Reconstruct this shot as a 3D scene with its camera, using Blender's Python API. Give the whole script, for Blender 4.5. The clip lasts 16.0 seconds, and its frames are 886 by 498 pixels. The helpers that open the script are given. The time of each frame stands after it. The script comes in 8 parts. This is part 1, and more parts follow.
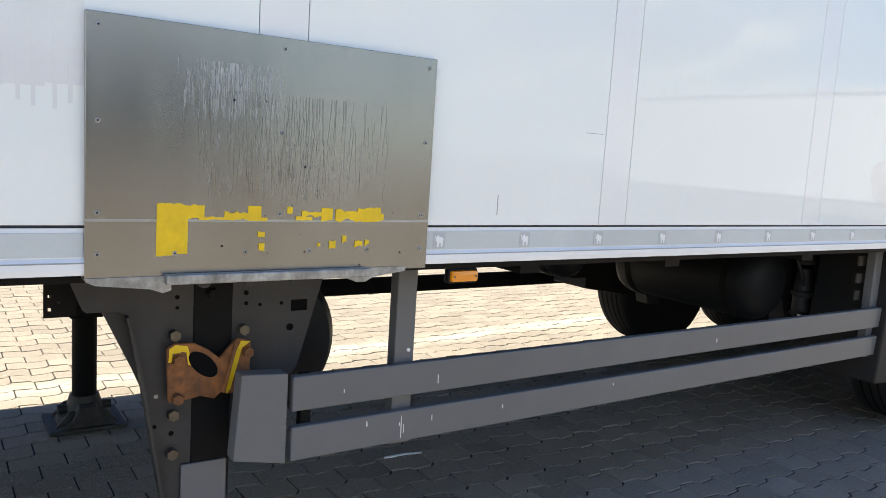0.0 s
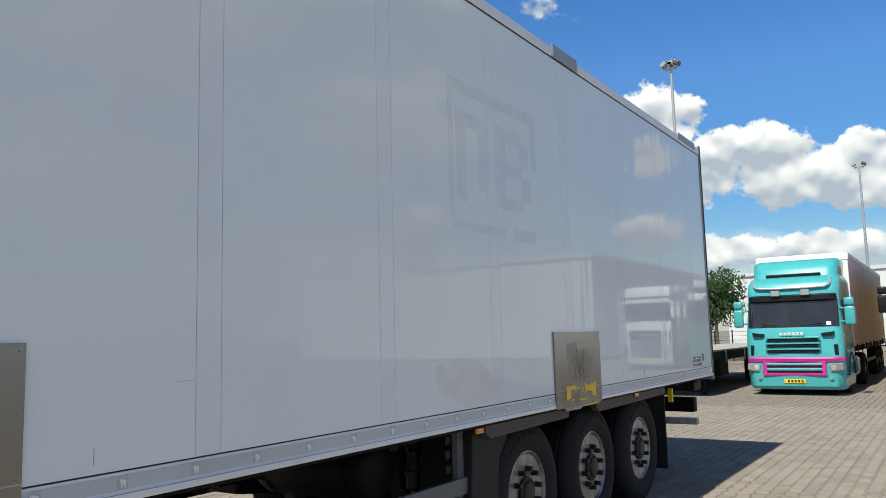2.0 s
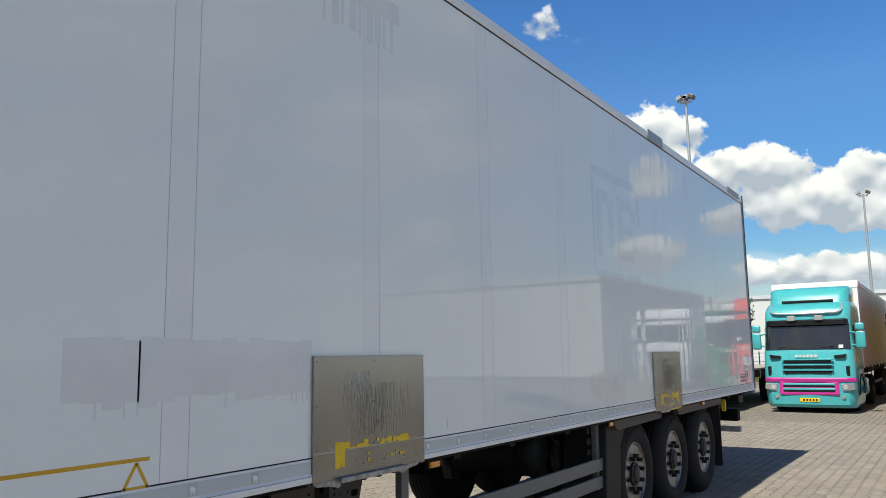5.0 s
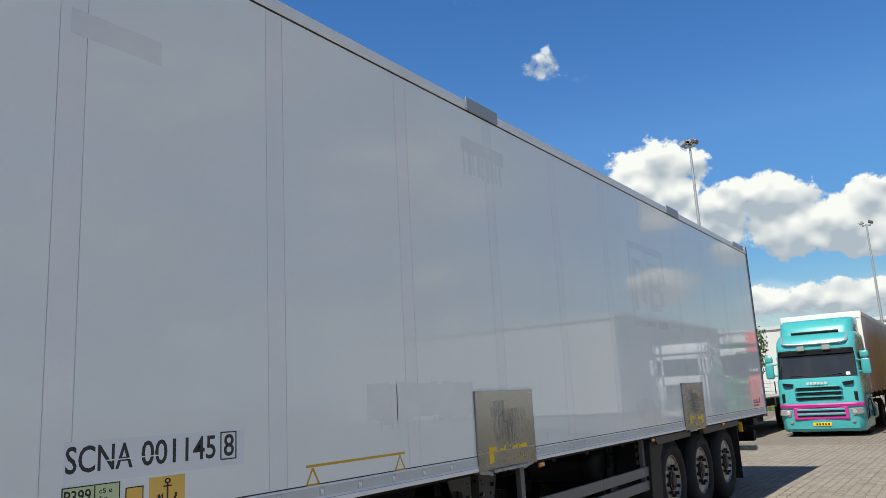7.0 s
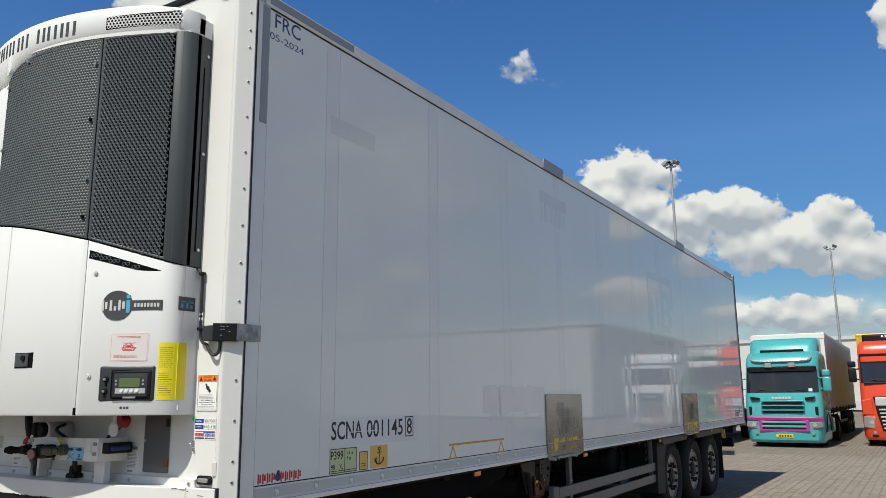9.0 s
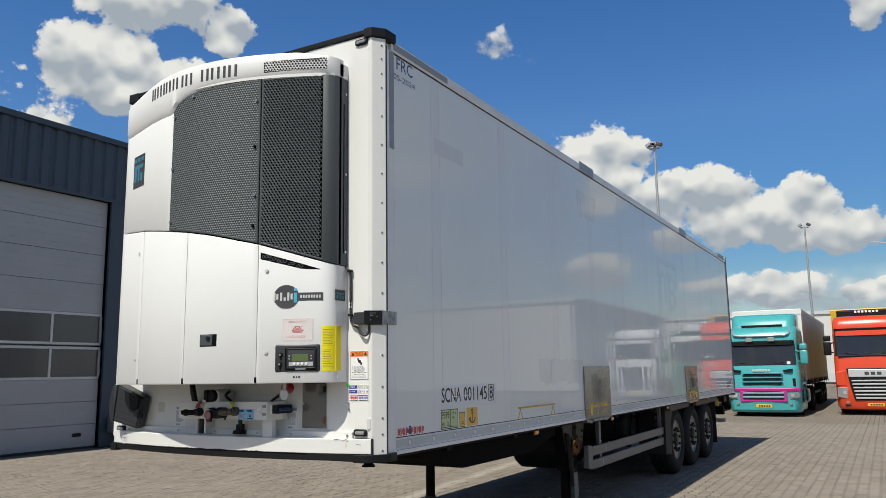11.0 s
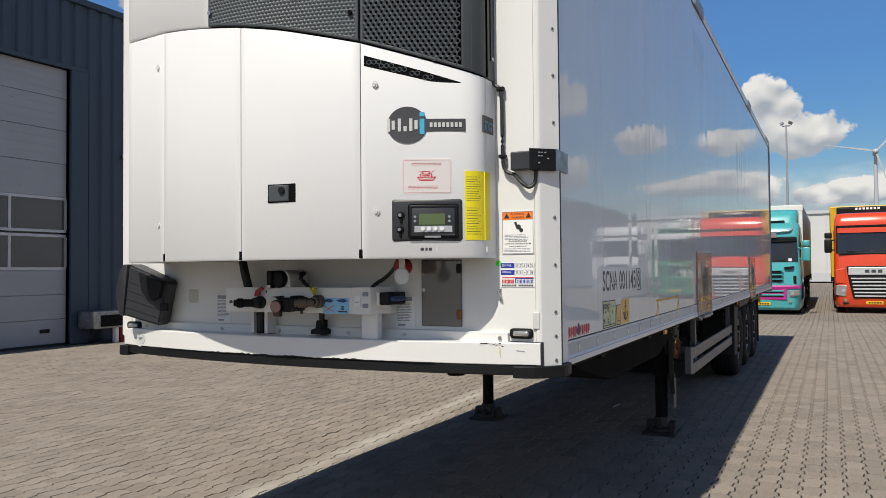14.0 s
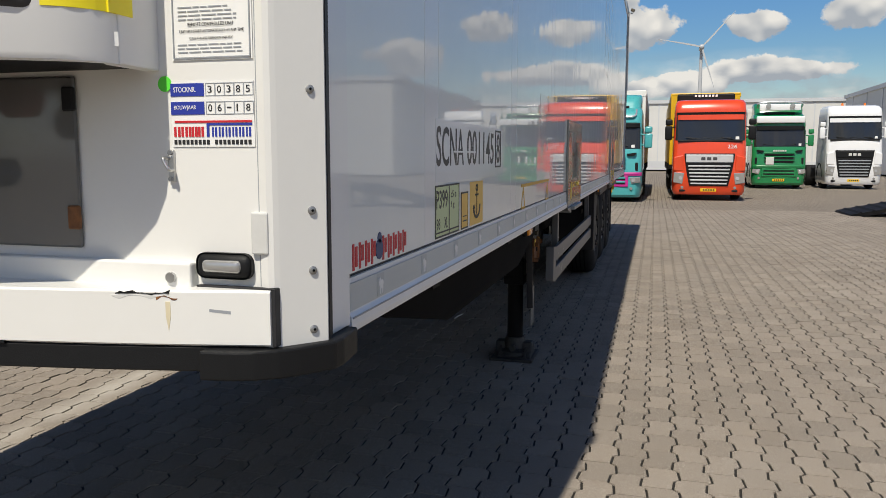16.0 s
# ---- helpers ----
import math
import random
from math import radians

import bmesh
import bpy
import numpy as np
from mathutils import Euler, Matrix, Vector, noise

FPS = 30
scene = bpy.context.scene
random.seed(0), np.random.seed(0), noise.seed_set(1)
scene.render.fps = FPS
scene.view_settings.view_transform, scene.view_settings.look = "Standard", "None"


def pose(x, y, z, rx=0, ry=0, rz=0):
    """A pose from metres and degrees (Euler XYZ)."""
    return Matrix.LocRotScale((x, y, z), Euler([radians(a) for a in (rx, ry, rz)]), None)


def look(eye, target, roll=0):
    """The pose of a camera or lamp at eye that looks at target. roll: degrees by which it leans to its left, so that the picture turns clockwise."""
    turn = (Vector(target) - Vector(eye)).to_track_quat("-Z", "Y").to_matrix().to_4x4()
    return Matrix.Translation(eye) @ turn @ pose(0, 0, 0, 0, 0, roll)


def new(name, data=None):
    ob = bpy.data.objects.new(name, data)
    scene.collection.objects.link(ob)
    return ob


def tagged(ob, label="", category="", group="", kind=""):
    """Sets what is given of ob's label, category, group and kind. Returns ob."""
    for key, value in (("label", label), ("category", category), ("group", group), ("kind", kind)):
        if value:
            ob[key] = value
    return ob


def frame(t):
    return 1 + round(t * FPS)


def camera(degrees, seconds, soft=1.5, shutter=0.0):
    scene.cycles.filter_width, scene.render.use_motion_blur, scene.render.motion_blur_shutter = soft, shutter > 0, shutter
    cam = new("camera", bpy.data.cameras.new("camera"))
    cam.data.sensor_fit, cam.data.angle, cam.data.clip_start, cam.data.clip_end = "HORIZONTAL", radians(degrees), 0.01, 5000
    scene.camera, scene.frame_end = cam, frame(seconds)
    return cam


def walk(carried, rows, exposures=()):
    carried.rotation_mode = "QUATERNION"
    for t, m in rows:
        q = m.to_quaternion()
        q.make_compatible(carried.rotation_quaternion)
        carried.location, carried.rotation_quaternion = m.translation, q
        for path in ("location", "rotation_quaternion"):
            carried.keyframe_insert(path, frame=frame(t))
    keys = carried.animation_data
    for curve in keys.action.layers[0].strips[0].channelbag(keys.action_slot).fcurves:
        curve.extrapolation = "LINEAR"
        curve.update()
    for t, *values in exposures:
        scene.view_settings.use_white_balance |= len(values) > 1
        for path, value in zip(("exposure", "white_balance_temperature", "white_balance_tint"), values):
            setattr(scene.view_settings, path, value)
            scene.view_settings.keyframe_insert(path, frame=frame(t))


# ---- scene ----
cam = camera(60.1, 16.0, soft=0.5)
PATH = [
    (0, (0.017, -0.018, 1.484), (1.133, 1.623, 1.236), 3.6),
    (0.5, (-0.076, -0.137, 1.607), (1.385, 1.228, 1.579), 2.1),
    (1, (-0.064, -0.369, 1.7), (1.556, 0.798, 1.819), 0.3),
    (1.5, (-0.078, -0.584, 1.711), (1.598, 0.489, 1.916), -1.2),
    (2, (-0.158, -0.718, 1.719), (1.504, 0.371, 1.949), -1.5),
    (2.5, (-0.44, -0.81, 1.701), (1.184, 0.335, 1.926), -0.7),
    (3, (-0.729, -0.772, 1.681), (0.863, 0.418, 1.898), 0.3),
    (3.5, (-0.982, -0.627, 1.67), (0.603, 0.573, 1.893), 0.7),
    (4, (-1.471, -0.567, 1.685), (0.132, 0.605, 1.916), 1.2),
    (4.2, (-1.677, -0.554, 1.717), (-0.058, 0.596, 1.958), 0.9),
    (6.3, (-3.683, -1.025, 1.74), (-2.019, 0.035, 2.066), -2.1),
    (6.5, (-3.975, -1.06, 1.761), (-2.317, 0.006, 2.096), -2.1),
    (7, (-4.527, -1.237, 1.69), (-2.896, -0.145, 2.076), -3.1),
    (7.5, (-5.011, -1.258, 1.736), (-3.39, -0.156, 2.131), -2.0),
    (8, (-5.553, -1.217, 1.738), (-3.926, -0.126, 2.141), -1.4),
    (8.5, (-5.944, -1.277, 1.73), (-4.296, -0.214, 2.126), -0.9),
    (9, (-6.389, -1.191, 1.726), (-4.713, -0.167, 2.104), -0.5),
    (9.2, (-6.586, -1.155, 1.717), (-4.902, -0.144, 2.093), -0.6),
    (11.3, (-7.766, -1.005, 1.699), (-6.048, -0.026, 2.003), -0.7),
    (11.5, (-7.748, -0.944, 1.695), (-6.031, 0.04, 1.988), -0.6),
    (12, (-7.561, -0.666, 1.67), (-5.846, 0.331, 1.928), -0.1),
    (12.5, (-7.372, -0.279, 1.644), (-5.653, 0.721, 1.851), 0.3),
    (13, (-7.275, 0.084, 1.628), (-5.544, 1.073, 1.786), 0.4),
    (13.5, (-6.989, 0.423, 1.602), (-5.236, 1.38, 1.707), 0.1),
    (14, (-6.681, 0.749, 1.597), (-4.897, 1.651, 1.651), -0.5),
    (14.5, (-6.324, 1.037, 1.632), (-4.5, 1.858, 1.627), -0.9),
    (15, (-5.808, 1.205, 1.584), (-3.939, 1.913, 1.503), -1.2),
    (15.5, (-5.311, 1.28, 1.526), (-3.411, 1.886, 1.366), -0.8),
    (16, (-4.73, 1.243, 1.505), (-2.816, 1.77, 1.263), 0.1),
]
walk(cam, [(t, look(eye, target, roll)) for t, eye, target, roll in PATH],
     exposures=[(0, 1.45, 7150, 4), (0.5, 1.25, 6950, 4), (1.0, 0.69, 6780, 2), (1.5, 0.26, 6620, 3), (2.5, 0.30, 6670, 3), (3.5, 0.37, 6660, 3), (4.2, 0.31, 6720, 3), (7.0, 0.19, 6720, 3), (9.0, -0.06, 6770, 4), (12.5, -0.1, 6800, 6), (14.5, -0.1, 6900, 8), (16, -0.1, 7050, 8)])

# ---- light ----
SUN_DIR = Vector((-2.67, 0.28, 4.08)).normalized()
sun = new("sun", bpy.data.lights.new("sun", "SUN"))
sun.data.energy, sun.data.angle, sun.data.color = 5.0, radians(0.55), (1.0, 0.962, 0.90)
sun.matrix_world = look(SUN_DIR * 50, (0, 0, 0))

world = bpy.data.worlds.new("sky")
scene.world = world
world.use_nodes = True
WT = world.node_tree
for n in list(WT.nodes):
    WT.nodes.remove(n)


def wmath(op, a, b=None, c=None, clamp=False):
    n = WT.nodes.new("ShaderNodeMath")
    n.operation, n.use_clamp = op, clamp
    for k, v in enumerate((a, b, c)):
        if v is None:
            continue
        if isinstance(v, (int, float)):
            n.inputs[k].default_value = v
        else:
            WT.links.new(v, n.inputs[k])
    return n.outputs[0]


def wmix(fac, a, b):
    n = WT.nodes.new("ShaderNodeMix")
    n.data_type = "RGBA"
    for socket, v in ((n.inputs["Factor"], fac), (n.inputs[6], a), (n.inputs[7], b)):
        if isinstance(v, (int, float)):
            socket.default_value = v
        elif isinstance(v, tuple):
            socket.default_value = (*v, 1)
        else:
            WT.links.new(v, socket)
    return n.outputs[2]


sky = WT.nodes.new("ShaderNodeTexSky")
sky.sky_type, sky.sun_disc = "NISHITA", False
sky.sun_elevation, sky.sun_rotation = math.asin(SUN_DIR.z), math.atan2(SUN_DIR.x, SUN_DIR.y)
sky.air_density, sky.dust_density, sky.ozone_density = 1.0, 0.4, 1.6
way = WT.nodes.new("ShaderNodeTexCoord").outputs["Generated"]
xyz = WT.nodes.new("ShaderNodeSeparateXYZ")
WT.links.new(way, xyz.inputs[0])
azimuth = wmath("MULTIPLY", wmath("ARCTAN2", xyz.outputs[1], xyz.outputs[0]), 57.2958)
height = wmath("MULTIPLY", wmath("ARCSINE", xyz.outputs[2]), 57.2958)


def wnoise(scale, detail, rough, stretch=1.0, shift=0.0, lift=0.0):
    m = WT.nodes.new("ShaderNodeMapping")
    m.inputs["Scale"].default_value = (1, 1, stretch)
    m.inputs["Location"].default_value = (shift, 0.3 * shift, shift + lift)
    WT.links.new(way, m.inputs["Vector"])
    n = WT.nodes.new("ShaderNodeTexNoise")
    n.inputs["Scale"].default_value, n.inputs["Detail"].default_value, n.inputs["Roughness"].default_value = scale, detail, rough
    WT.links.new(m.outputs[0], n.inputs["Vector"])
    return n.outputs["Fac"]


# cumulus heaps: azimuth, elevation, half width, half height, in degrees
HEAPS = [(18, 13.5, 5.0, 4.6), (13.5, 11.5, 4.0, 3.2), (9.5, 11.2, 4.2, 3.4), (4.5, 10.2, 4.2, 2.8), (0.8, 9.0, 3.2, 2.0),
         (14.0, 5.6, 6.0, 1.7), (6.0, 5.3, 5.5, 1.5), (-1.0, 5.0, 5.0, 1.2),
         (54.5, 21.0, 5.5, 3.6), (49.5, 20.0, 3.0, 2.6), (51.5, 26.0, 6.0, 3.4), (46.0, 24.5, 2.0, 2.0), (-1.0, 23.5, 1.6, 2.2),
         (-12.0, 9.2, 2.2, 1.5), (-6.0, 8.8, 2.4, 1.0), (-17.5, 12.5, 1.9, 1.7), (-7.5, 5.8, 6.0, 1.0), (60.0, 14.0, 7.0, 4.0), (33.0, 9.0, 9.0, 3.0), (-18.0, 7.0, 3.0, 1.6)]
WISPS = [(22.6, 22.6, 1.3, 0.7, 0.3), (9.1, 20.6, 1.5, 0.7, 0.3), (33.0, 29.0, 5.0, 0.7, 0.25), (25.2, 23.4, 2.3, 1.9, 0.8), (24.6, 25.0, 0.8, 1.3, 0.7)]
heap = None
weight = None
tops = None
for a, e, ra, re in HEAPS:
    dx = wmath("DIVIDE", wmath("SUBTRACT", azimuth, a), ra)
    dz = wmath("DIVIDE", wmath("SUBTRACT", height, e), re)
    d = wmath("SUBTRACT", 1.0, wmath("SQRT", wmath("ADD", wmath("MULTIPLY", dx, dx), wmath("MULTIPLY", dz, dz))))
    near = wmath("MAXIMUM", wmath("ADD", d, 0.6), 0.0)
    near = wmath("MULTIPLY", near, near)
    lit = wmath("MULTIPLY", near, wmath("ADD", dz, 1.0))
    heap = d if heap is None else wmath("MAXIMUM", heap, d)
    weight = near if weight is None else wmath("ADD", weight, near)
    tops = lit if tops is None else wmath("ADD", tops, lit)
base = wmath("DIVIDE", tops, wmath("ADD", weight, 0.02))


def wcell(scale, lift=0.0):
    """Rounded cauliflower heads."""
    m = WT.nodes.new("ShaderNodeMapping")
    m.inputs["Scale"].default_value = (1, 1, 1.15)
    m.inputs["Location"].default_value = (0, 0, lift)
    WT.links.new(way, m.inputs["Vector"])
    n = WT.nodes.new("ShaderNodeTexVoronoi")
    n.feature = "SMOOTH_F1"
    n.inputs["Scale"].default_value, n.inputs["Smoothness"].default_value = scale, 0.35
    n.inputs["Detail"].default_value, n.inputs["Roughness"].default_value = 2.0, 0.45
    WT.links.new(m.outputs[0], n.inputs["Vector"])
    return n.outputs["Distance"]


head = wcell(15.0)
small = wnoise(30.0, 6.0, 0.6, 1.2, 3.0)
edge = wmath("ADD", wmath("MULTIPLY", wmath("SUBTRACT", 0.42, head), 1.5), wmath("MULTIPLY", wmath("ADD", wmath("SUBTRACT", small, 0.5), wmath("MULTIPLY", wmath("SUBTRACT", wnoise(75.0, 5.0, 0.6, 1.2, 9.0), 0.5), 0.6)), 2.0))
mask = wmath("MULTIPLY", wmath("ADD", wmath("ADD", wmath("MULTIPLY", wmath("MINIMUM", heap, 0.6), 1.75), wmath("MULTIPLY", edge, 0.72)), 0.22), 5.0, clamp=True)
thin = None
for a, e, ra, re, most in WISPS:
    dx = wmath("DIVIDE", wmath("SUBTRACT", azimuth, a), ra)
    dz = wmath("DIVIDE", wmath("SUBTRACT", height, e), re)
    d = wmath("SUBTRACT", 1.0, wmath("SQRT", wmath("ADD", wmath("MULTIPLY", dx, dx), wmath("MULTIPLY", dz, dz))))
    wisp = wmath("MULTIPLY", wmath("ADD", wmath("MULTIPLY", d, 1.2), wmath("MULTIPLY", edge, 2.1)), 0.8 * most + 0.4, clamp=True)
    thin = wisp if thin is None else wmath("MAXIMUM", thin, wisp)
    mask = wmath("MAXIMUM", mask, wmath("MULTIPLY", wmath("MULTIPLY", wisp, wmath("MULTIPLY", d, 3.0, clamp=True)), most))
# unseen clouds added over the rest of the sky to brighten the shaded side
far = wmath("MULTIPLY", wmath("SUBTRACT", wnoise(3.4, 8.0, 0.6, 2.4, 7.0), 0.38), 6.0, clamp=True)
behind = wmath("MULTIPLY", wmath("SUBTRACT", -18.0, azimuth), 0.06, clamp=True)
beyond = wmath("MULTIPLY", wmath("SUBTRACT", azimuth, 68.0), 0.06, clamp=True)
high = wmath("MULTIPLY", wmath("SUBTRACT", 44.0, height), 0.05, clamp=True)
fill_clouds = wmath("MULTIPLY", wmath("MULTIPLY", far, high), wmath("MAXIMUM", behind, beyond))
mask = wmath("MAXIMUM", mask, wmath("MULTIPLY", fill_clouds, 0.9))
# thin haze bank low over the horizon
low = wmath("MULTIPLY", wmath("SUBTRACT", 7.4, height), 0.25, clamp=True)
broken = wnoise(8.0, 8.0, 0.58, 2.3, 11.0)
above = wnoise(8.0, 8.0, 0.58, 2.3, 11.0, 0.03)
veil = wmath("MULTIPLY", low, wmath("MULTIPLY", wmath("SUBTRACT", broken, 0.435), 7.0, clamp=True))
mask = wmath("MAXIMUM", mask, wmath("MULTIPLY", veil, 0.95))
lump = wcell(15.0, 0.016)
relief = wmath("ADD", wmath("MULTIPLY", wmath("SUBTRACT", lump, head), 2.2), wmath("MULTIPLY", thin, 0.75))
shade = wmath("ADD", wmath("ADD", wmath("MULTIPLY", base, 0.78), wmath("MULTIPLY", wmath("MULTIPLY", veil, wmath("SUBTRACT", broken, above)), 5.0)), wmath("ADD", relief, wmath("MULTIPLY", wmath("SUBTRACT", wnoise(9.0, 6.0, 0.55, 1.6, 5.0), 0.5), 0.55)))
cloud = wmix(wmath("ADD", shade, wmath("SUBTRACT", wmath("MULTIPLY", fill_clouds, 0.6), 0.34), clamp=True), (4.5, 5.1, 6.1), (10.0, 10.0, 10.1))
deep = WT.nodes.new("ShaderNodeHueSaturation")
deep.inputs["Hue"].default_value = 0.511
deep.inputs["Saturation"].default_value, deep.inputs["Value"].default_value = 1.36, 1.60
WT.links.new(sky.outputs[0], deep.inputs["Color"])
# blue darkened towards the unseen zenith, to deepen the shade on the ground
crown = wmath("MULTIPLY", wmath("SUBTRACT", height, 34.0), 0.035, clamp=True)
back = WT.nodes.new("ShaderNodeBackground")
back.inputs["Strength"].default_value = 0.085
haze = wmath("MULTIPLY", wmath("SUBTRACT", 6.0, height), 0.10, clamp=True)
zenith = WT.nodes.new("ShaderNodeHueSaturation")
zenith.inputs["Value"].default_value = 0.35
WT.links.new(deep.outputs[0], zenith.inputs["Color"])
near_ground = WT.nodes.new("ShaderNodeHueSaturation")
near_ground.inputs["Saturation"].default_value, near_ground.inputs["Value"].default_value = 1.15, 0.72
WT.links.new(deep.outputs[0], near_ground.inputs["Color"])
lower = wmath("MULTIPLY", wmath("SUBTRACT", 18.0, height), 0.09, clamp=True)
pale = wmix(haze, wmix(crown, wmix(lower, deep.outputs[0], near_ground.outputs[0]), zenith.outputs[0]), (4.3, 5.1, 6.4))
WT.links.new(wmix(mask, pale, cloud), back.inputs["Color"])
out = WT.nodes.new("ShaderNodeOutputWorld")
WT.links.new(back.outputs[0], out.inputs["Surface"])

# ---- materials ----
MATS = {}


def mat(name, col, rough=0.5, metal=0.0, var=0.10, scale=2.5, fine=70.0, bump=0.0, bump_scale=120.0, coat=0.0, dirt=None, dirt_amount=0.0,
        streak=1.0, emit=0.0, spec=0.5, piece=0.0, trans=0.0, rough_var=0.15, wave=0.0, wave_scale=1.6, dirt_scale=1.3, wave_v=0.6):
    """A painted, metal, rubber or stone surface: base colour with broad and fine variation, dirt in patches, bump."""
    m = bpy.data.materials.new(name)
    m.use_nodes = True
    t = m.node_tree
    b = t.nodes["Principled BSDF"]
    co = t.nodes.new("ShaderNodeTexCoord").outputs["Object"]

    def noise_at(s, detail=5.0, vertical=1.0):
        mp = t.nodes.new("ShaderNodeMapping")
        mp.inputs["Scale"].default_value = (1, 1, vertical)
        t.links.new(co, mp.inputs["Vector"])
        n = t.nodes.new("ShaderNodeTexNoise")
        n.inputs["Scale"].default_value, n.inputs["Detail"].default_value, n.inputs["Roughness"].default_value = s, detail, 0.6
        t.links.new(mp.outputs[0], n.inputs["Vector"])
        return n.outputs["Fac"]

    def ramp(fac, lo, hi):
        r = t.nodes.new("ShaderNodeMapRange")
        r.inputs["From Min"].default_value, r.inputs["From Max"].default_value = lo, hi
        t.links.new(fac, r.inputs["Value"])
        return r.outputs[0]

    def mixc(fac, a, bb):
        n = t.nodes.new("ShaderNodeMix")
        n.data_type = "RGBA"
        for sock, v in ((n.inputs["Factor"], fac), (n.inputs[6], a), (n.inputs[7], bb)):
            if isinstance(v, tuple):
                sock.default_value = (*v[:3], 1)
            elif isinstance(v, float):
                sock.default_value = v
            else:
                t.links.new(v, sock)
        return n.outputs[2]

    dark = tuple(c * (1 - var) for c in col)
    light = tuple(min(1.0, c * (1 + var)) for c in col)
    broad = noise_at(scale, 4.0, streak)
    grain = noise_at(fine, 3.0)
    c = mixc(ramp(broad, 0.3, 0.7), dark, light)
    c = mixc(ramp(grain, 0.35, 0.75), c, mixc(0.5, c, tuple(x * (1 - 0.9 * var) for x in col)))
    if piece:
        info = t.nodes.new("ShaderNodeObjectInfo")
        isl = t.nodes.new("ShaderNodeNewGeometry")
        add = t.nodes.new("ShaderNodeMath")
        add.operation = "ADD"
        t.links.new(info.outputs["Random"], add.inputs[0])
        t.links.new(isl.outputs["Random Per Island"], add.inputs[1])
        fr = t.nodes.new("ShaderNodeMath")
        fr.operation = "FRACT"
        t.links.new(add.outputs[0], fr.inputs[0])
        hs = t.nodes.new("ShaderNodeHueSaturation")
        mr = t.nodes.new("ShaderNodeMapRange")
        mr.inputs["To Min"].default_value, mr.inputs["To Max"].default_value = 1 - piece, 1 + piece
        t.links.new(fr.outputs[0], mr.inputs["Value"])
        t.links.new(mr.outputs[0], hs.inputs["Value"])
        t.links.new(c, hs.inputs["Color"])
        c = hs.outputs[0]
    if dirt:
        d = noise_at(dirt_scale, 8.0, 0.5)
        n = t.nodes.new("ShaderNodeMath")
        n.operation = "MULTIPLY"
        t.links.new(ramp(d, 0.52 - 0.1 * dirt_amount, 0.85), n.inputs[0])
        n.inputs[1].default_value = dirt_amount
        c = mixc(n.outputs[0], c, dirt)
    t.links.new(c, b.inputs["Base Color"])
    rr = t.nodes.new("ShaderNodeMapRange")
    rr.inputs["To Min"].default_value, rr.inputs["To Max"].default_value = rough * (1 - rough_var), min(1, rough * (1 + rough_var))
    t.links.new(broad, rr.inputs["Value"])
    t.links.new(rr.outputs[0], b.inputs["Roughness"])
    b.inputs["Metallic"].default_value = metal
    b.inputs["Specular IOR Level"].default_value = spec
    b.inputs["Coat Weight"].default_value = coat
    b.inputs["Coat Roughness"].default_value = 0.05
    if trans:
        b.inputs["Transmission Weight"].default_value = trans
    if emit:
        b.inputs["Emission Color"].default_value = (*col, 1)
        b.inputs["Emission Strength"].default_value = emit
    if bump or wave:
        bp = t.nodes.new("ShaderNodeBump")
        bp.inputs["Strength"].default_value = bump if bump else 0.0
        bp.inputs["Distance"].default_value = 0.004
        t.links.new(noise_at(bump_scale, 4.0), bp.inputs["Height"])
        if wave:
            wv = t.nodes.new("ShaderNodeBump")
            wv.inputs["Strength"].default_value, wv.inputs["Distance"].default_value = wave, 0.02
            t.links.new(noise_at(wave_scale, 1.0, wave_v), wv.inputs["Height"])
            t.links.new(wv.outputs[0], bp.inputs["Normal"])
        t.links.new(bp.outputs[0], b.inputs["Normal"])
    MATS[name] = m
    return m


M_PANEL = mat("white gelcoat panel", (0.815, 0.845, 0.83), 0.036, var=0.025, scale=0.7, fine=40, dirt=(0.52, 0.53, 0.53), dirt_amount=0.10, spec=0.5, wave=0.10, wave_scale=4.0, wave_v=0.06, rough_var=0.3)
M_STRIP = mat("white joint strip", (0.81, 0.82, 0.82), 0.07, var=0.03, wave=0.03)
M_FRONT = mat("white front panel", (0.76, 0.755, 0.725), 0.34, var=0.02, scale=1.5, dirt=(0.58, 0.55, 0.49), dirt_amount=0.18, dirt_scale=3.5, coat=0.15)
M_UNIT = mat("white moulded plastic", (0.755, 0.755, 0.745), 0.48, spec=0.3, var=0.015, scale=1.2, dirt=(0.64, 0.62, 0.58), dirt_amount=0.14, dirt_scale=3.0)
M_RAIL = mat("white aluminium rail", (0.79, 0.80, 0.81), 0.34, metal=0.0, var=0.04, scale=4, dirt=(0.38, 0.37, 0.34), dirt_amount=0.18)
M_TAPE = mat("grey reflective tape", (0.53, 0.565, 0.57), 0.38, var=0.06, bump=0.25, bump_scale=400, dirt=(0.25, 0.25, 0.25), dirt_amount=0.2)
M_GREYSTRIP = mat("grey strip", (0.30, 0.32, 0.345), 0.4, var=0.05)
M_BLACK = mat("black gasket", (0.018, 0.018, 0.02), 0.55, var=0.1)
M_STEEL = mat("brushed stainless plate", (0.275, 0.275, 0.268), 0.22, metal=1.0, var=0.07, scale=9.0, streak=0.15, fine=160, dirt=(0.20, 0.19, 0.175), dirt_amount=0.25, bump=0.03, bump_scale=200, dirt_scale=5.0, rough_var=0.35)
M_SMUDGE = mat("pale steel for dried splash, rubs and fold glint", (0.36, 0.37, 0.39), 0.34, metal=0.9, var=0.15, scale=40)
M_SCORE = mat("dark score in steel", (0.232, 0.232, 0.230), 0.30, metal=1.0)
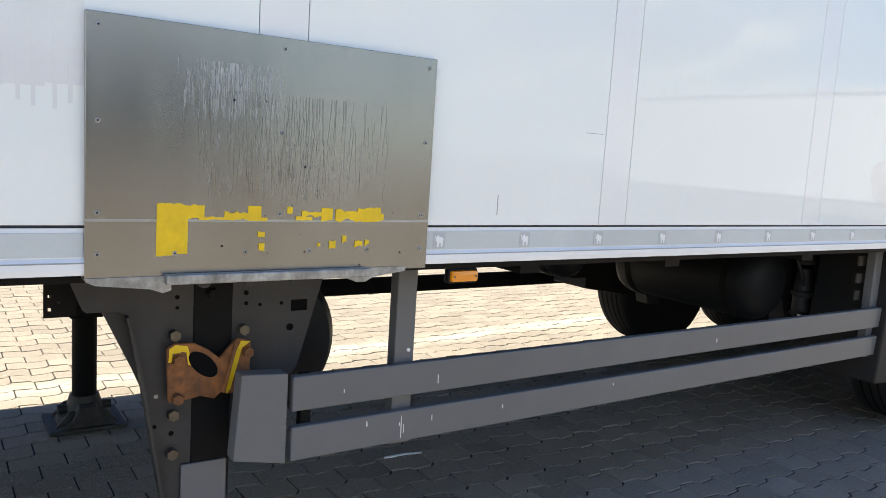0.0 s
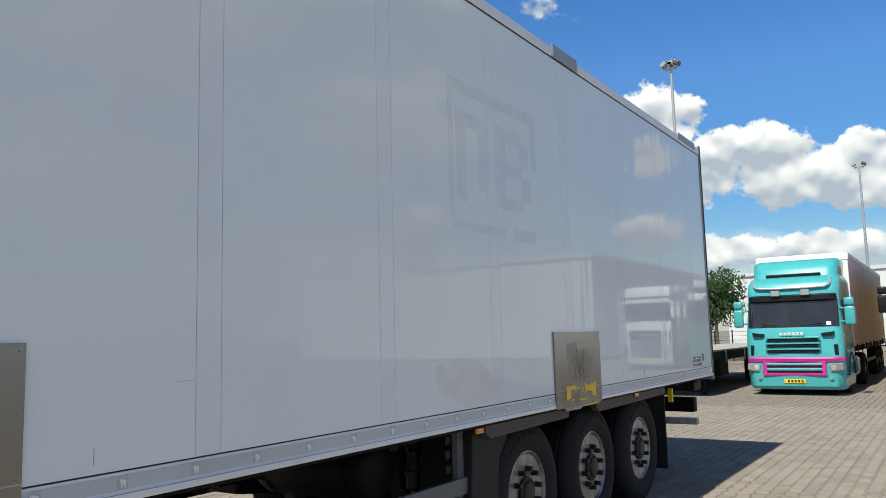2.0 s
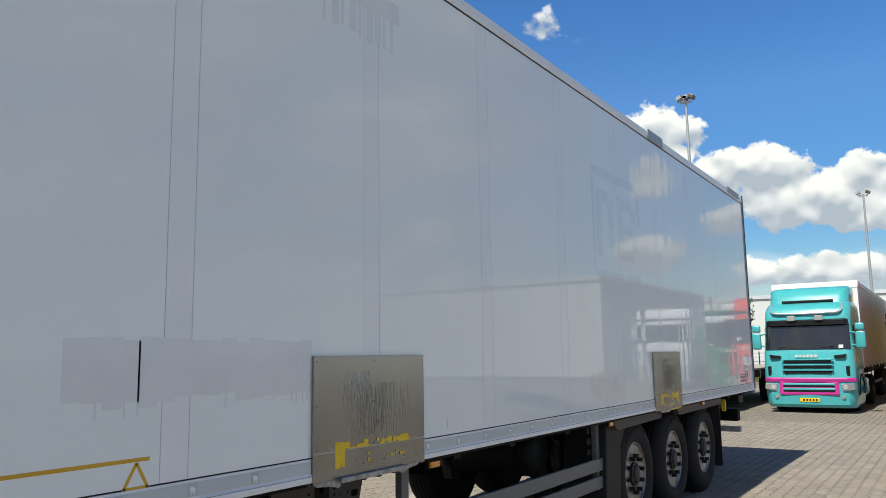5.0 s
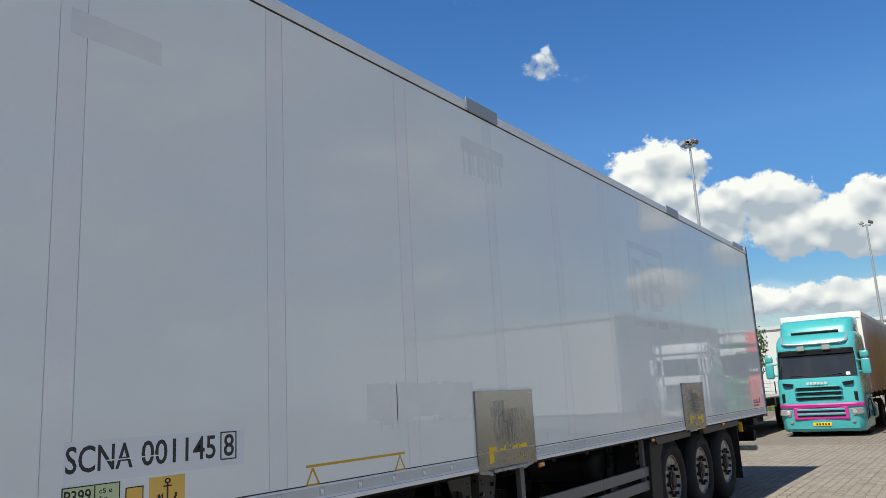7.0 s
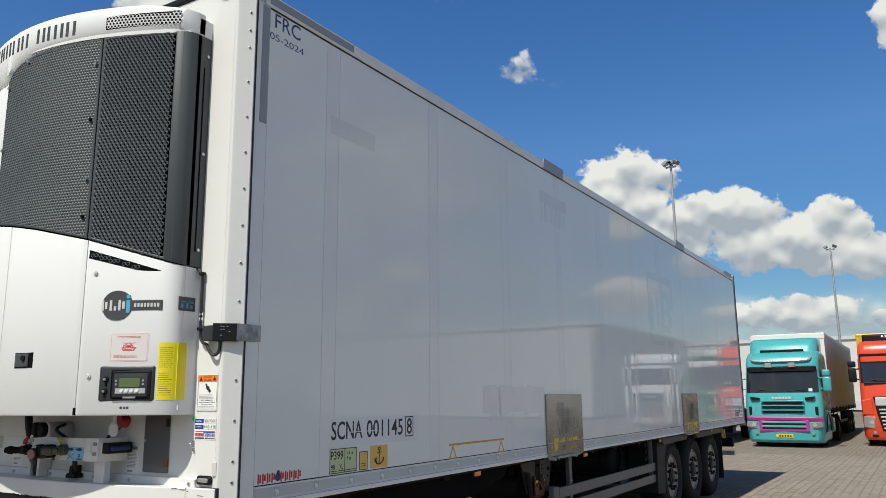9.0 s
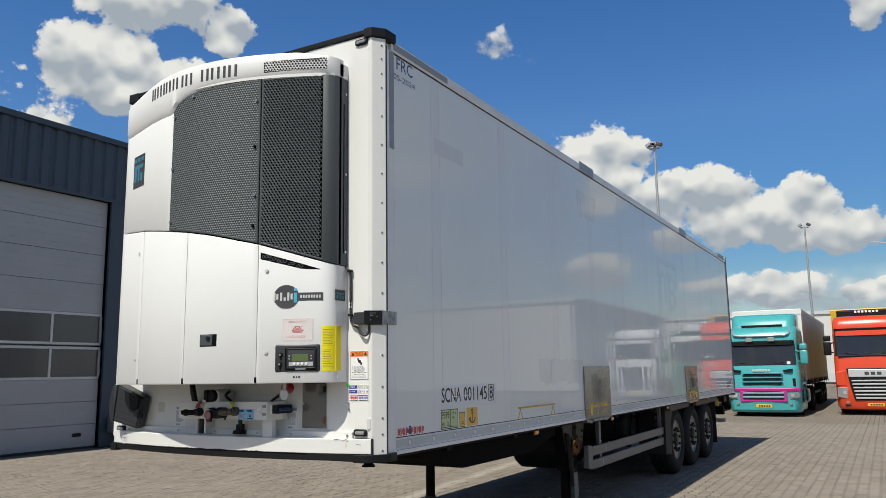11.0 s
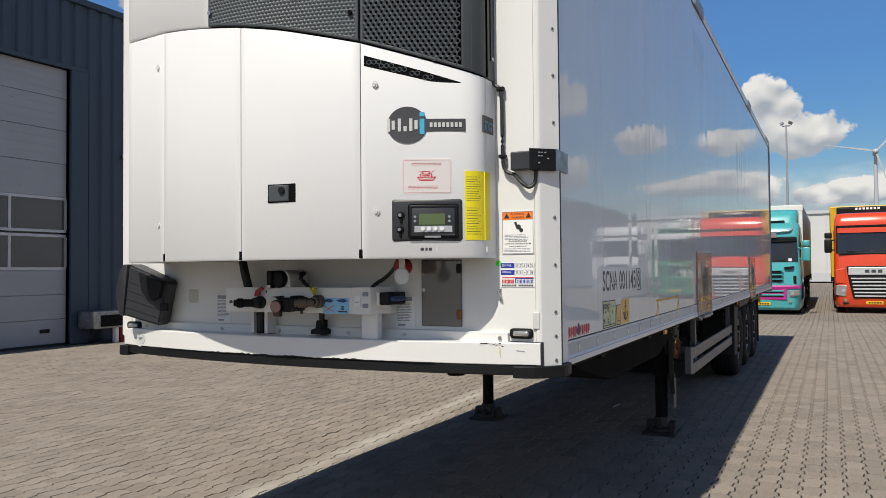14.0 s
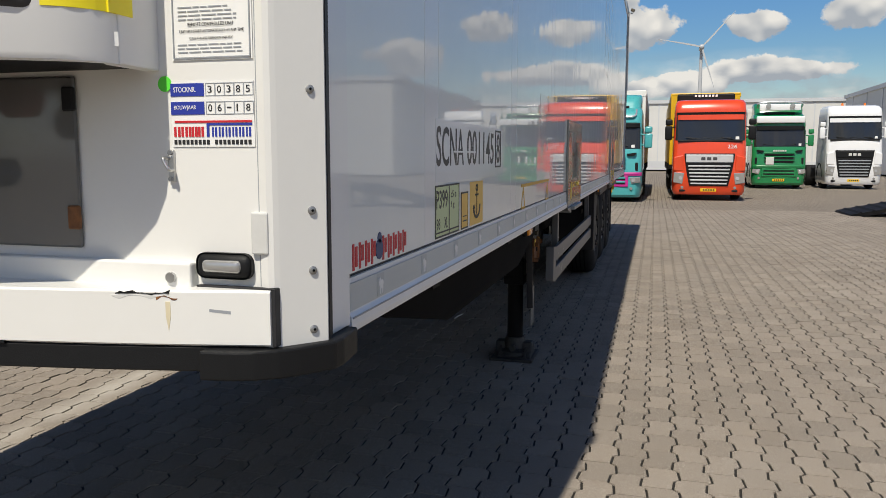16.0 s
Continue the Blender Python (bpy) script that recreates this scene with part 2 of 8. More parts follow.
M_TAPEDARK = mat("darker field of the reflective tape", (0.44, 0.47, 0.48), 0.38, var=0.06)
M_SCRATCH = mat("scratched steel", (0.30, 0.29, 0.27), 0.34, metal=1.0)
M_PINKPAPER = mat("pinkish sticker film", (0.72, 0.67, 0.65), 0.4, var=0.02)
M_BOX = mat("grained black plastic", (0.030, 0.031, 0.035), 0.42, var=0.1, bump=0.2, bump_scale=240)
M_FADERED = mat("thin red print", (0.72, 0.36, 0.35), 0.5)
M_CREAM = mat("cream plastic", (0.62, 0.58, 0.46), 0.4, var=0.06)
M_LIDBROWN = mat("dark brown plastic", (0.06, 0.03, 0.022), 0.45, var=0.12)
M_LIDPINK = mat("dusty pink rubber", (0.33, 0.17, 0.15), 0.6, var=0.1)
M_YTAG = mat("lemon yellow strap", (0.55, 0.50, 0.03), 0.5)
M_RIVET = mat("dull rivet", (0.36, 0.36, 0.35), 0.4, metal=0.7, var=0.2, scale=60)
M_FOOT = mat("worn foot metal", (0.045, 0.042, 0.038), 0.6, metal=0.3, var=0.4, scale=25, dirt=(0.09, 0.075, 0.06), dirt_amount=0.6, dirt_scale=14, bump=0.3)
M_WORNWHITE = mat("worn white bar", (0.5, 0.5, 0.48), 0.5, var=0.2, scale=9, dirt=(0.06, 0.045, 0.035), dirt_amount=1.0, dirt_scale=7)
M_SLAT = mat("silver grille slat", (0.62, 0.63, 0.64), 0.3, metal=0.25, var=0.05)
M_SCREW = mat("zinc screw", (0.55, 0.55, 0.54), 0.35, metal=1.0)
M_YELLOW = mat("worn yellow tape", (0.78, 0.52, 0.01), 0.5, var=0.12, scale=30)
M_GALV = mat("galvanised steel", (0.36, 0.37, 0.38), 0.42, metal=0.8, var=0.35, scale=30, fine=150, dirt=(0.06, 0.055, 0.05), dirt_amount=0.8, dirt_scale=22)
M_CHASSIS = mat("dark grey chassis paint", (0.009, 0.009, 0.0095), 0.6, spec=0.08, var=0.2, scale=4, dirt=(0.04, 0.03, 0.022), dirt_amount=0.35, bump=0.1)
M_GUARD = mat("grey side guard", (0.128, 0.131, 0.137), 0.42, var=0.08, scale=3, dirt=(0.15, 0.145, 0.14), dirt_amount=0.3, spec=0.35, fine=140)
M_BRACKET = mat("grimy grey bracket paint", (0.036, 0.036, 0.039), 0.5, spec=0.3, var=0.2, scale=5, dirt=(0.065, 0.05, 0.035), dirt_amount=0.5, dirt_scale=4, bump=0.12)
M_RUST = mat("rusty steel", (0.24, 0.095, 0.03), 0.8, var=0.5, scale=40, fine=160, dirt=(0.055, 0.03, 0.022), dirt_amount=0.9, bump=0.6, bump_scale=110, dirt_scale=22)
M_TYRE = mat("tyre rubber", (0.017, 0.017, 0.018), 0.8, spec=0.2, var=0.18, scale=6, bump=0.2, dirt=(0.075, 0.068, 0.06), dirt_amount=0.25)
M_RIM = mat("brake-dusted steel rim", (0.37, 0.36, 0.345), 0.38, metal=0.6, var=0.35, scale=9, dirt=(0.10, 0.055, 0.03), dirt_amount=1.0, dirt_scale=11, piece=0.25)
M_DISC = mat("grimy wheel disc", (0.17, 0.155, 0.14), 0.5, metal=0.4, var=0.4, scale=14, dirt=(0.05, 0.03, 0.02), dirt_amount=0.8, dirt_scale=16, bump=0.15)
M_RIMRUST = mat("rust brown wheel steel", (0.15, 0.115, 0.09), 0.55, metal=0.3, var=0.35, scale=12, dirt=(0.045, 0.025, 0.015), dirt_amount=0.8, dirt_scale=14, bump=0.2)
M_HUB = mat("black hub", (0.018, 0.017, 0.017), 0.5, var=0.2, spec=0.3, dirt=(0.08, 0.05, 0.035), dirt_amount=0.35, dirt_scale=20)
M_PLASTIC = mat("black plastic", (0.010, 0.0105, 0.0115), 0.5, spec=0.22, var=0.12, bump=0.15, bump_scale=300)
M_FENDER = mat("dusty grey plastic mudguard", (0.017, 0.017, 0.018), 0.6, spec=0.22, var=0.15, dirt=(0.055, 0.047, 0.04), dirt_amount=0.35)
M_VALANCE = mat("brown grey valance", (0.085, 0.072, 0.064), 0.6, var=0.15, scale=5, dirt=(0.13, 0.115, 0.10), dirt_amount=0.4, spec=0.3)
# lighter copy of M_MESH: sunlight is put into the colour
M_GRILLE_LIT = mat("anthracite grille lightened for sun", (0.088, 0.102, 0.107), 0.5, var=0.10, spec=0.3)
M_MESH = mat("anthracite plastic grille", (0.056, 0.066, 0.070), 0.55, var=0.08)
# shade in holes, gaps and under the nose is put into this black
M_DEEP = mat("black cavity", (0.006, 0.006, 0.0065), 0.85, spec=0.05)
M_INK = mat("dark ink", (0.02, 0.02, 0.022), 0.5)
M_NAVY = mat("blue ink", (0.03, 0.06, 0.17), 0.5)
M_GREYINK = mat("grey lettering", (0.055, 0.055, 0.06), 0.5)
M_REDINK = mat("red ink", (0.55, 0.02, 0.03), 0.5)
M_BLUEINK = mat("strong blue ink", (0.02, 0.04, 0.32), 0.5)
M_CYAN = mat("light blue plastic", (0.06, 0.42, 0.62), 0.4)
M_PAPER = mat("white label paper", (0.82, 0.82, 0.80), 0.5, var=0.02)
M_GREEN_DOT = mat("bright green sticker", (0.10, 0.75, 0.06), 0.5)
M_LABELY = mat("yellow label", (0.85, 0.72, 0.02), 0.45, var=0.04)
M_LABELG = mat("pale green label", (0.55, 0.64, 0.36), 0.45, var=0.04)
M_LABELO = mat("amber label", (0.80, 0.50, 0.10), 0.45, var=0.05)
M_ORANGE = mat("orange warning stripe", (0.85, 0.20, 0.03), 0.45)
M_SCALE = mat("ochre stripe", (0.62, 0.36, 0.02), 0.45)
M_GHOST = mat("faded lettering ghost", (0.755, 0.772, 0.762), 0.036, var=0.05, scale=6)
M_GHOST2 = mat("faint film residue", (0.745, 0.758, 0.752), 0.06, var=0.04, scale=5)
M_FILM = mat("pale lettering film", (0.76, 0.785, 0.81), 0.16, var=0.02)
M_AMBER = mat("amber lens", (0.78, 0.27, 0.008), 0.15, coat=0.6)
M_CLEAR = mat("clear lamp lens", (0.42, 0.42, 0.41), 0.12, metal=0.5, coat=0.8)
M_LCD = mat("lcd screen", (0.10, 0.14, 0.05), 0.2, coat=0.5)
M_CABLE = mat("black cable", (0.02, 0.02, 0.02), 0.5)
M_BRASS = mat("dirty coupling metal", (0.12, 0.10, 0.075), 0.5, metal=0.6, var=0.3, scale=20)
M_REDPL = mat("red plastic", (0.32, 0.018, 0.025), 0.4)
M_HATCH = mat("grey hatch", (0.16, 0.16, 0.157), 0.12, metal=0.2, var=0.05, bump=0.05, bump_scale=60, coat=0.4)
M_CLOUDED = mat("light grey plastic", (0.6, 0.6, 0.58), 0.3)
M_GLASS = mat("dark windscreen glass", (0.018, 0.019, 0.020), 0.04, var=0.2, scale=1.5, spec=0.6, coat=0.3)
M_CHROME = mat("chrome", (0.80, 0.81, 0.83), 0.22, metal=0.7, var=0.05)
M_TEAL = mat("turquoise cab paint", (0.06, 0.37, 0.385), 0.28, var=0.05, coat=0.5, dirt=(0.10, 0.27, 0.28), dirt_amount=0.2)
M_PINK = mat("magenta paint", (0.52, 0.03, 0.26), 0.3, coat=0.4)
M_RED = mat("orange red cab paint", (0.72, 0.065, 0.018), 0.25, var=0.04, coat=0.6)
M_GREEN = mat("green cab paint", (0.008, 0.20, 0.065), 0.25, var=0.04, coat=0.6)
M_WHITE = mat("white cab paint", (0.78, 0.79, 0.80), 0.25, var=0.03, coat=0.5)
M_CURTAIN = mat("beige curtain tarpaulin", (0.70, 0.70, 0.68), 0.55, var=0.10, scale=1.4, dirt=(0.42, 0.38, 0.32), dirt_amount=0.3, bump=0.3, bump_scale=5)
M_WHITETARP = mat("white roof tarpaulin", (0.78, 0.77, 0.73), 0.5, var=0.06)
M_YBOX = mat("yellow container body", (0.72, 0.42, 0.015), 0.4, var=0.05)
M_PLATE = mat("yellow number plate", (0.80, 0.50, 0.01), 0.4)
M_WOOD = mat("weathered deck planks", (0.36, 0.33, 0.29), 0.8, var=0.2, scale=5, fine=90, bump=0.3, piece=0.12)
M_CLAD = mat("dark blue steel cladding", (0.033, 0.056, 0.086), 0.45, var=0.06, scale=1.2, dirt=(0.06, 0.075, 0.09), dirt_amount=0.2)
M_DOOR = mat("silver grey sectional door", (0.36, 0.37, 0.385), 0.4, var=0.05, scale=1.0, streak=3.0, bump=0.1, bump_scale=220, dirt=(0.27, 0.27, 0.27), dirt_amount=0.2)
M_PANE = mat("smoked door pane", (0.075, 0.075, 0.072), 0.12, var=0.06, coat=0.3)
M_ALU = mat("door aluminium", (0.52, 0.53, 0.54), 0.4, metal=0.3)
M_FAR = mat("pale far cladding", (0.62, 0.62, 0.60), 0.6, var=0.05, scale=0.3)
M_FARGREY = mat("grey far cladding", (0.54, 0.56, 0.58), 0.6, var=0.06, scale=0.3)
M_MAST = mat("galvanised mast", (0.42, 0.43, 0.44), 0.45, metal=0.5)
M_TURBINE = mat("white grey turbine", (0.46, 0.48, 0.50), 0.4)
M_BARK = mat("bark", (0.12, 0.085, 0.055), 0.9, var=0.3, bump=0.5, bump_scale=30)
M_LEAF = mat("leaf green", (0.045, 0.095, 0.022), 0.6, var=0.35, scale=3, piece=0.35)
M_WEED = mat("weeds", (0.16, 0.19, 0.06), 0.7, var=0.4, scale=6, piece=0.35)
M_SKID = mat("grey smudge", (0.79, 0.785, 0.77), 0.1, var=0.05, scale=8)
M_ALMOND = mat("yellowed label", (0.72, 0.60, 0.36), 0.5)


def paving_material(name, joints):
    m = bpy.data.materials.new(name)
    m.use_nodes = True
    t = m.node_tree
    b = t.nodes["Principled BSDF"]
    geo = t.nodes.new("ShaderNodeNewGeometry")
    pos = geo.outputs["Position"]

    def nz(s, detail, lo, hi):
        n = t.nodes.new("ShaderNodeTexNoise")
        n.inputs["Scale"].default_value, n.inputs["Detail"].default_value, n.inputs["Roughness"].default_value = s, detail, 0.65
        t.links.new(pos, n.inputs["Vector"])
        r = t.nodes.new("ShaderNodeMapRange")
        r.inputs["From Min"].default_value, r.inputs["From Max"].default_value = lo, hi
        t.links.new(n.outputs["Fac"], r.inputs["Value"])
        return r.outputs[0], n.outputs["Fac"]

    def mx(fac, a, c):
        n = t.nodes.new("ShaderNodeMix")
        n.data_type = "RGBA"
        for sock, v in ((n.inputs["Factor"], fac), (n.inputs[6], a), (n.inputs[7], c)):
            if isinstance(v, tuple):
                sock.default_value = (*v, 1)
            elif isinstance(v, float):
                sock.default_value = v
            else:
                t.links.new(v, sock)
        return n.outputs[2]

    def mth(op, a, c, clamp=False):
        n = t.nodes.new("ShaderNodeMath")
        n.operation, n.use_clamp = op, clamp
        for k, v in enumerate((a, c)):
            if isinstance(v, float):
                n.inputs[k].default_value = v
            else:
                t.links.new(v, n.inputs[k])
        return n.outputs[0]

    broad, _ = nz(0.35, 6.0, 0.3, 0.7)
    mid, _ = nz(2.2, 7.0, 0.35, 0.7)
    grit, grit_raw = nz(170.0, 3.0, 0.50, 0.72)
    c = mx(broad, (0.198, 0.163, 0.131), (0.268, 0.226, 0.183))
    c = mx(mth("MULTIPLY", mid, 0.55), c, (0.212, 0.186, 0.160))
    info = t.nodes.new("ShaderNodeObjectInfo")
    fr = mth("FRACT", mth("ADD", info.outputs["Random"], geo.outputs["Random Per Island"]), 0.0)
    hs = t.nodes.new("ShaderNodeHueSaturation")
    t.links.new(mth("ADD", mth("MULTIPLY", fr, 0.30), 0.85), hs.inputs["Value"])
    t.links.new(c, hs.inputs["Color"])
    c = mx(mth("MULTIPLY", grit, 0.78), hs.outputs[0], (0.56, 0.52, 0.46))
    dark, _ = nz(95.0, 3.0, 0.58, 0.72)
    c = mx(mth("MULTIPLY", dark, 0.75), c, (0.12, 0.105, 0.09))
    # oil and tyre stains
    oil, _ = nz(0.8, 5.0, 0.63, 0.80)
    c = mx(mth("MULTIPLY", oil, 0.45), c, (0.10, 0.092, 0.085))
    # pale silt along the old drainage line
    sep = t.nodes.new("ShaderNodeSeparateXYZ")
    t.links.new(pos, sep.inputs[0])
    line = mth("SUBTRACT", sep.outputs[1], mth("ADD", mth("MULTIPLY", sep.outputs[0], 0.075), 4.53))
    near = mth("SUBTRACT", 1.0, mth("MULTIPLY", mth("ABSOLUTE", line, 0.0), 5.5), True)
    silt = mth("MULTIPLY", near, mth("ADD", mid, 0.35), True)
    c = mx(mth("MULTIPLY", silt, 0.95), c, (0.42, 0.385, 0.335))
    if joints:
        br = t.nodes.new("ShaderNodeTexBrick")
        br.offset, br.squash = 0.5, 1.0
        br.inputs["Scale"].default_value = 1.0
        br.inputs["Brick Width"].default_value, br.inputs["Row Height"].default_value = 0.222, 0.139
        br.inputs["Mortar Size"].default_value, br.inputs["Mortar Smooth"].default_value = 0.007, 0.2
        t.links.new(pos, br.inputs["Vector"])
        c = mx(br.outputs["Fac"], c, (0.03, 0.026, 0.021))
    t.links.new(c, b.inputs["Base Color"])
    b.inputs["Roughness"].default_value = 0.88
    b.inputs["Specular IOR Level"].default_value = 0.15
    bp = t.nodes.new("ShaderNodeBump")
    bp.inputs["Strength"].default_value, bp.inputs["Distance"].default_value = 0.5, 0.002
    t.links.new(grit_raw, bp.inputs["Height"])
    t.links.new(bp.outputs[0], b.inputs["Normal"])
    return m


M_PAVER = paving_material("concrete pavers", False)
M_GROUND = paving_material("distant paving", True)
M_SAND = mat("joint sand", (0.020, 0.0175, 0.014), 0.95, var=0.3, scale=9, fine=200)

# ---- building helpers ----
BASE = {}


def thing(name, loc=(0, 0, 0), label="", category="", group="", kind=""):
    ob = new(name)
    ob.location = loc
    ob.empty_display_size = 0.2
    BASE[ob] = Vector(loc)
    return tagged(ob, label, category, group, kind)


def part(name, bm, material, parent=None, label="", smooth=False, kind=""):
    """One mesh object under a thing or a part; the bmesh is in world metres."""
    origin = BASE.get(parent, Vector((0, 0, 0)))
    if origin.length:
        bmesh.ops.translate(bm, verts=bm.verts, vec=-origin)
    me = bpy.data.meshes.new(name)
    bm.normal_update()
    bm.to_mesh(me)
    bm.free()
    me.materials.append(material)
    if smooth:
        for p in me.polygons:
            p.use_smooth = True
        me.set_sharp_from_angle(angle=radians(38))
    ob = new(name, me)
    if parent is not None:
        ob.parent = parent
    BASE[ob] = origin
    return tagged(ob, label, kind=kind)


def part_each(name, bm, material, parent, label="", smooth=False):
    """One mesh object for each separate piece of the bmesh."""
    left = set(bm.verts)
    for v0 in list(bm.verts):
        if v0 not in left:
            continue
        left.discard(v0)
        todo, piece = [v0], []
        while todo:
            v = todo.pop()
            piece.append(v)
            for e in v.link_edges:
                w = e.other_vert(v)
                if w in left:
                    left.discard(w)
                    todo.append(w)
        one = B()
        twin = {v: one.verts.new(v.co) for v in piece}
        for f in {f for v in piece for f in v.link_faces}:
            one.faces.new([twin[v] for v in f.verts])
        part(name, one, material, parent, label, smooth)
    bm.free()


def lone(name, bm, material, label, category, group="", kind="", smooth=False):
    ob = part(name, bm, material, None, label, smooth)
    return tagged(ob, label, category, group, kind)


def B():
    return bmesh.new()


def box(bm, x0, x1, y0, y1, z0, z1, bevel=0.0, seg=2):
    vs = [bm.verts.new((x, y, z)) for x in (x0, x1) for y in (y0, y1) for z in (z0, z1)]
    fs = [bm.faces.new([vs[i] for i in q]) for q in ((0, 1, 3, 2), (4, 6, 7, 5), (0, 4, 5, 1), (2, 3, 7, 6), (0, 2, 6, 4), (1, 5, 7, 3))]
    if bevel:
        es = list({e for f in fs for e in f.edges})
        bmesh.ops.bevel(bm, geom=es, offset=bevel, segments=seg, affect="EDGES", profile=0.5)
    return bm


def prism(bm, pts, axis, a, b, bevel=0.0):
    """Extrudes a polygon, given in the two other axes in order, along axis from a to b."""
    def place(p, h):
        return {"x": (h, p[0], p[1]), "y": (p[0], h, p[1]), "z": (p[0], p[1], h)}[axis]
    lo = [bm.verts.new(place(p, a)) for p in pts]
    hi = [bm.verts.new(place(p, b)) for p in pts]
    fs = [bm.faces.new(lo), bm.faces.new(hi[::-1])]
    for i in range(len(pts)):
        j = (i + 1) % len(pts)
        fs.append(bm.faces.new((lo[i], hi[i], hi[j], lo[j])))
    bmesh.ops.recalc_face_normals(bm, faces=fs)
    if bevel:
        es = list({e for f in fs for e in f.edges})
        bmesh.ops.bevel(bm, geom=es, offset=bevel, segments=2, affect="EDGES", profile=0.5)
    return bm


def cyl(bm, p0, p1, r, seg=16, r1=None):
    p0, p1 = Vector(p0), Vector(p1)
    d = p1 - p0
    m = Matrix.Translation((p0 + p1) / 2) @ d.to_track_quat("Z", "Y").to_matrix().to_4x4()
    bmesh.ops.create_cone(bm, cap_ends=True, segments=seg, radius1=r, radius2=r if r1 is None else r1, depth=d.length, matrix=m)
    return bm


def lathe(bm, prof, c, axis="y", seg=40):
    """Turns a profile of (along, radius) round an axis through c."""
    rings = []
    for a, r in prof:
        ring = []
        for i in range(seg):
            th = 2 * math.pi * i / seg
            u, v = r * math.cos(th), r * math.sin(th)
            ring.append(bm.verts.new({"y": (c[0] + u, c[1] + a, c[2] + v), "x": (c[0] + a, c[1] + u, c[2] + v), "z": (c[0] + u, c[1] + v, c[2] + a)}[axis]))
        rings.append(ring)
    fs = []
    for k in range(len(rings) - 1):
        for i in range(seg):
            j = (i + 1) % seg
            fs.append(bm.faces.new((rings[k][i], rings[k][j], rings[k + 1][j], rings[k + 1][i])))
    if prof[0][1] > 1e-4:
        fs.append(bm.faces.new(rings[0]))
    if prof[-1][1] > 1e-4:
        fs.append(bm.faces.new(rings[-1]))
    bmesh.ops.recalc_face_normals(bm, faces=fs)
    return bm


def tube(bm, pts, r, seg=8):
    pts = [Vector(p) for p in pts]
    rings = []
    for i, p in enumerate(pts):
        d = (pts[min(i + 1, len(pts) - 1)] - pts[max(i - 1, 0)]).normalized()
        q = d.to_track_quat("Z", "Y")
        rings.append([bm.verts.new(p + q @ Vector((r * math.cos(2 * math.pi * k / seg), r * math.sin(2 * math.pi * k / seg), 0))) for k in range(seg)])
    for a, b in zip(rings, rings[1:]):
        for k in range(seg):
            bm.faces.new((a[k], a[(k + 1) % seg], b[(k + 1) % seg], b[k]))
    bm.faces.new(rings[0][::-1])
    bm.faces.new(rings[-1])
    return bm


def glide(pts, n=8):
    """Points along a smooth curve through pts."""
    pts = [Vector(p) for p in pts]
    res = []
    for i in range(len(pts) - 1):
        a, b, c, d = pts[max(i - 1, 0)], pts[i], pts[i + 1], pts[min(i + 2, len(pts) - 1)]
        for k in range(n):
            t = k / n
            res.append(0.5 * ((2 * b) + (c - a) * t + (2 * a - 5 * b + 4 * c - d) * t * t + (3 * b - a - 3 * c + d) * t ** 3))
    res.append(pts[-1])
    return res


def text_bm(words, width, height, thick=0.0004, bold=0.0):
    """Lettering in the built-in font, in the xy plane, its lower left corner at the origin, stretched to width and height."""
    cu = bpy.data.curves.new("lettering", "FONT")
    cu.body, cu.extrude, cu.resolution_u, cu.offset = words, 0.001, 3, bold
    ob = bpy.data.objects.new("lettering", cu)
    scene.collection.objects.link(ob)
    me = bpy.data.meshes.new_from_object(ob.evaluated_get(bpy.context.evaluated_depsgraph_get()))
    bpy.data.objects.remove(ob)
    bm = B()
    bm.from_mesh(me)
    bpy.data.meshes.remove(me)
    xs, ys = [v.co.x for v in bm.verts], [v.co.y for v in bm.verts]
    for v in bm.verts:
        v.co = ((v.co.x - min(xs)) / max(1e-6, max(xs) - min(xs)) * width, (v.co.y - min(ys)) / max(1e-6, max(ys) - min(ys)) * height, thick if v.co.z > 0 else 0)
    return bm


def to_side(bm, x, z, y=1.80):
    """Lays a flat drawing (right, up, out) on the shaded side of the box."""
    for v in bm.verts:
        v.co = (x + v.co.x, y - v.co.z, z + v.co.y)
    return bm


STEP = [0]


def plate(bm, u0, v0, u1, v1, t0=0.0, t1=0.0015):
    STEP[0] = (STEP[0] + 1) % 17
    return box(bm, u0, u1, v0, v1, t0, t1 + 0.00002 * STEP[0])


def bars(bm, u0, v0, u1, v1, lines, t=0.003, fill=0.55, seed=1, words=5):
    """Rows of short bars for small print."""
    rnd = random.Random(seed)
    h = (v1 - v0) / lines
    for k in range(lines):
        u, y = u0, v1 - (k + 0.5) * h
        end = u1 - rnd.random() * (u1 - u0) * 0.25
        while u < end - 1e-4:
            w = min(end - u, (u1 - u0) / words * rnd.uniform(0.5, 1.3))
            box(bm, u, u + w, y - h * fill / 2, y + h * fill / 2, 0, t)
            u += w + (u1 - u0) * 0.025
    return bm

# ---- ground ----
GZ = 0.06
bm = B()


def drop(x):
    """The yard falls a little towards the far row."""
    return -0.14 * min(1.0, max(0.0, (x - 9.0) / 13.0))


edge_a, edge_b = [[bm.verts.new((x, y, GZ - 0.016 + drop(x))) for x in (-900, 9, 22, 1600)] for y in (-900, 900)]
for k in range(3):
    bm.faces.new((edge_a[k], edge_a[k + 1], edge_b[k + 1], edge_b[k]))
ground = lone("ground", bm, M_GROUND, "sunlit yard of zigzag concrete pavers with oil stains", "ground", kind="structure")

# ---- refrigerated semi-trailer ----
XF, XR, YN, YS, ZB, ZT = -3.497, 9.73, 1.80, 4.345, 1.165, 4.06
YC = (YN + YS) / 2
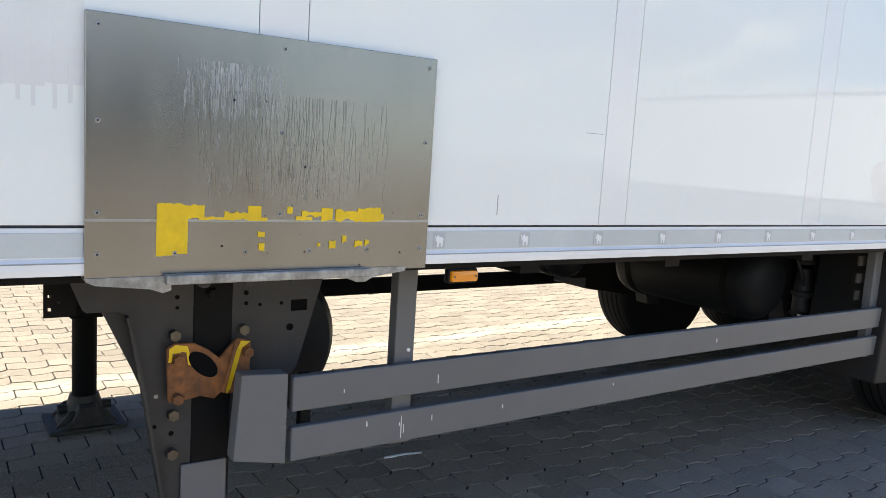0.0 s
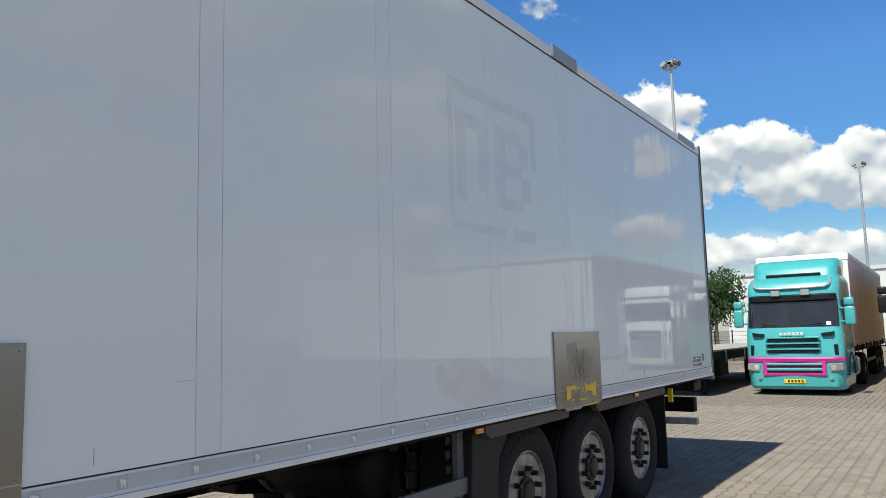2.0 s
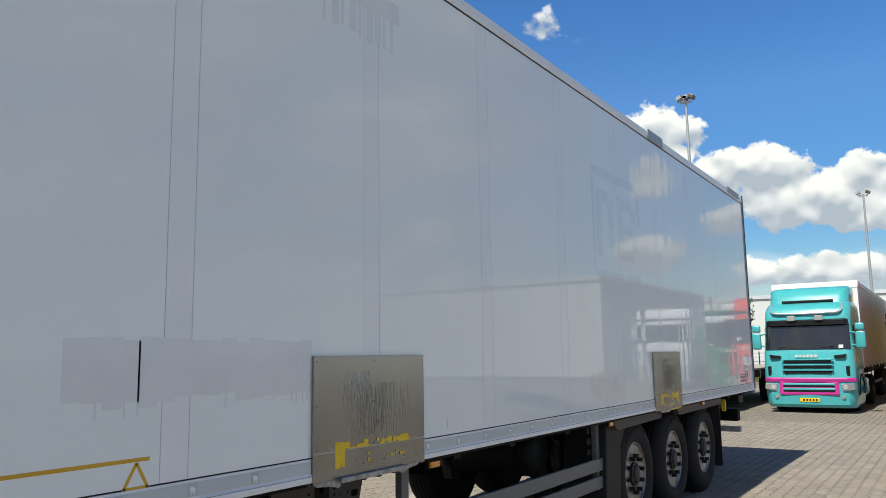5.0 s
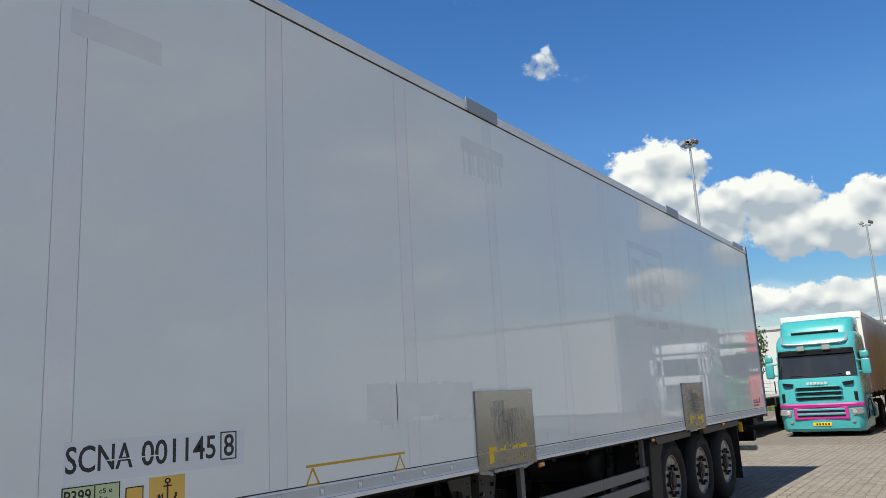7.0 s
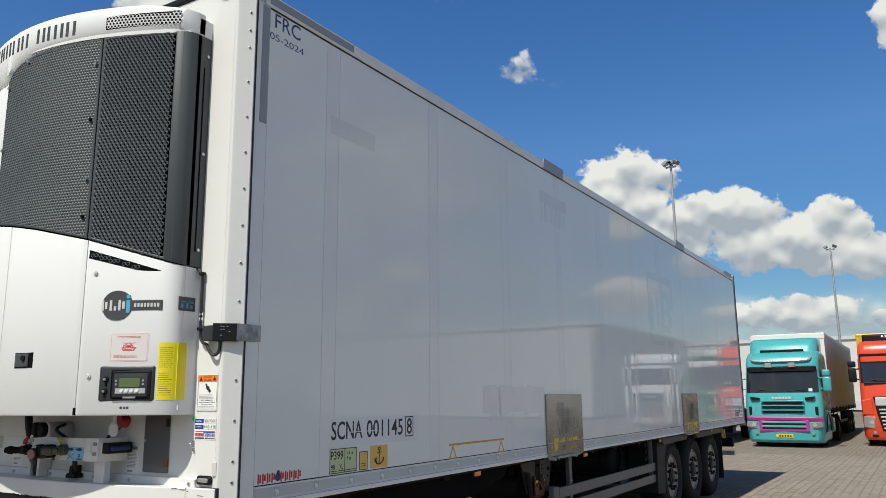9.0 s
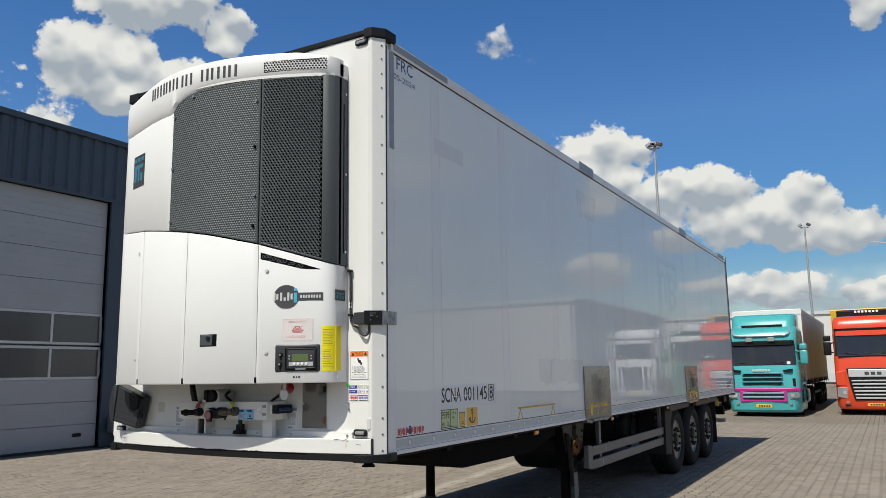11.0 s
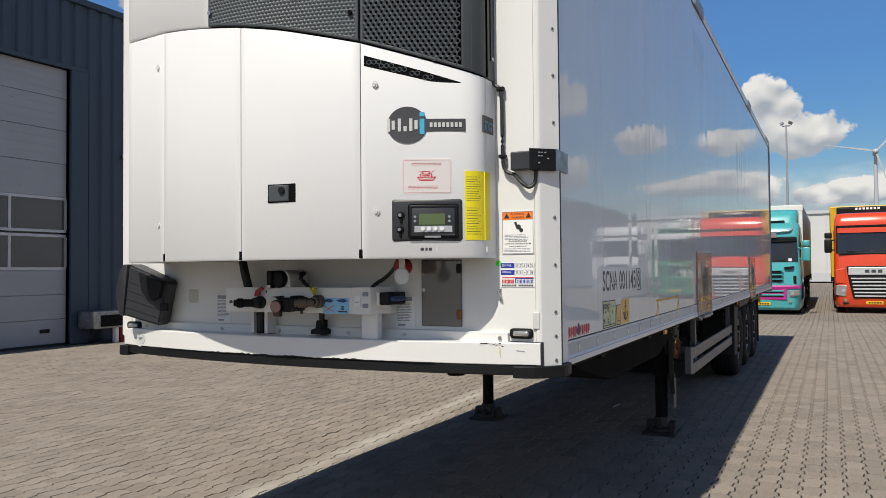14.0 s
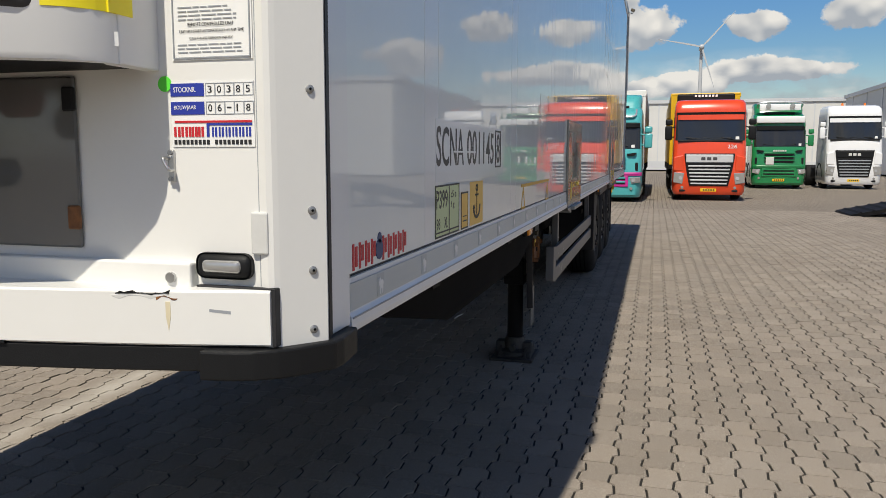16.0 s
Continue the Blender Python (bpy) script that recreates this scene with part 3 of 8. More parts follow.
trailer = thing("semi_trailer", (3.2, YC, 0), "white refrigerated box semi-trailer with grey side guards, parked on landing legs", "trailer")

# box core, roof and floor
part("box_core", box(B(), XF, XR - 0.03, YN + 0.012, YS, ZB + 0.03, ZT - 0.05), M_STRIP, trailer)
part("roof_sheet", box(B(), XF - 0.05, XR, YN + 0.03, YS - 0.03, ZT - 0.05, ZT, 0.012), M_STRIP, trailer)
part("floor_underside", box(B(), XF, XR - 0.05, YN + 0.03, YS - 0.03, ZB - 0.02, ZB + 0.03), M_CHASSIS, trailer)

# side wall: wide panels and narrow joint strips
side = part("side_wall", box(B(), XF + 0.09, XR - 0.03, YN + 0.006, YN + 0.012, 1.27, 3.95), M_BLACK, trailer, "glossy white side wall of wide panels")
JOINTS = [-2.88 + 1.188 * k for k in range(11)]
edges = [XF + 0.10] + [v for j in JOINTS for v in (j, j + 0.127)] + [XR - 0.03]
for k, (a, b) in enumerate(zip(edges, edges[1:])):
    gap = 0.0010
    bm = box(B(), a + gap, b - gap, YN, YN + 0.006, 1.2785, 3.950, 0.0012, 1)
    part("panel" if k % 2 == 0 else "joint_strip", bm, M_PANEL if k % 2 == 0 else M_STRIP, side)
bm = box(B(), XF + 0.09, XR, YS, YS + 0.01, 1.20, 3.98, 0.002, 1)
part("far_side_wall", bm, M_PANEL, trailer)

# bottom rail with tape, top rail
RAILGROOVE = (1.1945, 1.1975)
rail = part("bottom_rail", prism(B(), [(YN - 0.002, 1.272), (YN - 0.004, 1.206), (YN - 0.010, 1.198), (YN - 0.011, 1.182), (YN - 0.008, 1.168), (YN + 0.05, 1.160), (YN + 0.05, 1.272)], "x", XF + 0.10, XR - 0.02), M_RAIL, trailer, "white aluminium bottom rail")
for a, b in ((XF + 0.105, 0.2985), (1.19, 5.155), (6.07, 9.60)):
    part("reflective_tape", box(B(), a, b, YN - 0.0055, YN - 0.003, 1.209, 1.262), M_TAPE, rail, "grey reflective tape with small white emblems")
    x = -3.246
    while x < b - 0.041:
        if x > a + 0.02:
            field = part("emblem_field", box(B(), x, x + 0.042, YN - 0.0065, YN - 0.005, 1.2125, 1.2585), M_TAPEDARK, rail)
            part("emblem_mark", prism(B(), [(x + 0.006 + p * 0.03, 1.216 + q * 0.036) for p, q in ((0.25, 0), (0.42, 0), (0.44, 0.3), (0.68, 0.3), (0.70, 0), (0.86, 0), (0.90, 0.45), (0.96, 0.62), (0.86, 0.78), (0.5, 0.80), (0.40, 0.96), (0.22, 0.90), (0.14, 0.70), (0.02, 0.98), (0.0, 0.86), (0.10, 0.5), (0.24, 0.42))], "y", YN - 0.0080, YN - 0.006), M_RAIL, field)
        x += 0.3185
# proud grey strip stands for the shade line of a groove
part("rail_groove", box(B(), XF + 0.105, XR - 0.03, YN - 0.0118, YN - 0.006, *RAILGROOVE), M_GREYSTRIP, rail)
part("far_bottom_rail", box(B(), XF + 0.1, XR, YS - 0.04, YS + 0.014, 1.16, 1.272, 0.004), M_RAIL, trailer)
top = part("top_rail", prism(B(), [(YN - 0.006, 3.960), (YN - 0.012, 3.975), (YN - 0.012, 4.035), (YN + 0.03, 4.062), (YN + 0.08, 4.062), (YN + 0.08, 3.960)], "x", XF + 0.06, XR), M_RAIL, trailer, "light grey top rail")
part("rail_seam", box(B(), XF + 0.06, XR - 0.02, YN - 0.003, YN + 0.01, 3.949, 3.960), M_BLACK, top)
for a, b, z0 in ((0.43, 0.92, 3.957), (5.35, 5.84, 3.957), (8.80, 9.50, 3.985)):
    bm = box(B(), a, b, YN - 0.019, YN - 0.011, z0, 4.066, 0.003)
    part("rail_plate", bm, M_GREYSTRIP, top, "dark grey plate on the top rail")
part("far_top_rail", box(B(), XF + 0.06, XR, YS - 0.08, YS + 0.014, 3.95, 4.062, 0.008), M_RAIL, trailer)

# front corner: chamfered white profile, dark gasket, white side strip
bm = prism(B(), [(-3.597, 1.868), (-3.601, 1.853), (-3.597, 1.844), (-3.590, 1.837), (-3.525, 1.7815), (-3.516, 1.784), (-3.516, 1.866)], "z", 1.186, 4.01)
corner = part("corner_profile", bm, M_FRONT, trailer, "white chamfered corner profile with rivets")
for z in [1.209, 1.311, 1.413] + [1.614 + 0.2035 * k for k in range(11)] + [3.752, 3.86, 3.958]:
    seat = Matrix.Translation((-3.5455, 1.7990, z)) @ Matrix.Rotation(radians(49.5), 4, "Z")
    bm = lathe(B(), [(0, 0.0072), (-0.0025, 0.0072), (-0.004, 0.005), (-0.0042, 0.0)], (0, 0, 0), "x", 14)
    bm.transform(seat)
    rv = part("rivet", bm, M_RIVET, corner, "dull round rivet", smooth=True)
    bm = lathe(B(), [(-0.003, 0.0024), (-0.0046, 0.0024), (-0.0047, 0.0)], (0, 0, 0), "x", 8)
    bm.transform(seat)
    part("rivet_core", bm, M_DEEP, rv)
part("corner_gasket", box(B(), -3.516, -3.504, 1.782, 1.86, 1.186, 3.97), M_BLACK, trailer)
part("side_corner_strip", box(B(), -3.504, -3.402, 1.790, 1.86, 1.186, 3.953, 0.003), M_STRIP, trailer)
part("strip_seam", box(B(), -3.402, -3.398, 1.794, 1.86, 1.16, 3.953), M_GREYSTRIP, trailer)
part("far_corner_profile", box(B(), -3.60, XF, YS - 0.06, YS + 0.02, 1.235, 4.0, 0.012), M_FRONT, trailer)
part("corner_shoe", prism(B(), [(-3.655, 1.955), (-3.648, 1.905), (-3.634, 1.865), (-3.612, 1.832), (-3.586, 1.806), (-3.530, 1.766), (-3.500, 1.762), (-3.412, 1.772), (-3.412, 1.92), (-3.45, 1.955)], "z", 1.136, 1.186, 0.004), M_PLASTIC, trailer, "scuffed black corner shoe")
part("far_corner_shoe", box(B(), -3.62, -3.42, YS - 0.05, YS + 0.018, 1.130, 1.186, 0.006), M_PLASTIC, trailer)
part("corner_cap", prism(B(), [(-3.614, 1.905), (-3.614, 1.842), (-3.532, 1.768), (-3.405, 1.766), (-3.405, 1.905)], "z", 4.012, 4.085, 0.008), M_PLASTIC, trailer, "black roof corner cap")
part("far_corner_cap", box(B(), -3.610, -3.40, YS - 0.10, YS + 0.02, 4.005, 4.085, 0.010), M_PLASTIC, trailer)
part("front_roof_trim", box(B(), -3.608, -3.55, 1.90, YS - 0.10, 4.04, 4.08, 0.008), M_PLASTIC, trailer, "black front roof edge trim")
strip = part("side_marker_strip", box(B(), -3.462, -3.409, YN - 0.0135, YN - 0.0098, 3.24, 3.945), M_GREYSTRIP, trailer, "grey conspicuity strip round the upper front corner")
part("top_marker_strip", box(B(), -3.409, -2.632, YN - 0.0155, YN - 0.0125, 3.976, 4.024), M_GREYSTRIP, trailer)

# front bulkhead
front = part("front_wall", box(B(), -3.595, XF, 1.868, YS - 0.06, 1.284, 4.035), M_FRONT, trailer, "white front wall")
part("front_seam", box(B(), -3.5955, -3.594, 1.868, 1.8705, 1.288, 4.01), M_GREYSTRIP, front)
# curved lower front beam, flush with the corner profiles at its ends
def beam_x(y):
    u = (y - YC) / 1.2725
    return -3.600 - 0.158 * (1 - u * u)


def band(y0, y1, z0, z1, out, back, n=26):
    """A bowed bar under the front wall; z0 and z1 may be functions of y."""
    bm = B()
    rows = []
    for k in range(n + 1):
        y = y0 + (y1 - y0) * k / n
        a, b = z0(y) if callable(z0) else z0, z1(y) if callable(z1) else z1
        x = beam_x(y) - out
        rows.append([bm.verts.new(p) for p in ((back, y, a), (x + 0.003, y, a), (x, y, a + 0.003), (x, y, b - 0.004), (x + 0.004, y, b), (back, y, b))])
    for p, q in zip(rows, rows[1:]):
        for k in range(6):
            bm.faces.new((p[k], q[k], q[(k + 1) % 6], p[(k + 1) % 6]))
    bm.faces.new(rows[0])
    bm.faces.new(rows[-1][::-1])
    bmesh.ops.recalc_face_normals(bm, faces=bm.faces)
    return bm


beam = part("front_beam", band(1.846, 4.342, 1.190, 1.284, 0.0, -3.47), M_FRONT, trailer, "white curved front beam with a chipped edge", smooth=True)
part("beam_skid", band(1.90, 4.338, 1.145, 1.1895, -0.004, -3.45), M_PLASTIC, trailer, "scraped black strip under the front beam")
rnd = random.Random(5)
ragged = [rnd.uniform(0, 1) for k in range(140)]


def worn_edge(y):
    k = int((y - 2.3) / 0.0125)
    u = min(1.0, max(0.0, (y - 2.4) / 0.25), max(0.0, (3.95 - y) / 0.5))
    return 1.1915 + u * (0.004 + 0.0055 * ragged[max(0, min(139, k))] * (1 if k % 3 else 0.4))


part("worn_edge", band(2.3, 4.0, 1.1885, worn_edge, 0.0012, -3.60, 136), M_PLASTIC, beam, "black scraped lower edge")
part("gouge", band(2.010, 2.100, lambda y: 1.2765 - 0.0025 * math.sin(90 * y) + 0.002 * math.sin(310 * y), lambda y: 1.2825 - 0.0015 * abs(math.sin(70 * y)), 0.0010, -3.62, 12), M_PLASTIC, beam, "dark gouge in the paint")
part("rusty_chip", band(1.997, 2.032, lambda y: 1.268 + 0.004 * math.sin(200 * y), lambda y: 1.275 + 0.002 * math.sin(150 * y), 0.0006, -3.62, 12), M_RUST, beam, "rusty paint chip")
part("chipped_paint", band(2.007, 2.107, lambda y: 1.265 + 0.007 * abs(math.sin(60 * y)), 1.2785, 0.0003, -3.62, 20), M_CLOUDED, beam, "bare grey edge of the chip")
part("rust_run", band(2.009, 2.017, lambda y: 1.212 + 6 * abs(y - 2.013), 1.268, 0.0004, -3.62, 6), mat("rust run stain", (0.66, 0.58, 0.40), 0.5, var=0.1), beam)
part("hairline", band(1.91, 1.945, lambda y: 1.2455 + 0.1 * (y - 1.90), lambda y: 1.2475 + 0.1 * (y - 1.90), 0.0003, -3.60, 6), M_GREYSTRIP, beam)
bm = lathe(B(), [(0, 0.0), (0, 0.033), (0.0015, 0.033), (0.0015, 0.0)], (0, 0, 0), "x", 28)
for v in bm.verts:
    v.co = (beam_x(4.155 + v.co.y) - 0.0006 - v.co.x, 4.155 + v.co.y, 1.236 + v.co.z)
round_mark = part("round_sticker", bm, M_CLOUDED, beam, "round pale grey sticker")
part("sticker_bar", box(B(), beam_x(4.155) - 0.0045, beam_x(4.155), 4.13, 4.18, 1.232, 1.240), M_GREYSTRIP, round_mark)
part("ledge", box(B(), -3.616, -3.59, 1.99, 4.19, 1.270, 1.325, 0.004), M_FRONT, front)
part("top_gasket", box(B(), -3.6075, -3.595, 1.838, 1.985, 1.2835, 1.2870, 0.001), M_BLACK, trailer)
part("beam_gasket", box(B(), -3.6075, -3.50, 1.838, 1.8455, 1.188, 1.287, 0.002), M_BLACK, trailer)
bm = B()
for y in (4.146, 3.60, 3.22, 2.81, 2.50, 2.026):
    cyl(bm, (-3.622, y, 1.300), (-3.605, y, 1.300), 0.009, 12)
part_each("ledge_screw", bm, M_SCREW, front)

# marker lamps in the front wall
for y, z in ((1.933, 1.321), (4.262, 1.298), (1.930, 3.993), (4.25, 3.99)):
    lamp = part("marker_lamp", box(B(), -3.612, -3.59, y - 0.052, y + 0.052, z - 0.022, z + 0.022, 0.016, 4), M_PLASTIC, trailer, "oval clear marker lamp", smooth=True)
    part("lens", box(B(), -3.619, -3.605, y - 0.036, y + 0.036, z - 0.011, z + 0.011, 0.008, 3), M_CLEAR, lamp, smooth=True)
part("reflector", box(B(), -3.604, -3.594, 1.851, 1.882, 1.342, 1.412, 0.003), M_CLOUDED, front, "white reflector")
latch = part("latch", box(B(), -3.600, -3.594, 2.024, 2.036, 1.460, 1.514, 0.002), M_SCREW, front, "small steel latch")
part("latch_bow", tube(B(), glide([(-3.600, 2.026, 1.480), (-3.616, 2.022, 1.480), (-3.618, 2.028, 1.490), (-3.616, 2.034, 1.500), (-3.600, 2.034, 1.500)], 5), 0.0028), M_SCREW, latch, smooth=True)
for z in (1.465, 1.509):
    part("latch_screw", lathe(B(), [(0, 0.0045), (-0.004, 0.004), (-0.004, 0.0)], (-3.600, 2.030, z), "x", 10), M_GALV, latch)

# stainless protection plates
def worn_tape(bm, x, z, w, h, seed, wear=0.35, lift=0.0012):
    """A torn strip of tape with uneven edges; wear is how far the edges eat into it."""
    rnd = random.Random(seed)
    n = max(4, int(w / 0.0045))
    lo, hi = [], []
    a, b = 0.4 * wear, 0.4 * wear
    for i in range(n + 1):
        a = min(wear, max(0.0, a + rnd.uniform(-0.3, 0.3) * wear))
        b = min(wear, max(0.0, b + rnd.uniform(-0.3, 0.3) * wear))
        lo.append((x + w * i / n + rnd.uniform(-0.001, 0.001), z + h * a))
        hi.append((x + w * i / n + rnd.uniform(-0.001, 0.001), z + h * (1 - b)))
    v0 = [bm.verts.new((p, q, lift)) for p, q in lo]
    v1 = [bm.verts.new((p, q, lift)) for p, q in hi]
    for i in range(n):
        bm.faces.new((v0[i], v0[i + 1], v1[i + 1], v1[i]))
    return bm


for x0, x1, name in ((0.30, 1.187, "large"), (5.16, 6.055, "small")):
    p = part("protection_plate", box(B(), x0, x1, YN - 0.015, YN - 0.0015, 1.158, 1.737, 0.0012, 1), M_STEEL, trailer, "scratched stainless steel plate with remains of yellow tape")
    # fold line: its bluish reflection is put into a paler strip
    part("plate_fold", box(B(), x0, x1, YN - 0.0156, YN - 0.0148, 1.2885, 1.2945), M_SMUDGE, p)
    w = x1 - x0
    for u, z in [(u, z) for u in (0.028, 0.502, 0.972) for z in (1.710, 1.508, 1.308)] + [(u, 1.215) for u in (0.028, 0.216, 0.406, 0.596, 0.785, 0.972)]:
        washer = part("plate_screw", lathe(B(), [(-0.0145, 0.0056), (-0.0165, 0.0056), (-0.0172, 0.0046), (-0.0172, 0.0)], (x0 + u * w, YN, z), "y", 14), M_SMUDGE, p, "small round screw")
        part("screw_core", lathe(B(), [(-0.0170, 0.0026), (-0.0178, 0.0024), (-0.0178, 0.0)], (x0 + u * w, YN, z), "y", 8), M_DEEP, washer)
    rnd = random.Random(21)
    # small black discs stand for the dark of drilled holes
    bm = B()
    for k in range(13):
        u, z = rnd.uniform(0.22, 0.95), rnd.choice((rnd.uniform(1.165, 1.26), rnd.uniform(1.30, 1.34), rnd.uniform(1.38, 1.68)))
        cyl(bm, (x0 + w * u, YN - 0.0160, z), (x0 + w * u, YN - 0.014, z), rnd.uniform(0.0014, 0.003), 6)
    part_each("drill_hole", bm, M_DEEP, p)
    bm = B()
    if name == "large":
        strips = ((0.450, 1.207, 0.070, 0.125, 0.05), (0.515, 1.290, 0.043, 0.040, 0.2), (0.545, 1.2915, 0.07, 0.011, 0.3), (0.606, 1.291, 0.068, 0.034, 0.45), (0.664, 1.291, 0.034, 0.037, 0.1), (0.692, 1.290, 0.022, 0.010, 0.2),
                  (0.765, 1.310, 0.015, 0.018, 0.2), (0.788, 1.289, 0.045, 0.014, 0.3), (0.804, 1.292, 0.055, 0.036, 0.4), (0.858, 1.290, 0.032, 0.037, 0.12), (0.898, 1.288, 0.068, 0.038, 0.3), (0.962, 1.289, 0.070, 0.039, 0.15), (1.03, 1.292, 0.012, 0.02, 0.4),
                  (0.690, 1.250, 0.018, 0.016, 0.3), (0.692, 1.216, 0.016, 0.022, 0.3), (0.850, 1.225, 0.008, 0.012, 0.3), (0.884, 1.213, 0.018, 0.030, 0.3), (0.920, 1.229, 0.012, 0.030, 0.3), (0.957, 1.215, 0.024, 0.032, 0.35), (0.987, 1.222, 0.014, 0.022, 0.4))
    else:
        strips = tuple((x0 + u * w, *q) for u, *q in ((0.20, 1.205, 0.08, 0.120, 0.15), (0.29, 1.285, 0.11, 0.037, 0.25), (0.43, 1.280, 0.044, 0.04, 0.4), (0.52, 1.255, 0.031, 0.045, 0.3), (0.60, 1.250, 0.142, 0.075, 0.25), (0.76, 1.205, 0.08, 0.120, 0.12), (0.30, 1.200, 0.053, 0.022, 0.35), (0.46, 1.196, 0.18, 0.014, 0.3)))
    for k, (x, z, ww, hh, wear) in enumerate(strips):
        worn_tape(bm, x, z, ww, hh, 3 + 7 * k, wear, 0.0010 + 0.00006 * k)
    for v in bm.verts:
        v.co = (v.co.x, YN - 0.015 - v.co.z, v.co.y)
    part_each("tape_remnant", bm, M_YELLOW, p, "torn yellow tape")

    def scores(count, u0, u1, z0, z1, lo, hi, thick, lean=0.012):
        """Fine upright scores between two heights, crowded to the middle."""
        bm = B()
        for k in range(count):
            u = u0 + (u1 - u0) * 0.5 * (rnd.random() + rnd.random())
            h, s, q = rnd.uniform(lo, hi), rnd.uniform(-lean, lean), thick * rnd.uniform(0.5, 1.3)
            z = min(z1 - h, rnd.uniform(z0, z1))
            x = x0 + u * w
            prism(bm, [(x, z), (x + 0.6 * q, z), (x + s * h * 8 + q, z + h), (x + s * h * 8, z + h)], "y", YN - 0.01545 - 0.0001 * rnd.random(), YN - 0.0145)
        return bm

    part("scratch_field", scores(230, 0.20, 0.85, 1.33, 1.60, 0.02, 0.12, 0.0006), M_SCORE, p, "fine dark upright scratches", kind="stuff")
    part("splash", scores(200, 0.21, 0.50, 1.52, 1.662, 0.01, 0.07, 0.0018, 0.004), M_SMUDGE, p, "pale dried drips", kind="stuff")
    part("rubbed_field", scores(240, 0.24, 0.86, 1.335, 1.50, 0.008, 0.05, 0.0009, 0.03), M_SMUDGE, p, "pale rub marks", kind="stuff")

# galvanised kick plate below the large plate, and the coupling of the small one
bm = prism(B(), [(0.300, 1.162), (1.123, 1.166), (1.114, 1.153), (1.015, 1.140), (0.994, 1.128), (0.967, 1.128), (0.931, 1.142), (0.484, 1.143), (0.485, 1.129), (0.466, 1.123), (0.438, 1.133), (0.320, 1.146), (0.302, 1.155)], "y", YN - 0.02, YN + 0.08)
part("kick_plate", bm, M_GALV, trailer, "bent galvanised plate under the rail")
part("kick_lip", box(B(), 0.468, 0.995, YN - 0.045, YN - 0.018, 1.145, 1.168, 0.003), M_GALV, trailer)
for x in (0.565, 0.68, 0.80):
    part("kick_bolt", lathe(B(), [(0, 0.018), (0.03, 0.018), (0.034, 0.012), (0.034, 0.0)], (x, YN - 0.01, 1.146), "y", 14), M_BRACKET, trailer, smooth=True)
part("small_kick_plate", prism(B(), [(5.30, 1.160), (6.02, 1.160), (5.98, 1.146), (5.62, 1.142), (5.60, 1.130), (5.34, 1.134)], "y", YN - 0.014, YN + 0.06), M_GALV, trailer, "bent galvanised lip")
part("lip_paint", box(B(), 5.66, 5.97, YN - 0.0165, YN - 0.012, 1.144, 1.156, 0.001), M_YELLOW, trailer, "yellow paint on the lip")

# landing gear
def landing_leg(y, near):
    gear = part("landing_leg", box(B(), 0.575, 0.705, y - 0.065, y + 0.065, 0.60, 1.14, 0.012), M_CHASSIS, trailer, "dark greasy landing leg")
    part("inner_leg", lathe(B(), [(0.08, 0.056), (0.62, 0.056)], (0.64, y, 0.0), "z", 24), M_CHASSIS, gear, smooth=True)
    part("leg_collar", box(B(), 0.565, 0.715, y - 0.072, y + 0.072, 0.60, 0.66, 0.008), M_CHASSIS, gear)
    foot = B()
    prism(foot, [(0.50, 0.0), (0.52, 0.03), (0.57, 0.05), (0.60, 0.12), (0.68, 0.12), (0.71, 0.05), (0.76, 0.03), (0.78, 0.0)], "y", y - 0.13, y + 0.13, 0.008)
    box(foot, 0.47, 0.81, y - 0.15, y + 0.15, 0.0, 0.022, 0.006)
    bmesh.ops.translate(foot, verts=foot.verts, vec=(0, 0, GZ))
    part("foot", foot, M_FOOT, gear, "worn pivoting foot plate")
    part("foot_boot", lathe(B(), [(0.03, 0.125), (0.055, 0.120), (0.075, 0.085), (0.12, 0.075), (0.15, 0.066), (0.16, 0.0)], (0.64, y, GZ), "z", 20), M_FOOT, gear, smooth=True)
    for k in range(4):
        bm = B()
        th = math.radians(45 + 90 * k)
        cyl(bm, (0.64 + 0.115 * math.cos(th), y + 0.115 * math.sin(th), GZ + 0.02), (0.64 + 0.115 * math.cos(th), y + 0.115 * math.sin(th), GZ + 0.058), 0.020, 8, 0.014)
        part("foot_stud", bm, M_FOOT, gear)
    bm = B()
    cyl(bm, (0.52, y, 0.085), (0.76, y, 0.085), 0.022, 12)
    for s in (-1, 1):
        prism(bm, [(0.50, 0.02), (0.56, 0.09), (0.72, 0.09), (0.78, 0.02)], "y", y + s * 0.09 - 0.008, y + s * 0.09 + 0.008)
    bmesh.ops.translate(bm, verts=bm.verts, vec=(0, 0, GZ))
    part("foot_pin", bm, M_FOOT, gear)


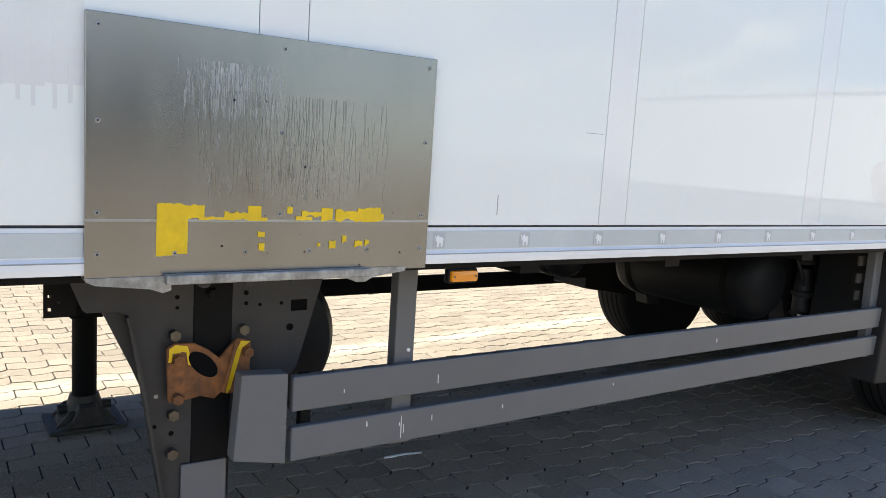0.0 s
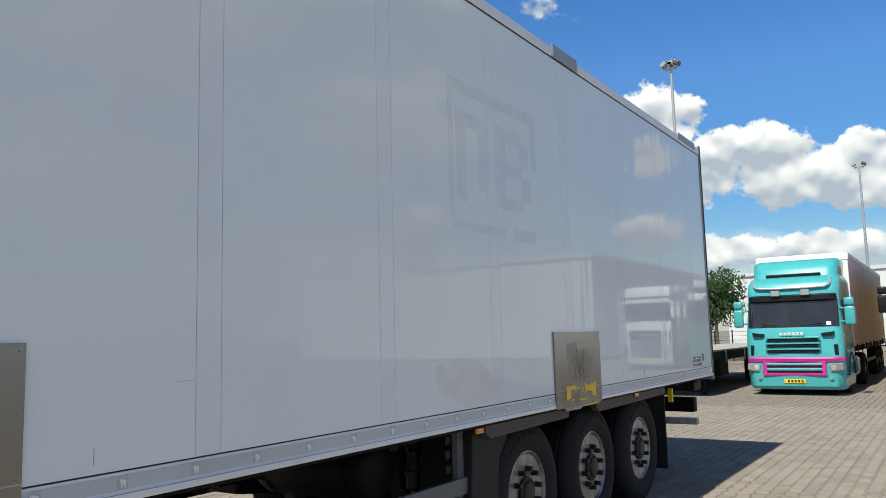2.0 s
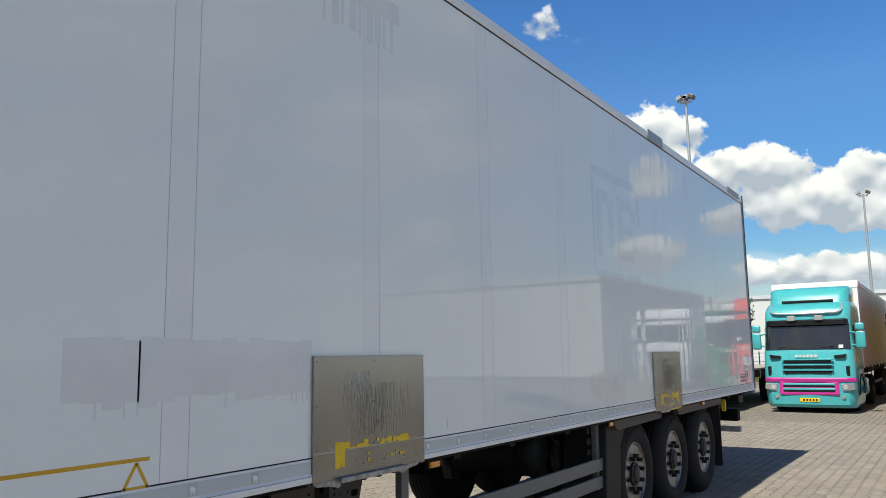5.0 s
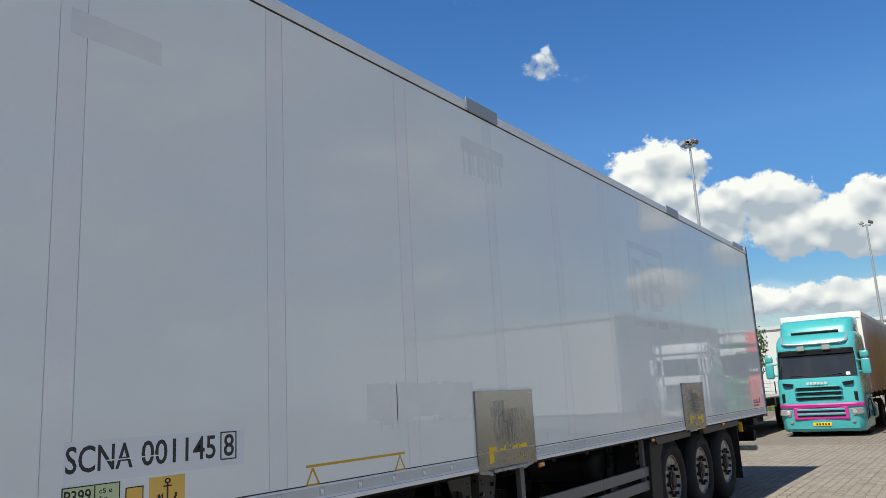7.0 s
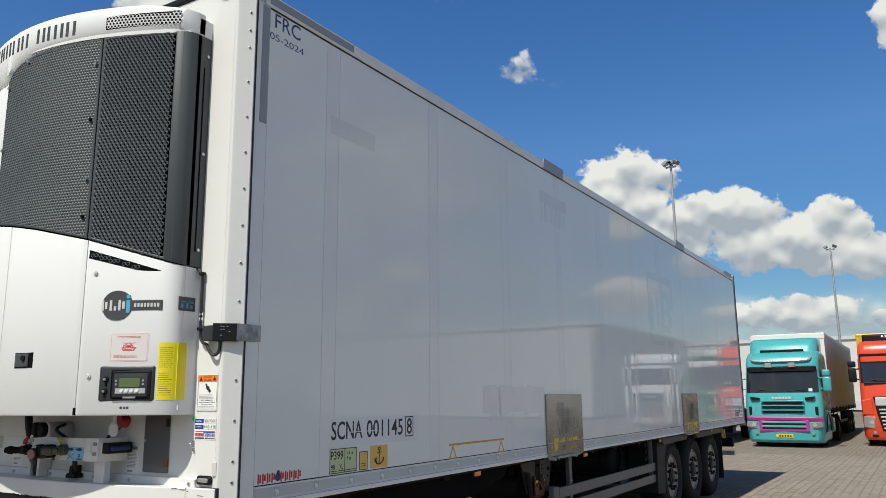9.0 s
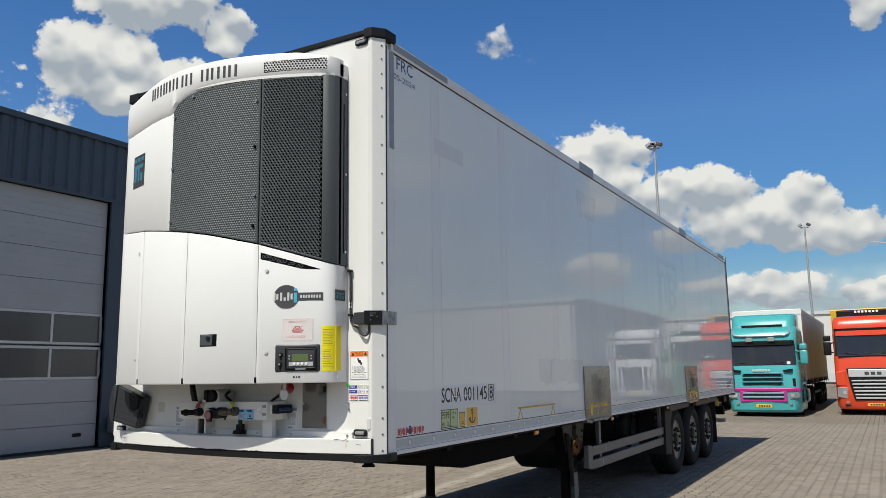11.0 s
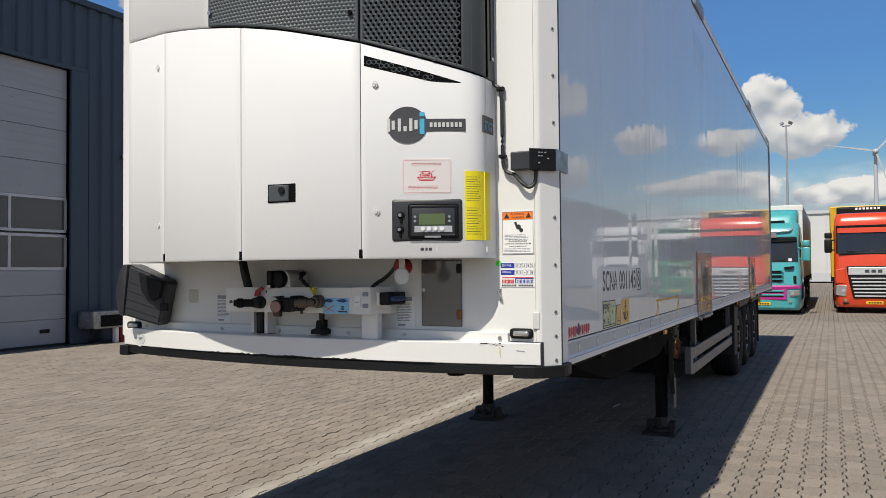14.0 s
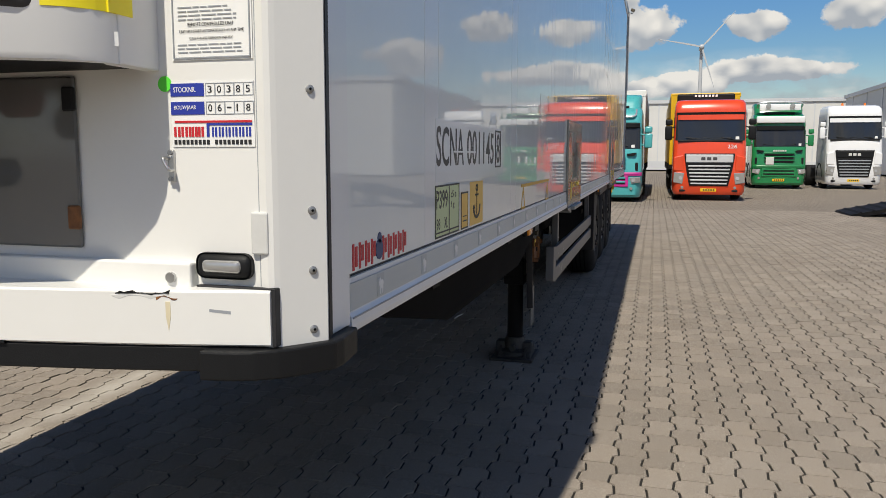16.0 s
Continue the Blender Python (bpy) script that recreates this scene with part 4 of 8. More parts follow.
landing_leg(2.18, True)
landing_leg(3.94, False)
bm = B()
cyl(bm, (0.64, 2.2, 0.93), (0.64, 3.94, 0.93), 0.025, 12)
part("cross_shaft", bm, M_CHASSIS, trailer)
for s, y in ((0, 2.075), (1, 4.06)):
    bm = box(B(), 0.50, 0.80, y - 0.006, y + 0.006, 0.62, 1.15) if s else prism(B(), [(0.290, 1.150), (0.306, 1.115), (0.340, 1.030), (0.350, 1.022), (0.427, 1.021), (0.441, 1.010), (0.478, 0.845), (0.520, 0.587), (0.545, 0.44), (0.730, 0.44), (0.731, 0.60), (0.745, 0.80), (0.912, 0.800), (0.931, 0.825), (1.004, 1.084), (1.02, 1.150)], "y", y - 0.006, y + 0.006)
    pl = part("leg_bracket", bm, M_BRACKET, trailer, "dark folded leg bracket plate with bolts")
    if not s:
        bm = B()
        prism(bm, [(0.441, 1.010), (0.478, 0.845), (0.520, 0.587), (0.545, 0.44), (0.551, 0.44), (0.527, 0.587), (0.485, 0.845), (0.448, 1.010)], "y", y - 0.035, y)
        part("bracket_flange", bm, M_BRACKET, pl)
        bm = B()
        for x, z in ((0.568, 0.949), (0.759, 0.951), (0.567, 0.725), (0.566, 0.614)):
            cyl(bm, (x, y - 0.03, z), (x, y, z), 0.0155, 6)
        part_each("bracket_bolt", bm, M_BRASS, pl)
        # black pieces on the solid plate paint in the dark of its holes
        bm = B()
        for x, z, r in ((0.768, 1.055, 0.007), (0.769, 1.024, 0.006), (0.810, 1.018, 0.005), (0.875, 1.019, 0.005), (0.904, 0.945, 0.011), (0.576, 1.052, 0.006), (0.576, 1.023, 0.005), (0.566, 0.669, 0.007), (0.522, 0.694, 0.005)):
            cyl(bm, (x, y - 0.0085, z), (x, y, z), r, 10)
        box(bm, 0.904, 0.959, y - 0.0085, y, 0.991, 1.028, 0.004, 1)
        part_each("bracket_hole", bm, M_DEEP, pl)
        part("leg_channel", box(B(), 0.620, 0.729, y - 0.010, y, 0.46, 1.13, 0.004), M_CHASSIS, pl)
        part("channel_bolt", lathe(B(), [(-0.03, 0.0), (-0.03, 0.014), (-0.01, 0.016), (0.0, 0.016)], (0.668, y, 1.060), "y", 6), M_CHASSIS, pl)
        part("leg_gusset", prism(B(), [(0.385, 1.03), (0.455, 1.03), (0.50, 0.80), (0.49, 0.80), (0.465, 0.86)], "y", y + 0.02, y + 0.03), M_BRACKET, pl)
        # pale disc stands for daylight seen through an open slot
        part("bright_slot", lathe(B(), [(-0.0085, 0.0), (-0.0085, 0.006), (0.0, 0.006)], (0.524, y, 0.780), "y", 10), M_GALV, pl)
        part("worn_shin", box(B(), 0.592, 0.722, y - 0.016, y - 0.009, 0.30, 0.575, 0.004), M_GUARD, pl, "bare greyish lower leg")
# rusty rope hook
hook = B()
prism(hook, [(0.542, 0.919), (0.562, 0.932), (0.615, 0.929), (0.652, 0.908), (0.687, 0.879), (0.712, 0.908), (0.735, 0.932), (0.774, 0.922), (0.775, 0.823), (0.736, 0.775), (0.713, 0.773), (0.693, 0.781), (0.674, 0.764), (0.635, 0.777), (0.618, 0.773), (0.549, 0.766)], "y", 2.035, 2.05, 0.003)
hook = part("rope_hook", hook, M_RUST, trailer, "rusty steel rope hook with a hole and yellow paint remains")
# black oval laid on the hook in place of an open hole
bm = B()
prism(bm, [(0.640 + 0.036 * math.cos(a) - 0.018 * math.sin(a), 0.867 - 0.034 * math.cos(a) - 0.018 * math.sin(a)) for a in np.linspace(0, 2 * math.pi, 20, endpoint=False)], "y", 2.0325, 2.045)
part("hook_hole", bm, M_DEEP, hook)
for x, z in ((0.571, 0.888), (0.762, 0.893), (0.570, 0.780)):
    bm = B()
    cyl(bm, (x, 2.012, z), (x, 2.036, z), 0.015, 6)
    part("hook_bolt", bm, M_RUST, hook)
bm = B()
prism(bm, [(0.547, 0.880), (0.549, 0.918), (0.565, 0.928), (0.597, 0.922), (0.603, 0.90), (0.606, 0.868), (0.599, 0.870), (0.594, 0.905), (0.582, 0.908), (0.575, 0.905), (0.557, 0.905), (0.556, 0.882)], "y", 2.0335, 2.036)
prism(bm, [(0.708, 0.775), (0.718, 0.790), (0.748, 0.905), (0.772, 0.921), (0.745, 0.925), (0.735, 0.905), (0.712, 0.83), (0.704, 0.79)], "y", 2.0325, 2.036)
rib = prism(B(), [(0.690, 0.785), (0.700, 0.780), (0.732, 0.915), (0.726, 0.925)], "y", 2.022, 2.037, 0.002)
part("hook_rib", rib, M_RUST, hook)
part_each("paint_remnant", bm, M_YELLOW, hook)

# air vessel behind the leg bracket
bm = lathe(B(), [(0, 0.0), (0.0, 0.12), (0.03, 0.23), (0.08, 0.265), (0.55, 0.265), (0.60, 0.23), (0.63, 0.0)], (0.905, 2.24, 0.84), "y", 56)
part("air_tank", bm, M_PLASTIC, trailer, "round black vessel", smooth=True)
# drilled hanger plate behind the bracket
bm = B()
for x0, x1, z0, z1 in ((0.262, 0.272, 0.995, 1.15), (0.280, 0.292, 0.995, 1.15), (0.300, 0.340, 0.995, 1.15), (0.272, 0.280, 0.995, 1.012), (0.272, 0.280, 1.022, 1.048), (0.272, 0.280, 1.056, 1.085), (0.272, 0.280, 1.093, 1.15), (0.292, 0.300, 0.995, 1.03), (0.292, 0.300, 1.039, 1.15)):
    box(bm, x0, x1, 2.16, 2.166, z0, z1)
part("hanger_plate", bm, M_CHASSIS, trailer, "black drilled hanger plate")

# side guard
def side_guard(y, s, near):
    rows = ((0.733, 0.836), (0.587, 0.688)) if near else ((0.712, 0.82), (0.542, 0.65))
    a = 0.86 if near else 0.95
    # far rails and posts are near-black: their shade is put into the colour
    for z0, z1 in rows:
        part("guard_rail", box(B(), a, 4.20, y, y + s * 0.03, z0, z1, 0.006), M_GUARD if near else M_CHASSIS, trailer, "aluminium side guard rail, grey near, darkened for shade on the far side")
    if near:
        part("guard_end_plate", prism(B(), [(0.710, 0.860), (0.843, 0.850), (0.843, 0.588), (0.692, 0.620)], "y", y - 0.006, y + 0.05, 0.004), M_GUARD, trailer, "bent grey end plate")
    for x in (1.203, 4.03):
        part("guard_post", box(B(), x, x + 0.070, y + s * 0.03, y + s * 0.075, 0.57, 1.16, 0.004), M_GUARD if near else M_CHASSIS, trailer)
    part("guard_clip", box(B(), 0.90, 0.93, y + s * 0.03, y + s * 0.06, 0.60, 0.83), M_CHASSIS, trailer)


side_guard(1.925, 1, True)
side_guard(4.34, -1, False)
# white disc paints the daylight through a hole in the post
bm = B()
cyl(bm, (1.250, 1.949, 0.872), (1.250, 1.955, 0.872), 0.006, 8)
part("post_hole", bm, M_PAPER, trailer)

# pale scuffs on the near guard rails
rnd = random.Random(31)
bm = B()
for x, z, h in ((1.222, 0.600, 0.075), (1.231, 0.615, 0.030), (1.215, 0.640, 0.012), (1.10, 0.655, 0.018), (1.335, 0.640, 0.020), (1.35, 0.760, 0.030), (1.02, 0.770, 0.012), (1.62, 0.640, 0.016), (2.15, 0.655, 0.012), (2.75, 0.770, 0.018)):
    q = 0.003 + 0.003 * rnd.random()
    prism(bm, [(x, z), (x + q, z + 0.002), (x + q * 0.6, z + h), (x - 0.001, z + h * 0.9)], "y", 1.9243, 1.9256)
part_each("rail_scuff", bm, M_CLOUDED, trailer, "pale scuff on the guard rail")

# amber side lamps
for x, z, y in ((1.306, 1.098, 1.84), (4.09, 1.098, 1.86), (6.96, 1.112, 1.83), (-1.0, 1.108, 1.84)):
    lamp = part("side_lamp", box(B(), x, x + 0.110, y, y + 0.026, z - 0.002, z + 0.045, 0.008), M_PLASTIC, trailer, "amber side marker lamp in a black housing", smooth=True)
    part("amber_lens", box(B(), x + 0.006, x + 0.104, y - 0.012, y + 0.01, z + 0.004, z + 0.039, 0.007), M_AMBER, lamp, smooth=True)
    for u in (0.016, 0.094):
        bm = B()
        cyl(bm, (x + u, y - 0.013, z + 0.0215), (x + u, y - 0.010, z + 0.0215), 0.0035, 8)
        part("lens_screw", bm, M_BRASS, lamp)
    part("lamp_bracket", box(B(), x + 0.035, x + 0.075, y + 0.012, y + 0.03, z + 0.04, 1.165), M_CHASSIS, lamp)

# chassis
for y in (2.56, 3.62):
    bm = B()
    prism(bm, [(-3.0, 1.15), (-3.0, 1.08), (0.2, 1.08), (3.75, 1.07), (4.25, 0.86), (9.7, 0.86), (9.7, 1.15)], "y", y - 0.008, y + 0.008)
    prism(bm, [(4.25, 0.86), (9.7, 0.86), (9.7, 0.845), (4.25, 0.845)], "y", y - 0.06, y + 0.06)
    part("chassis_beam", bm, M_CHASSIS, trailer)
# cavity black on the frame paints in the deep shade below the nose
part("kingpin_frame", prism(B(), [(-3.0, 1.147), (-2.9, 1.09), (-2.28, 0.955), (-0.9, 0.95), (-0.35, 1.06), (-0.3, 1.147)], "y", 1.90, 4.24), M_DEEP, trailer, "dark kingpin frame under the nose, blackened for the shade there")
bm = B()
cyl(bm, (-1.9, YC, 0.87), (-1.9, YC, 0.955), 0.045, 16)
cyl(bm, (-1.9, YC, 0.87), (-1.9, YC, 0.885), 0.06, 16)
part("kingpin", bm, M_CHASSIS, trailer)
for k, x in enumerate((-2.6, -1.4, 1.6, 2.3, 3.2, 5.6, 6.9, 8.4, 9.2)):
    part("cross_member", box(B(), x, x + 0.08, YN + 0.06, YS - 0.06, 1.115, 1.15), M_CHASSIS, trailer)
for x, z, r, y0, ln in ((3.76, 0.895, 0.205, 2.34, 1.0), (2.95, 0.97, 0.13, 3.0, 0.7)):
    bm = lathe(B(), [(0, 0.0), (0.0, r * 0.45), (0.02, r * 0.75), (0.05, r * 0.93), (0.09, r), (ln - 0.09, r), (ln - 0.05, r * 0.93), (ln - 0.02, r * 0.7), (ln, 0.0)], (x, y0, z), "y", 32)
    tank = part("air_reservoir", bm, M_PLASTIC, trailer, "black air reservoir", smooth=True)
    for u in (0.16, ln - 0.16):
        part("tank_strap", lathe(B(), [(u - 0.018, r + 0.004), (u + 0.018, r + 0.004)], (x, y0, z), "y", 32), M_CHASSIS, tank)
    part("tank_hanger", box(B(), x - 0.03, x + 0.03, y0 + 0.1, y0 + ln - 0.1, z + r - 0.02, 1.15), M_CHASSIS, tank)
bm = B()
for x in (4.35, 5.66, 6.97):
    for y in (2.56, 3.62):
        prism(bm, [(x - 0.26, 1.06), (x - 0.20, 0.76), (x - 0.12, 0.52), (x + 0.0, 0.50), (x + 0.06, 0.76), (x + 0.10, 1.06)], "y", y - 0.05, y + 0.05)
part_each("axle_hanger", bm, M_BRACKET, trailer)
part("tool_panel", box(B(), 3.78, 4.02, 3.9, 4.05, 0.66, 1.14, 0.006), M_FENDER, trailer)
bm = B()
for z in (0.86, 0.95, 1.04):
    box(bm, 4.0, 4.16, 2.02, 2.03, z, z + 0.05)
part("valve_block", bm, M_VALANCE, trailer, "drilled bracket with brake valves")
for pts in ([(3.9, 2.3, 0.75), (4.2, 2.35, 0.6), (4.5, 2.5, 0.62)], [(4.05, 2.4, 1.05), (4.15, 2.38, 0.85), (4.4, 2.5, 0.75)]):
    part("air_hose", tube(B(), glide(pts, 6), 0.012), M_CABLE, trailer, smooth=True)

for x, y, r in ((4.16, 2.40, 0.05), (4.37, 2.42, 0.06)):
    pot = part("brake_pot", lathe(B(), [(0.70, 0.0), (0.70, r * 0.6), (0.72, r), (0.80, r), (0.81, r * 1.25), (0.83, r * 1.25), (0.84, r), (0.96, r * 0.8), (0.97, 0.0)], (x, y, 0.0), "z", 18), M_BRACKET, trailer, "dusty brake chamber", smooth=True)
    part("pot_rod", lathe(B(), [(0.60, 0.014), (0.71, 0.014)], (x, y, 0.0), "z", 8), M_GALV, pot)
part("valve_rail", box(B(), 4.05, 4.55, 2.34, 2.37, 0.99, 1.05, 0.004), M_BRACKET, trailer)

# wheels
AXLES = (4.95, 6.16, 7.38)


def wheel(x, s, y_out):
    """A single super-wide wheel; s is the outward way along y."""
    r, w = 0.525, 0.385
    hub = (x, y_out, 0.525 + GZ)
    o = -s
    prof = [(0.075, 0.292), (0.03, 0.30), (0.012, 0.33), (0.0, 0.40), (0.012, 0.455), (0.035, 0.495), (0.06, 0.515), (0.085, 0.525), (0.30, 0.525), (0.33, 0.512), (0.36, 0.47), (w, 0.38), (w - 0.03, 0.30)]
    ty = lathe(B(), [(o * a, q) for a, q in prof], hub, "y", 56)
    tyre = part("wheel", ty, M_TYRE, trailer, "black wide single tyre on a steel rim", smooth=True)
    # raised black rings stand for the shade in the tread grooves
    bm = B()
    for a in (0.11, 0.16, 0.21, 0.26):
        lathe(bm, [(o * a, 0.527), (o * (a + 0.010), 0.527)], hub, "y", 56)
    part_each("tread_groove", bm, M_DEEP, tyre)
    bm = B()
    for k in range(11):
        th = math.radians(60 + 7 * k)
        cx, cz = hub[0] + 0.425 * math.cos(th), hub[2] + 0.425 * math.sin(th)
        box(bm, cx - 0.010, cx + 0.010, hub[1] + o * 0.004 - 0.004, hub[1] + o * 0.004 + 0.002, cz - 0.016, cz + 0.016)
    part("tyre_lettering_bars", bm, M_TYRE, tyre, kind="stuff")
    rusty = abs(x - AXLES[0]) < 0.1
    rim = part("rim", lathe(B(), [(o * a, q) for a, q in [(0.05, 0.298), (0.035, 0.300), (0.03, 0.290), (0.05, 0.272), (0.085, 0.258), (0.12, 0.250), (0.135, 0.246)]], hub, "y", 48), M_RIM, tyre, "rusty steel rim" if rusty else "dusty steel rim", smooth=True)
    part("rim_disc", lathe(B(), [(o * a, q) for a, q in [(0.135, 0.246), (0.15, 0.235), (0.155, 0.205), (0.125, 0.185), (0.105, 0.165), (0.105, 0.14), (0.12, 0.135)]], hub, "y", 48), M_RIMRUST if rusty else M_DISC, tyre, "rust brown wheel disc" if rusty else "grey wheel disc", smooth=True)
    part("hub", lathe(B(), [(o * a, q) for a, q in [(0.13, 0.145), (0.095, 0.138), (0.085, 0.118), (0.03, 0.112), (0.022, 0.095), (0.03, 0.085), (0.012, 0.075), (0.005, 0.05), (0.005, 0.0)]], hub, "y", 24), M_HUB, tyre, "black hub", smooth=True)
    part("hub_face", lathe(B(), [(o * a, q) for a, q in [(0.106, 0.198), (0.100, 0.196), (0.098, 0.15), (0.098, 0.10)]], hub, "y", 32), M_HUB, tyre, smooth=True)
    for k in range(10):
        th = 2 * math.pi * (k + 0.3) / 10
        cx, cz = hub[0] + 0.168 * math.cos(th), hub[2] + 0.168 * math.sin(th)
        bm = B()
        cyl(bm, (cx, hub[1] + o * 0.11, cz), (cx, hub[1] + o * 0.0, cz), 0.023, 8, 0.019)
        part("wheel_nut", bm, M_HUB, tyre)


for x in AXLES:
    wheel(x, -1, 1.915)
    wheel(x, 1, YS - 0.02)
    bm = B()
    cyl(bm, (x, 2.2, 0.525 + GZ), (x, 4.0, 0.525 + GZ), 0.065, 16)
    part("axle", bm, M_CHASSIS, trailer, smooth=True)
    bm = lathe(B(), [(0, 0.12), (0.3, 0.14)], (x + 0.02, 2.62, 0.68), "z", 20)
    part("air_bellows", bm, M_PLASTIC, trailer)

# mudguards and valances
bm = prism(B(), [(4.06, 0.44), (4.40, 0.41), (4.43, 0.60), (4.46, 0.90), (4.60, 1.06), (4.60, 1.14), (4.12, 1.14)], "y", 1.895, 2.30, 0.01)
part("front_mudguard", bm, M_FENDER, trailer, "dusty grey plastic mudguard")
bm = prism(B(), [(3.97, 0.575), (4.44, 0.50), (4.50, 0.90), (4.62, 1.06), (4.62, 1.14), (3.97, 1.14)], "y", 3.93, 4.28, 0.01)
part("far_mudguard", bm, M_FENDER, trailer)
for a, b in ((4.20, 5.50), (6.06, 7.93)):
    bm = prism(B(), [(a, 1.145), (a, 1.10), (a + 0.06, 1.058), (b - 0.02, 1.072), (b, 1.095), (b, 1.145)], "y", 1.842, 1.90, 0.004)
    v = part("wheel_valance", bm, M_VALANCE, trailer, "brown grey plastic valance over the wheels")
    for z in (1.085, 1.11):
        part("valance_rib", box(B(), a + 0.05, b - 0.03, 1.838, 1.845, z, z + 0.007), M_VALANCE, v)
part("rear_mudflap", box(B(), 8.13, 8.15, 1.92, 2.32, 0.27, 1.12, 0.004), M_FENDER, trailer, "dark rubber mudflap")
part("far_mudflap", box(B(), 8.13, 8.15, 3.86, 4.26, 0.27, 1.12, 0.004), M_FENDER, trailer)
part("yellow_marker", box(B(), 8.34, 8.38, 1.895, 1.945, 0.95, 1.10, 0.004), M_YELLOW, trailer)

# rear end
part("rear_frame", box(B(), XR - 0.03, XR + 0.03, YN - 0.012, YS + 0.012, 1.12, 4.075, 0.006), M_GREYSTRIP, trailer, "grey rear portal frame")
part("rear_edge", box(B(), XR - 0.012, XR + 0.034, YN - 0.016, YN + 0.03, 1.2, 4.08, 0.004), M_PLASTIC, trailer)
part("under_run_bar", box(B(), 9.72, 9.86, 2.05, 4.12, 0.71, 0.89, 0.012), M_CHASSIS, trailer, "black rear under-run bar")
part("lower_bar", box(B(), 9.80, 9.90, 2.05, 4.12, 0.545, 0.625, 0.008), M_WORNWHITE, trailer, "bare metal lower bar")
part("lamp_bar", box(B(), 9.6, 9.9, 2.0, 4.18, 0.98, 1.13, 0.01), M_FENDER, trailer)

# markings on the side
mark = part("code_film", to_side(plate(B(), 0, 0, 0.925, 0.168, 0, 0.0008), -2.782, 1.434), M_FILM, trailer, "pale film with the black trailer code")
for words, x, w in (("SCNA", -2.777, 0.301), ("001145", -2.434, 0.400)):
    part("code_text", to_side(text_bm(words, w, 0.108, bold=0.012), x, 1.476, YN - 0.0008), M_INK, mark)
part("check_digit", to_side(text_bm("8", 0.062, 0.105, bold=0.012), -1.985, 1.478, YN - 0.0008), M_INK, mark)
bm = B()
for a, b, c, d in ((0, 0, 0.098, 0.006), (0, 0.126, 0.098, 0.132), (0, 0, 0.006, 0.132), (0.092, 0, 0.098, 0.132)):
    plate(bm, a, b, c, d)
part("digit_frame", to_side(bm, -2.006, 1.463, YN - 0.0008), M_INK, mark)
bm = B()
plate(bm, 0.10, 0.046, 0.38, 0.0510, 0.0005, 0.0026)
part("code_scratch", to_side(bm, -2.70, 1.468), M_FILM, mark, "pale scratch across the code")


def framed_label(name, x, z, w, h, material, label):
    ob = part(name, to_side(plate(B(), 0, 0, w, h, 0, 0.001), x, z), material, trailer, label)
    bm = B()
    f = 0.0045
    for a, b, c, d in ((0, 0, w, f), (0, h - f, w, h), (0, 0, f, h), (w - f, 0, w, h)):
        plate(bm, a, b, c, d, 0.001, 0.002)
    part("label_frame", to_side(bm, x, z), M_INK, ob)
    return ob


lab = framed_label("profile_label", -2.788, 1.284, 0.255, 0.142, M_LABELG, "pale green profile code label")
for words, x, z, w, h in (("P399", -2.778, 1.362, 0.115, 0.050), ("98", -2.775, 1.306, 0.035, 0.03), ("XL", -2.698, 1.306, 0.035, 0.03), ("c5 e", -2.628, 1.387, 0.06, 0.02), ("f g", -2.628, 1.354, 0.04, 0.022)):
    part("label_text", to_side(text_bm(words, w, h, bold=0.015), x, z, YN - 0.001), M_INK, lab)
bm = B()
plate(bm, 0.138, 0, 0.143, 0.136, 0.001, 0.002)
plate(bm, 0, 0.012, 0.255, 0.016, 0.001, 0.002)
part("label_lines", to_side(bm, -2.788, 1.284), M_INK, lab)
lab = framed_label("small_label", -2.507, 1.284, 0.086, 0.112, M_LABELO, "small amber label with a crane pictogram")
bm = B()
plate(bm, 0.02, 0.02, 0.066, 0.024, 0.001, 0.002)
plate(bm, 0.02, 0.035, 0.066, 0.038, 0.001, 0.002)
part("pictogram", to_side(bm, -2.507, 1.286), M_INK, lab)
lab = part("anchor_label", to_side(plate(B(), 0, 0, 0.185, 0.138, 0, 0.001), -2.392, 1.285), M_LABELO, trailer, "amber label with a black anchor")
bm = B()
box(bm, 0.089, 0.097, 0.03, 0.105, 0.001, 0.002)
box(bm, 0.07, 0.116, 0.092, 0.098, 0.001, 0.002)
for k in range(14):
    th = math.pi + math.pi * k / 13
    cx, cy = 0.093 + 0.045 * math.cos(th), 0.058 + 0.035 * math.sin(th)
    box(bm, cx - 0.006, cx + 0.006, cy - 0.005, cy + 0.005, 0.001, 0.002)
for k in range(12):
    th = 2 * math.pi * k / 12
    cx, cy = 0.093 + 0.012 * math.cos(th), 0.117 + 0.009 * math.sin(th)
    box(bm, cx - 0.004, cx + 0.004, cy - 0.003, cy + 0.003, 0.001, 0.002)
part("anchor_sign", to_side(bm, -2.392, 1.285), M_INK, lab)
part("anchor_number", to_side(text_bm("4", 0.03, 0.04), -2.347, 1.311, YN - 0.001), M_INK, lab)

bm = B()
box(bm, 0, 0.88, 0.098, 0.112, 0, 0.0012)
for x in (0.0, 0.775):
    for (ax, ay), (bx, by) in (((0.0, 0.0), (0.052, 0.094)), ((0.104, 0.0), (0.052, 0.094)), ((0.0, 0.006), (0.104, 0.006))):
        d = Vector((bx - ax, by - ay, 0)).normalized()
        n = Vector((-d.y, d.x, 0)) * 0.006
        pts = [Vector((x + ax, ay, 0)) + n, Vector((x + bx, by, 0)) + n, Vector((x + bx, by, 0)) - n, Vector((x + ax, ay, 0)) - n]
        prism(bm, [(p.x, p.y) for p in pts], "z", 0, 0.0012)
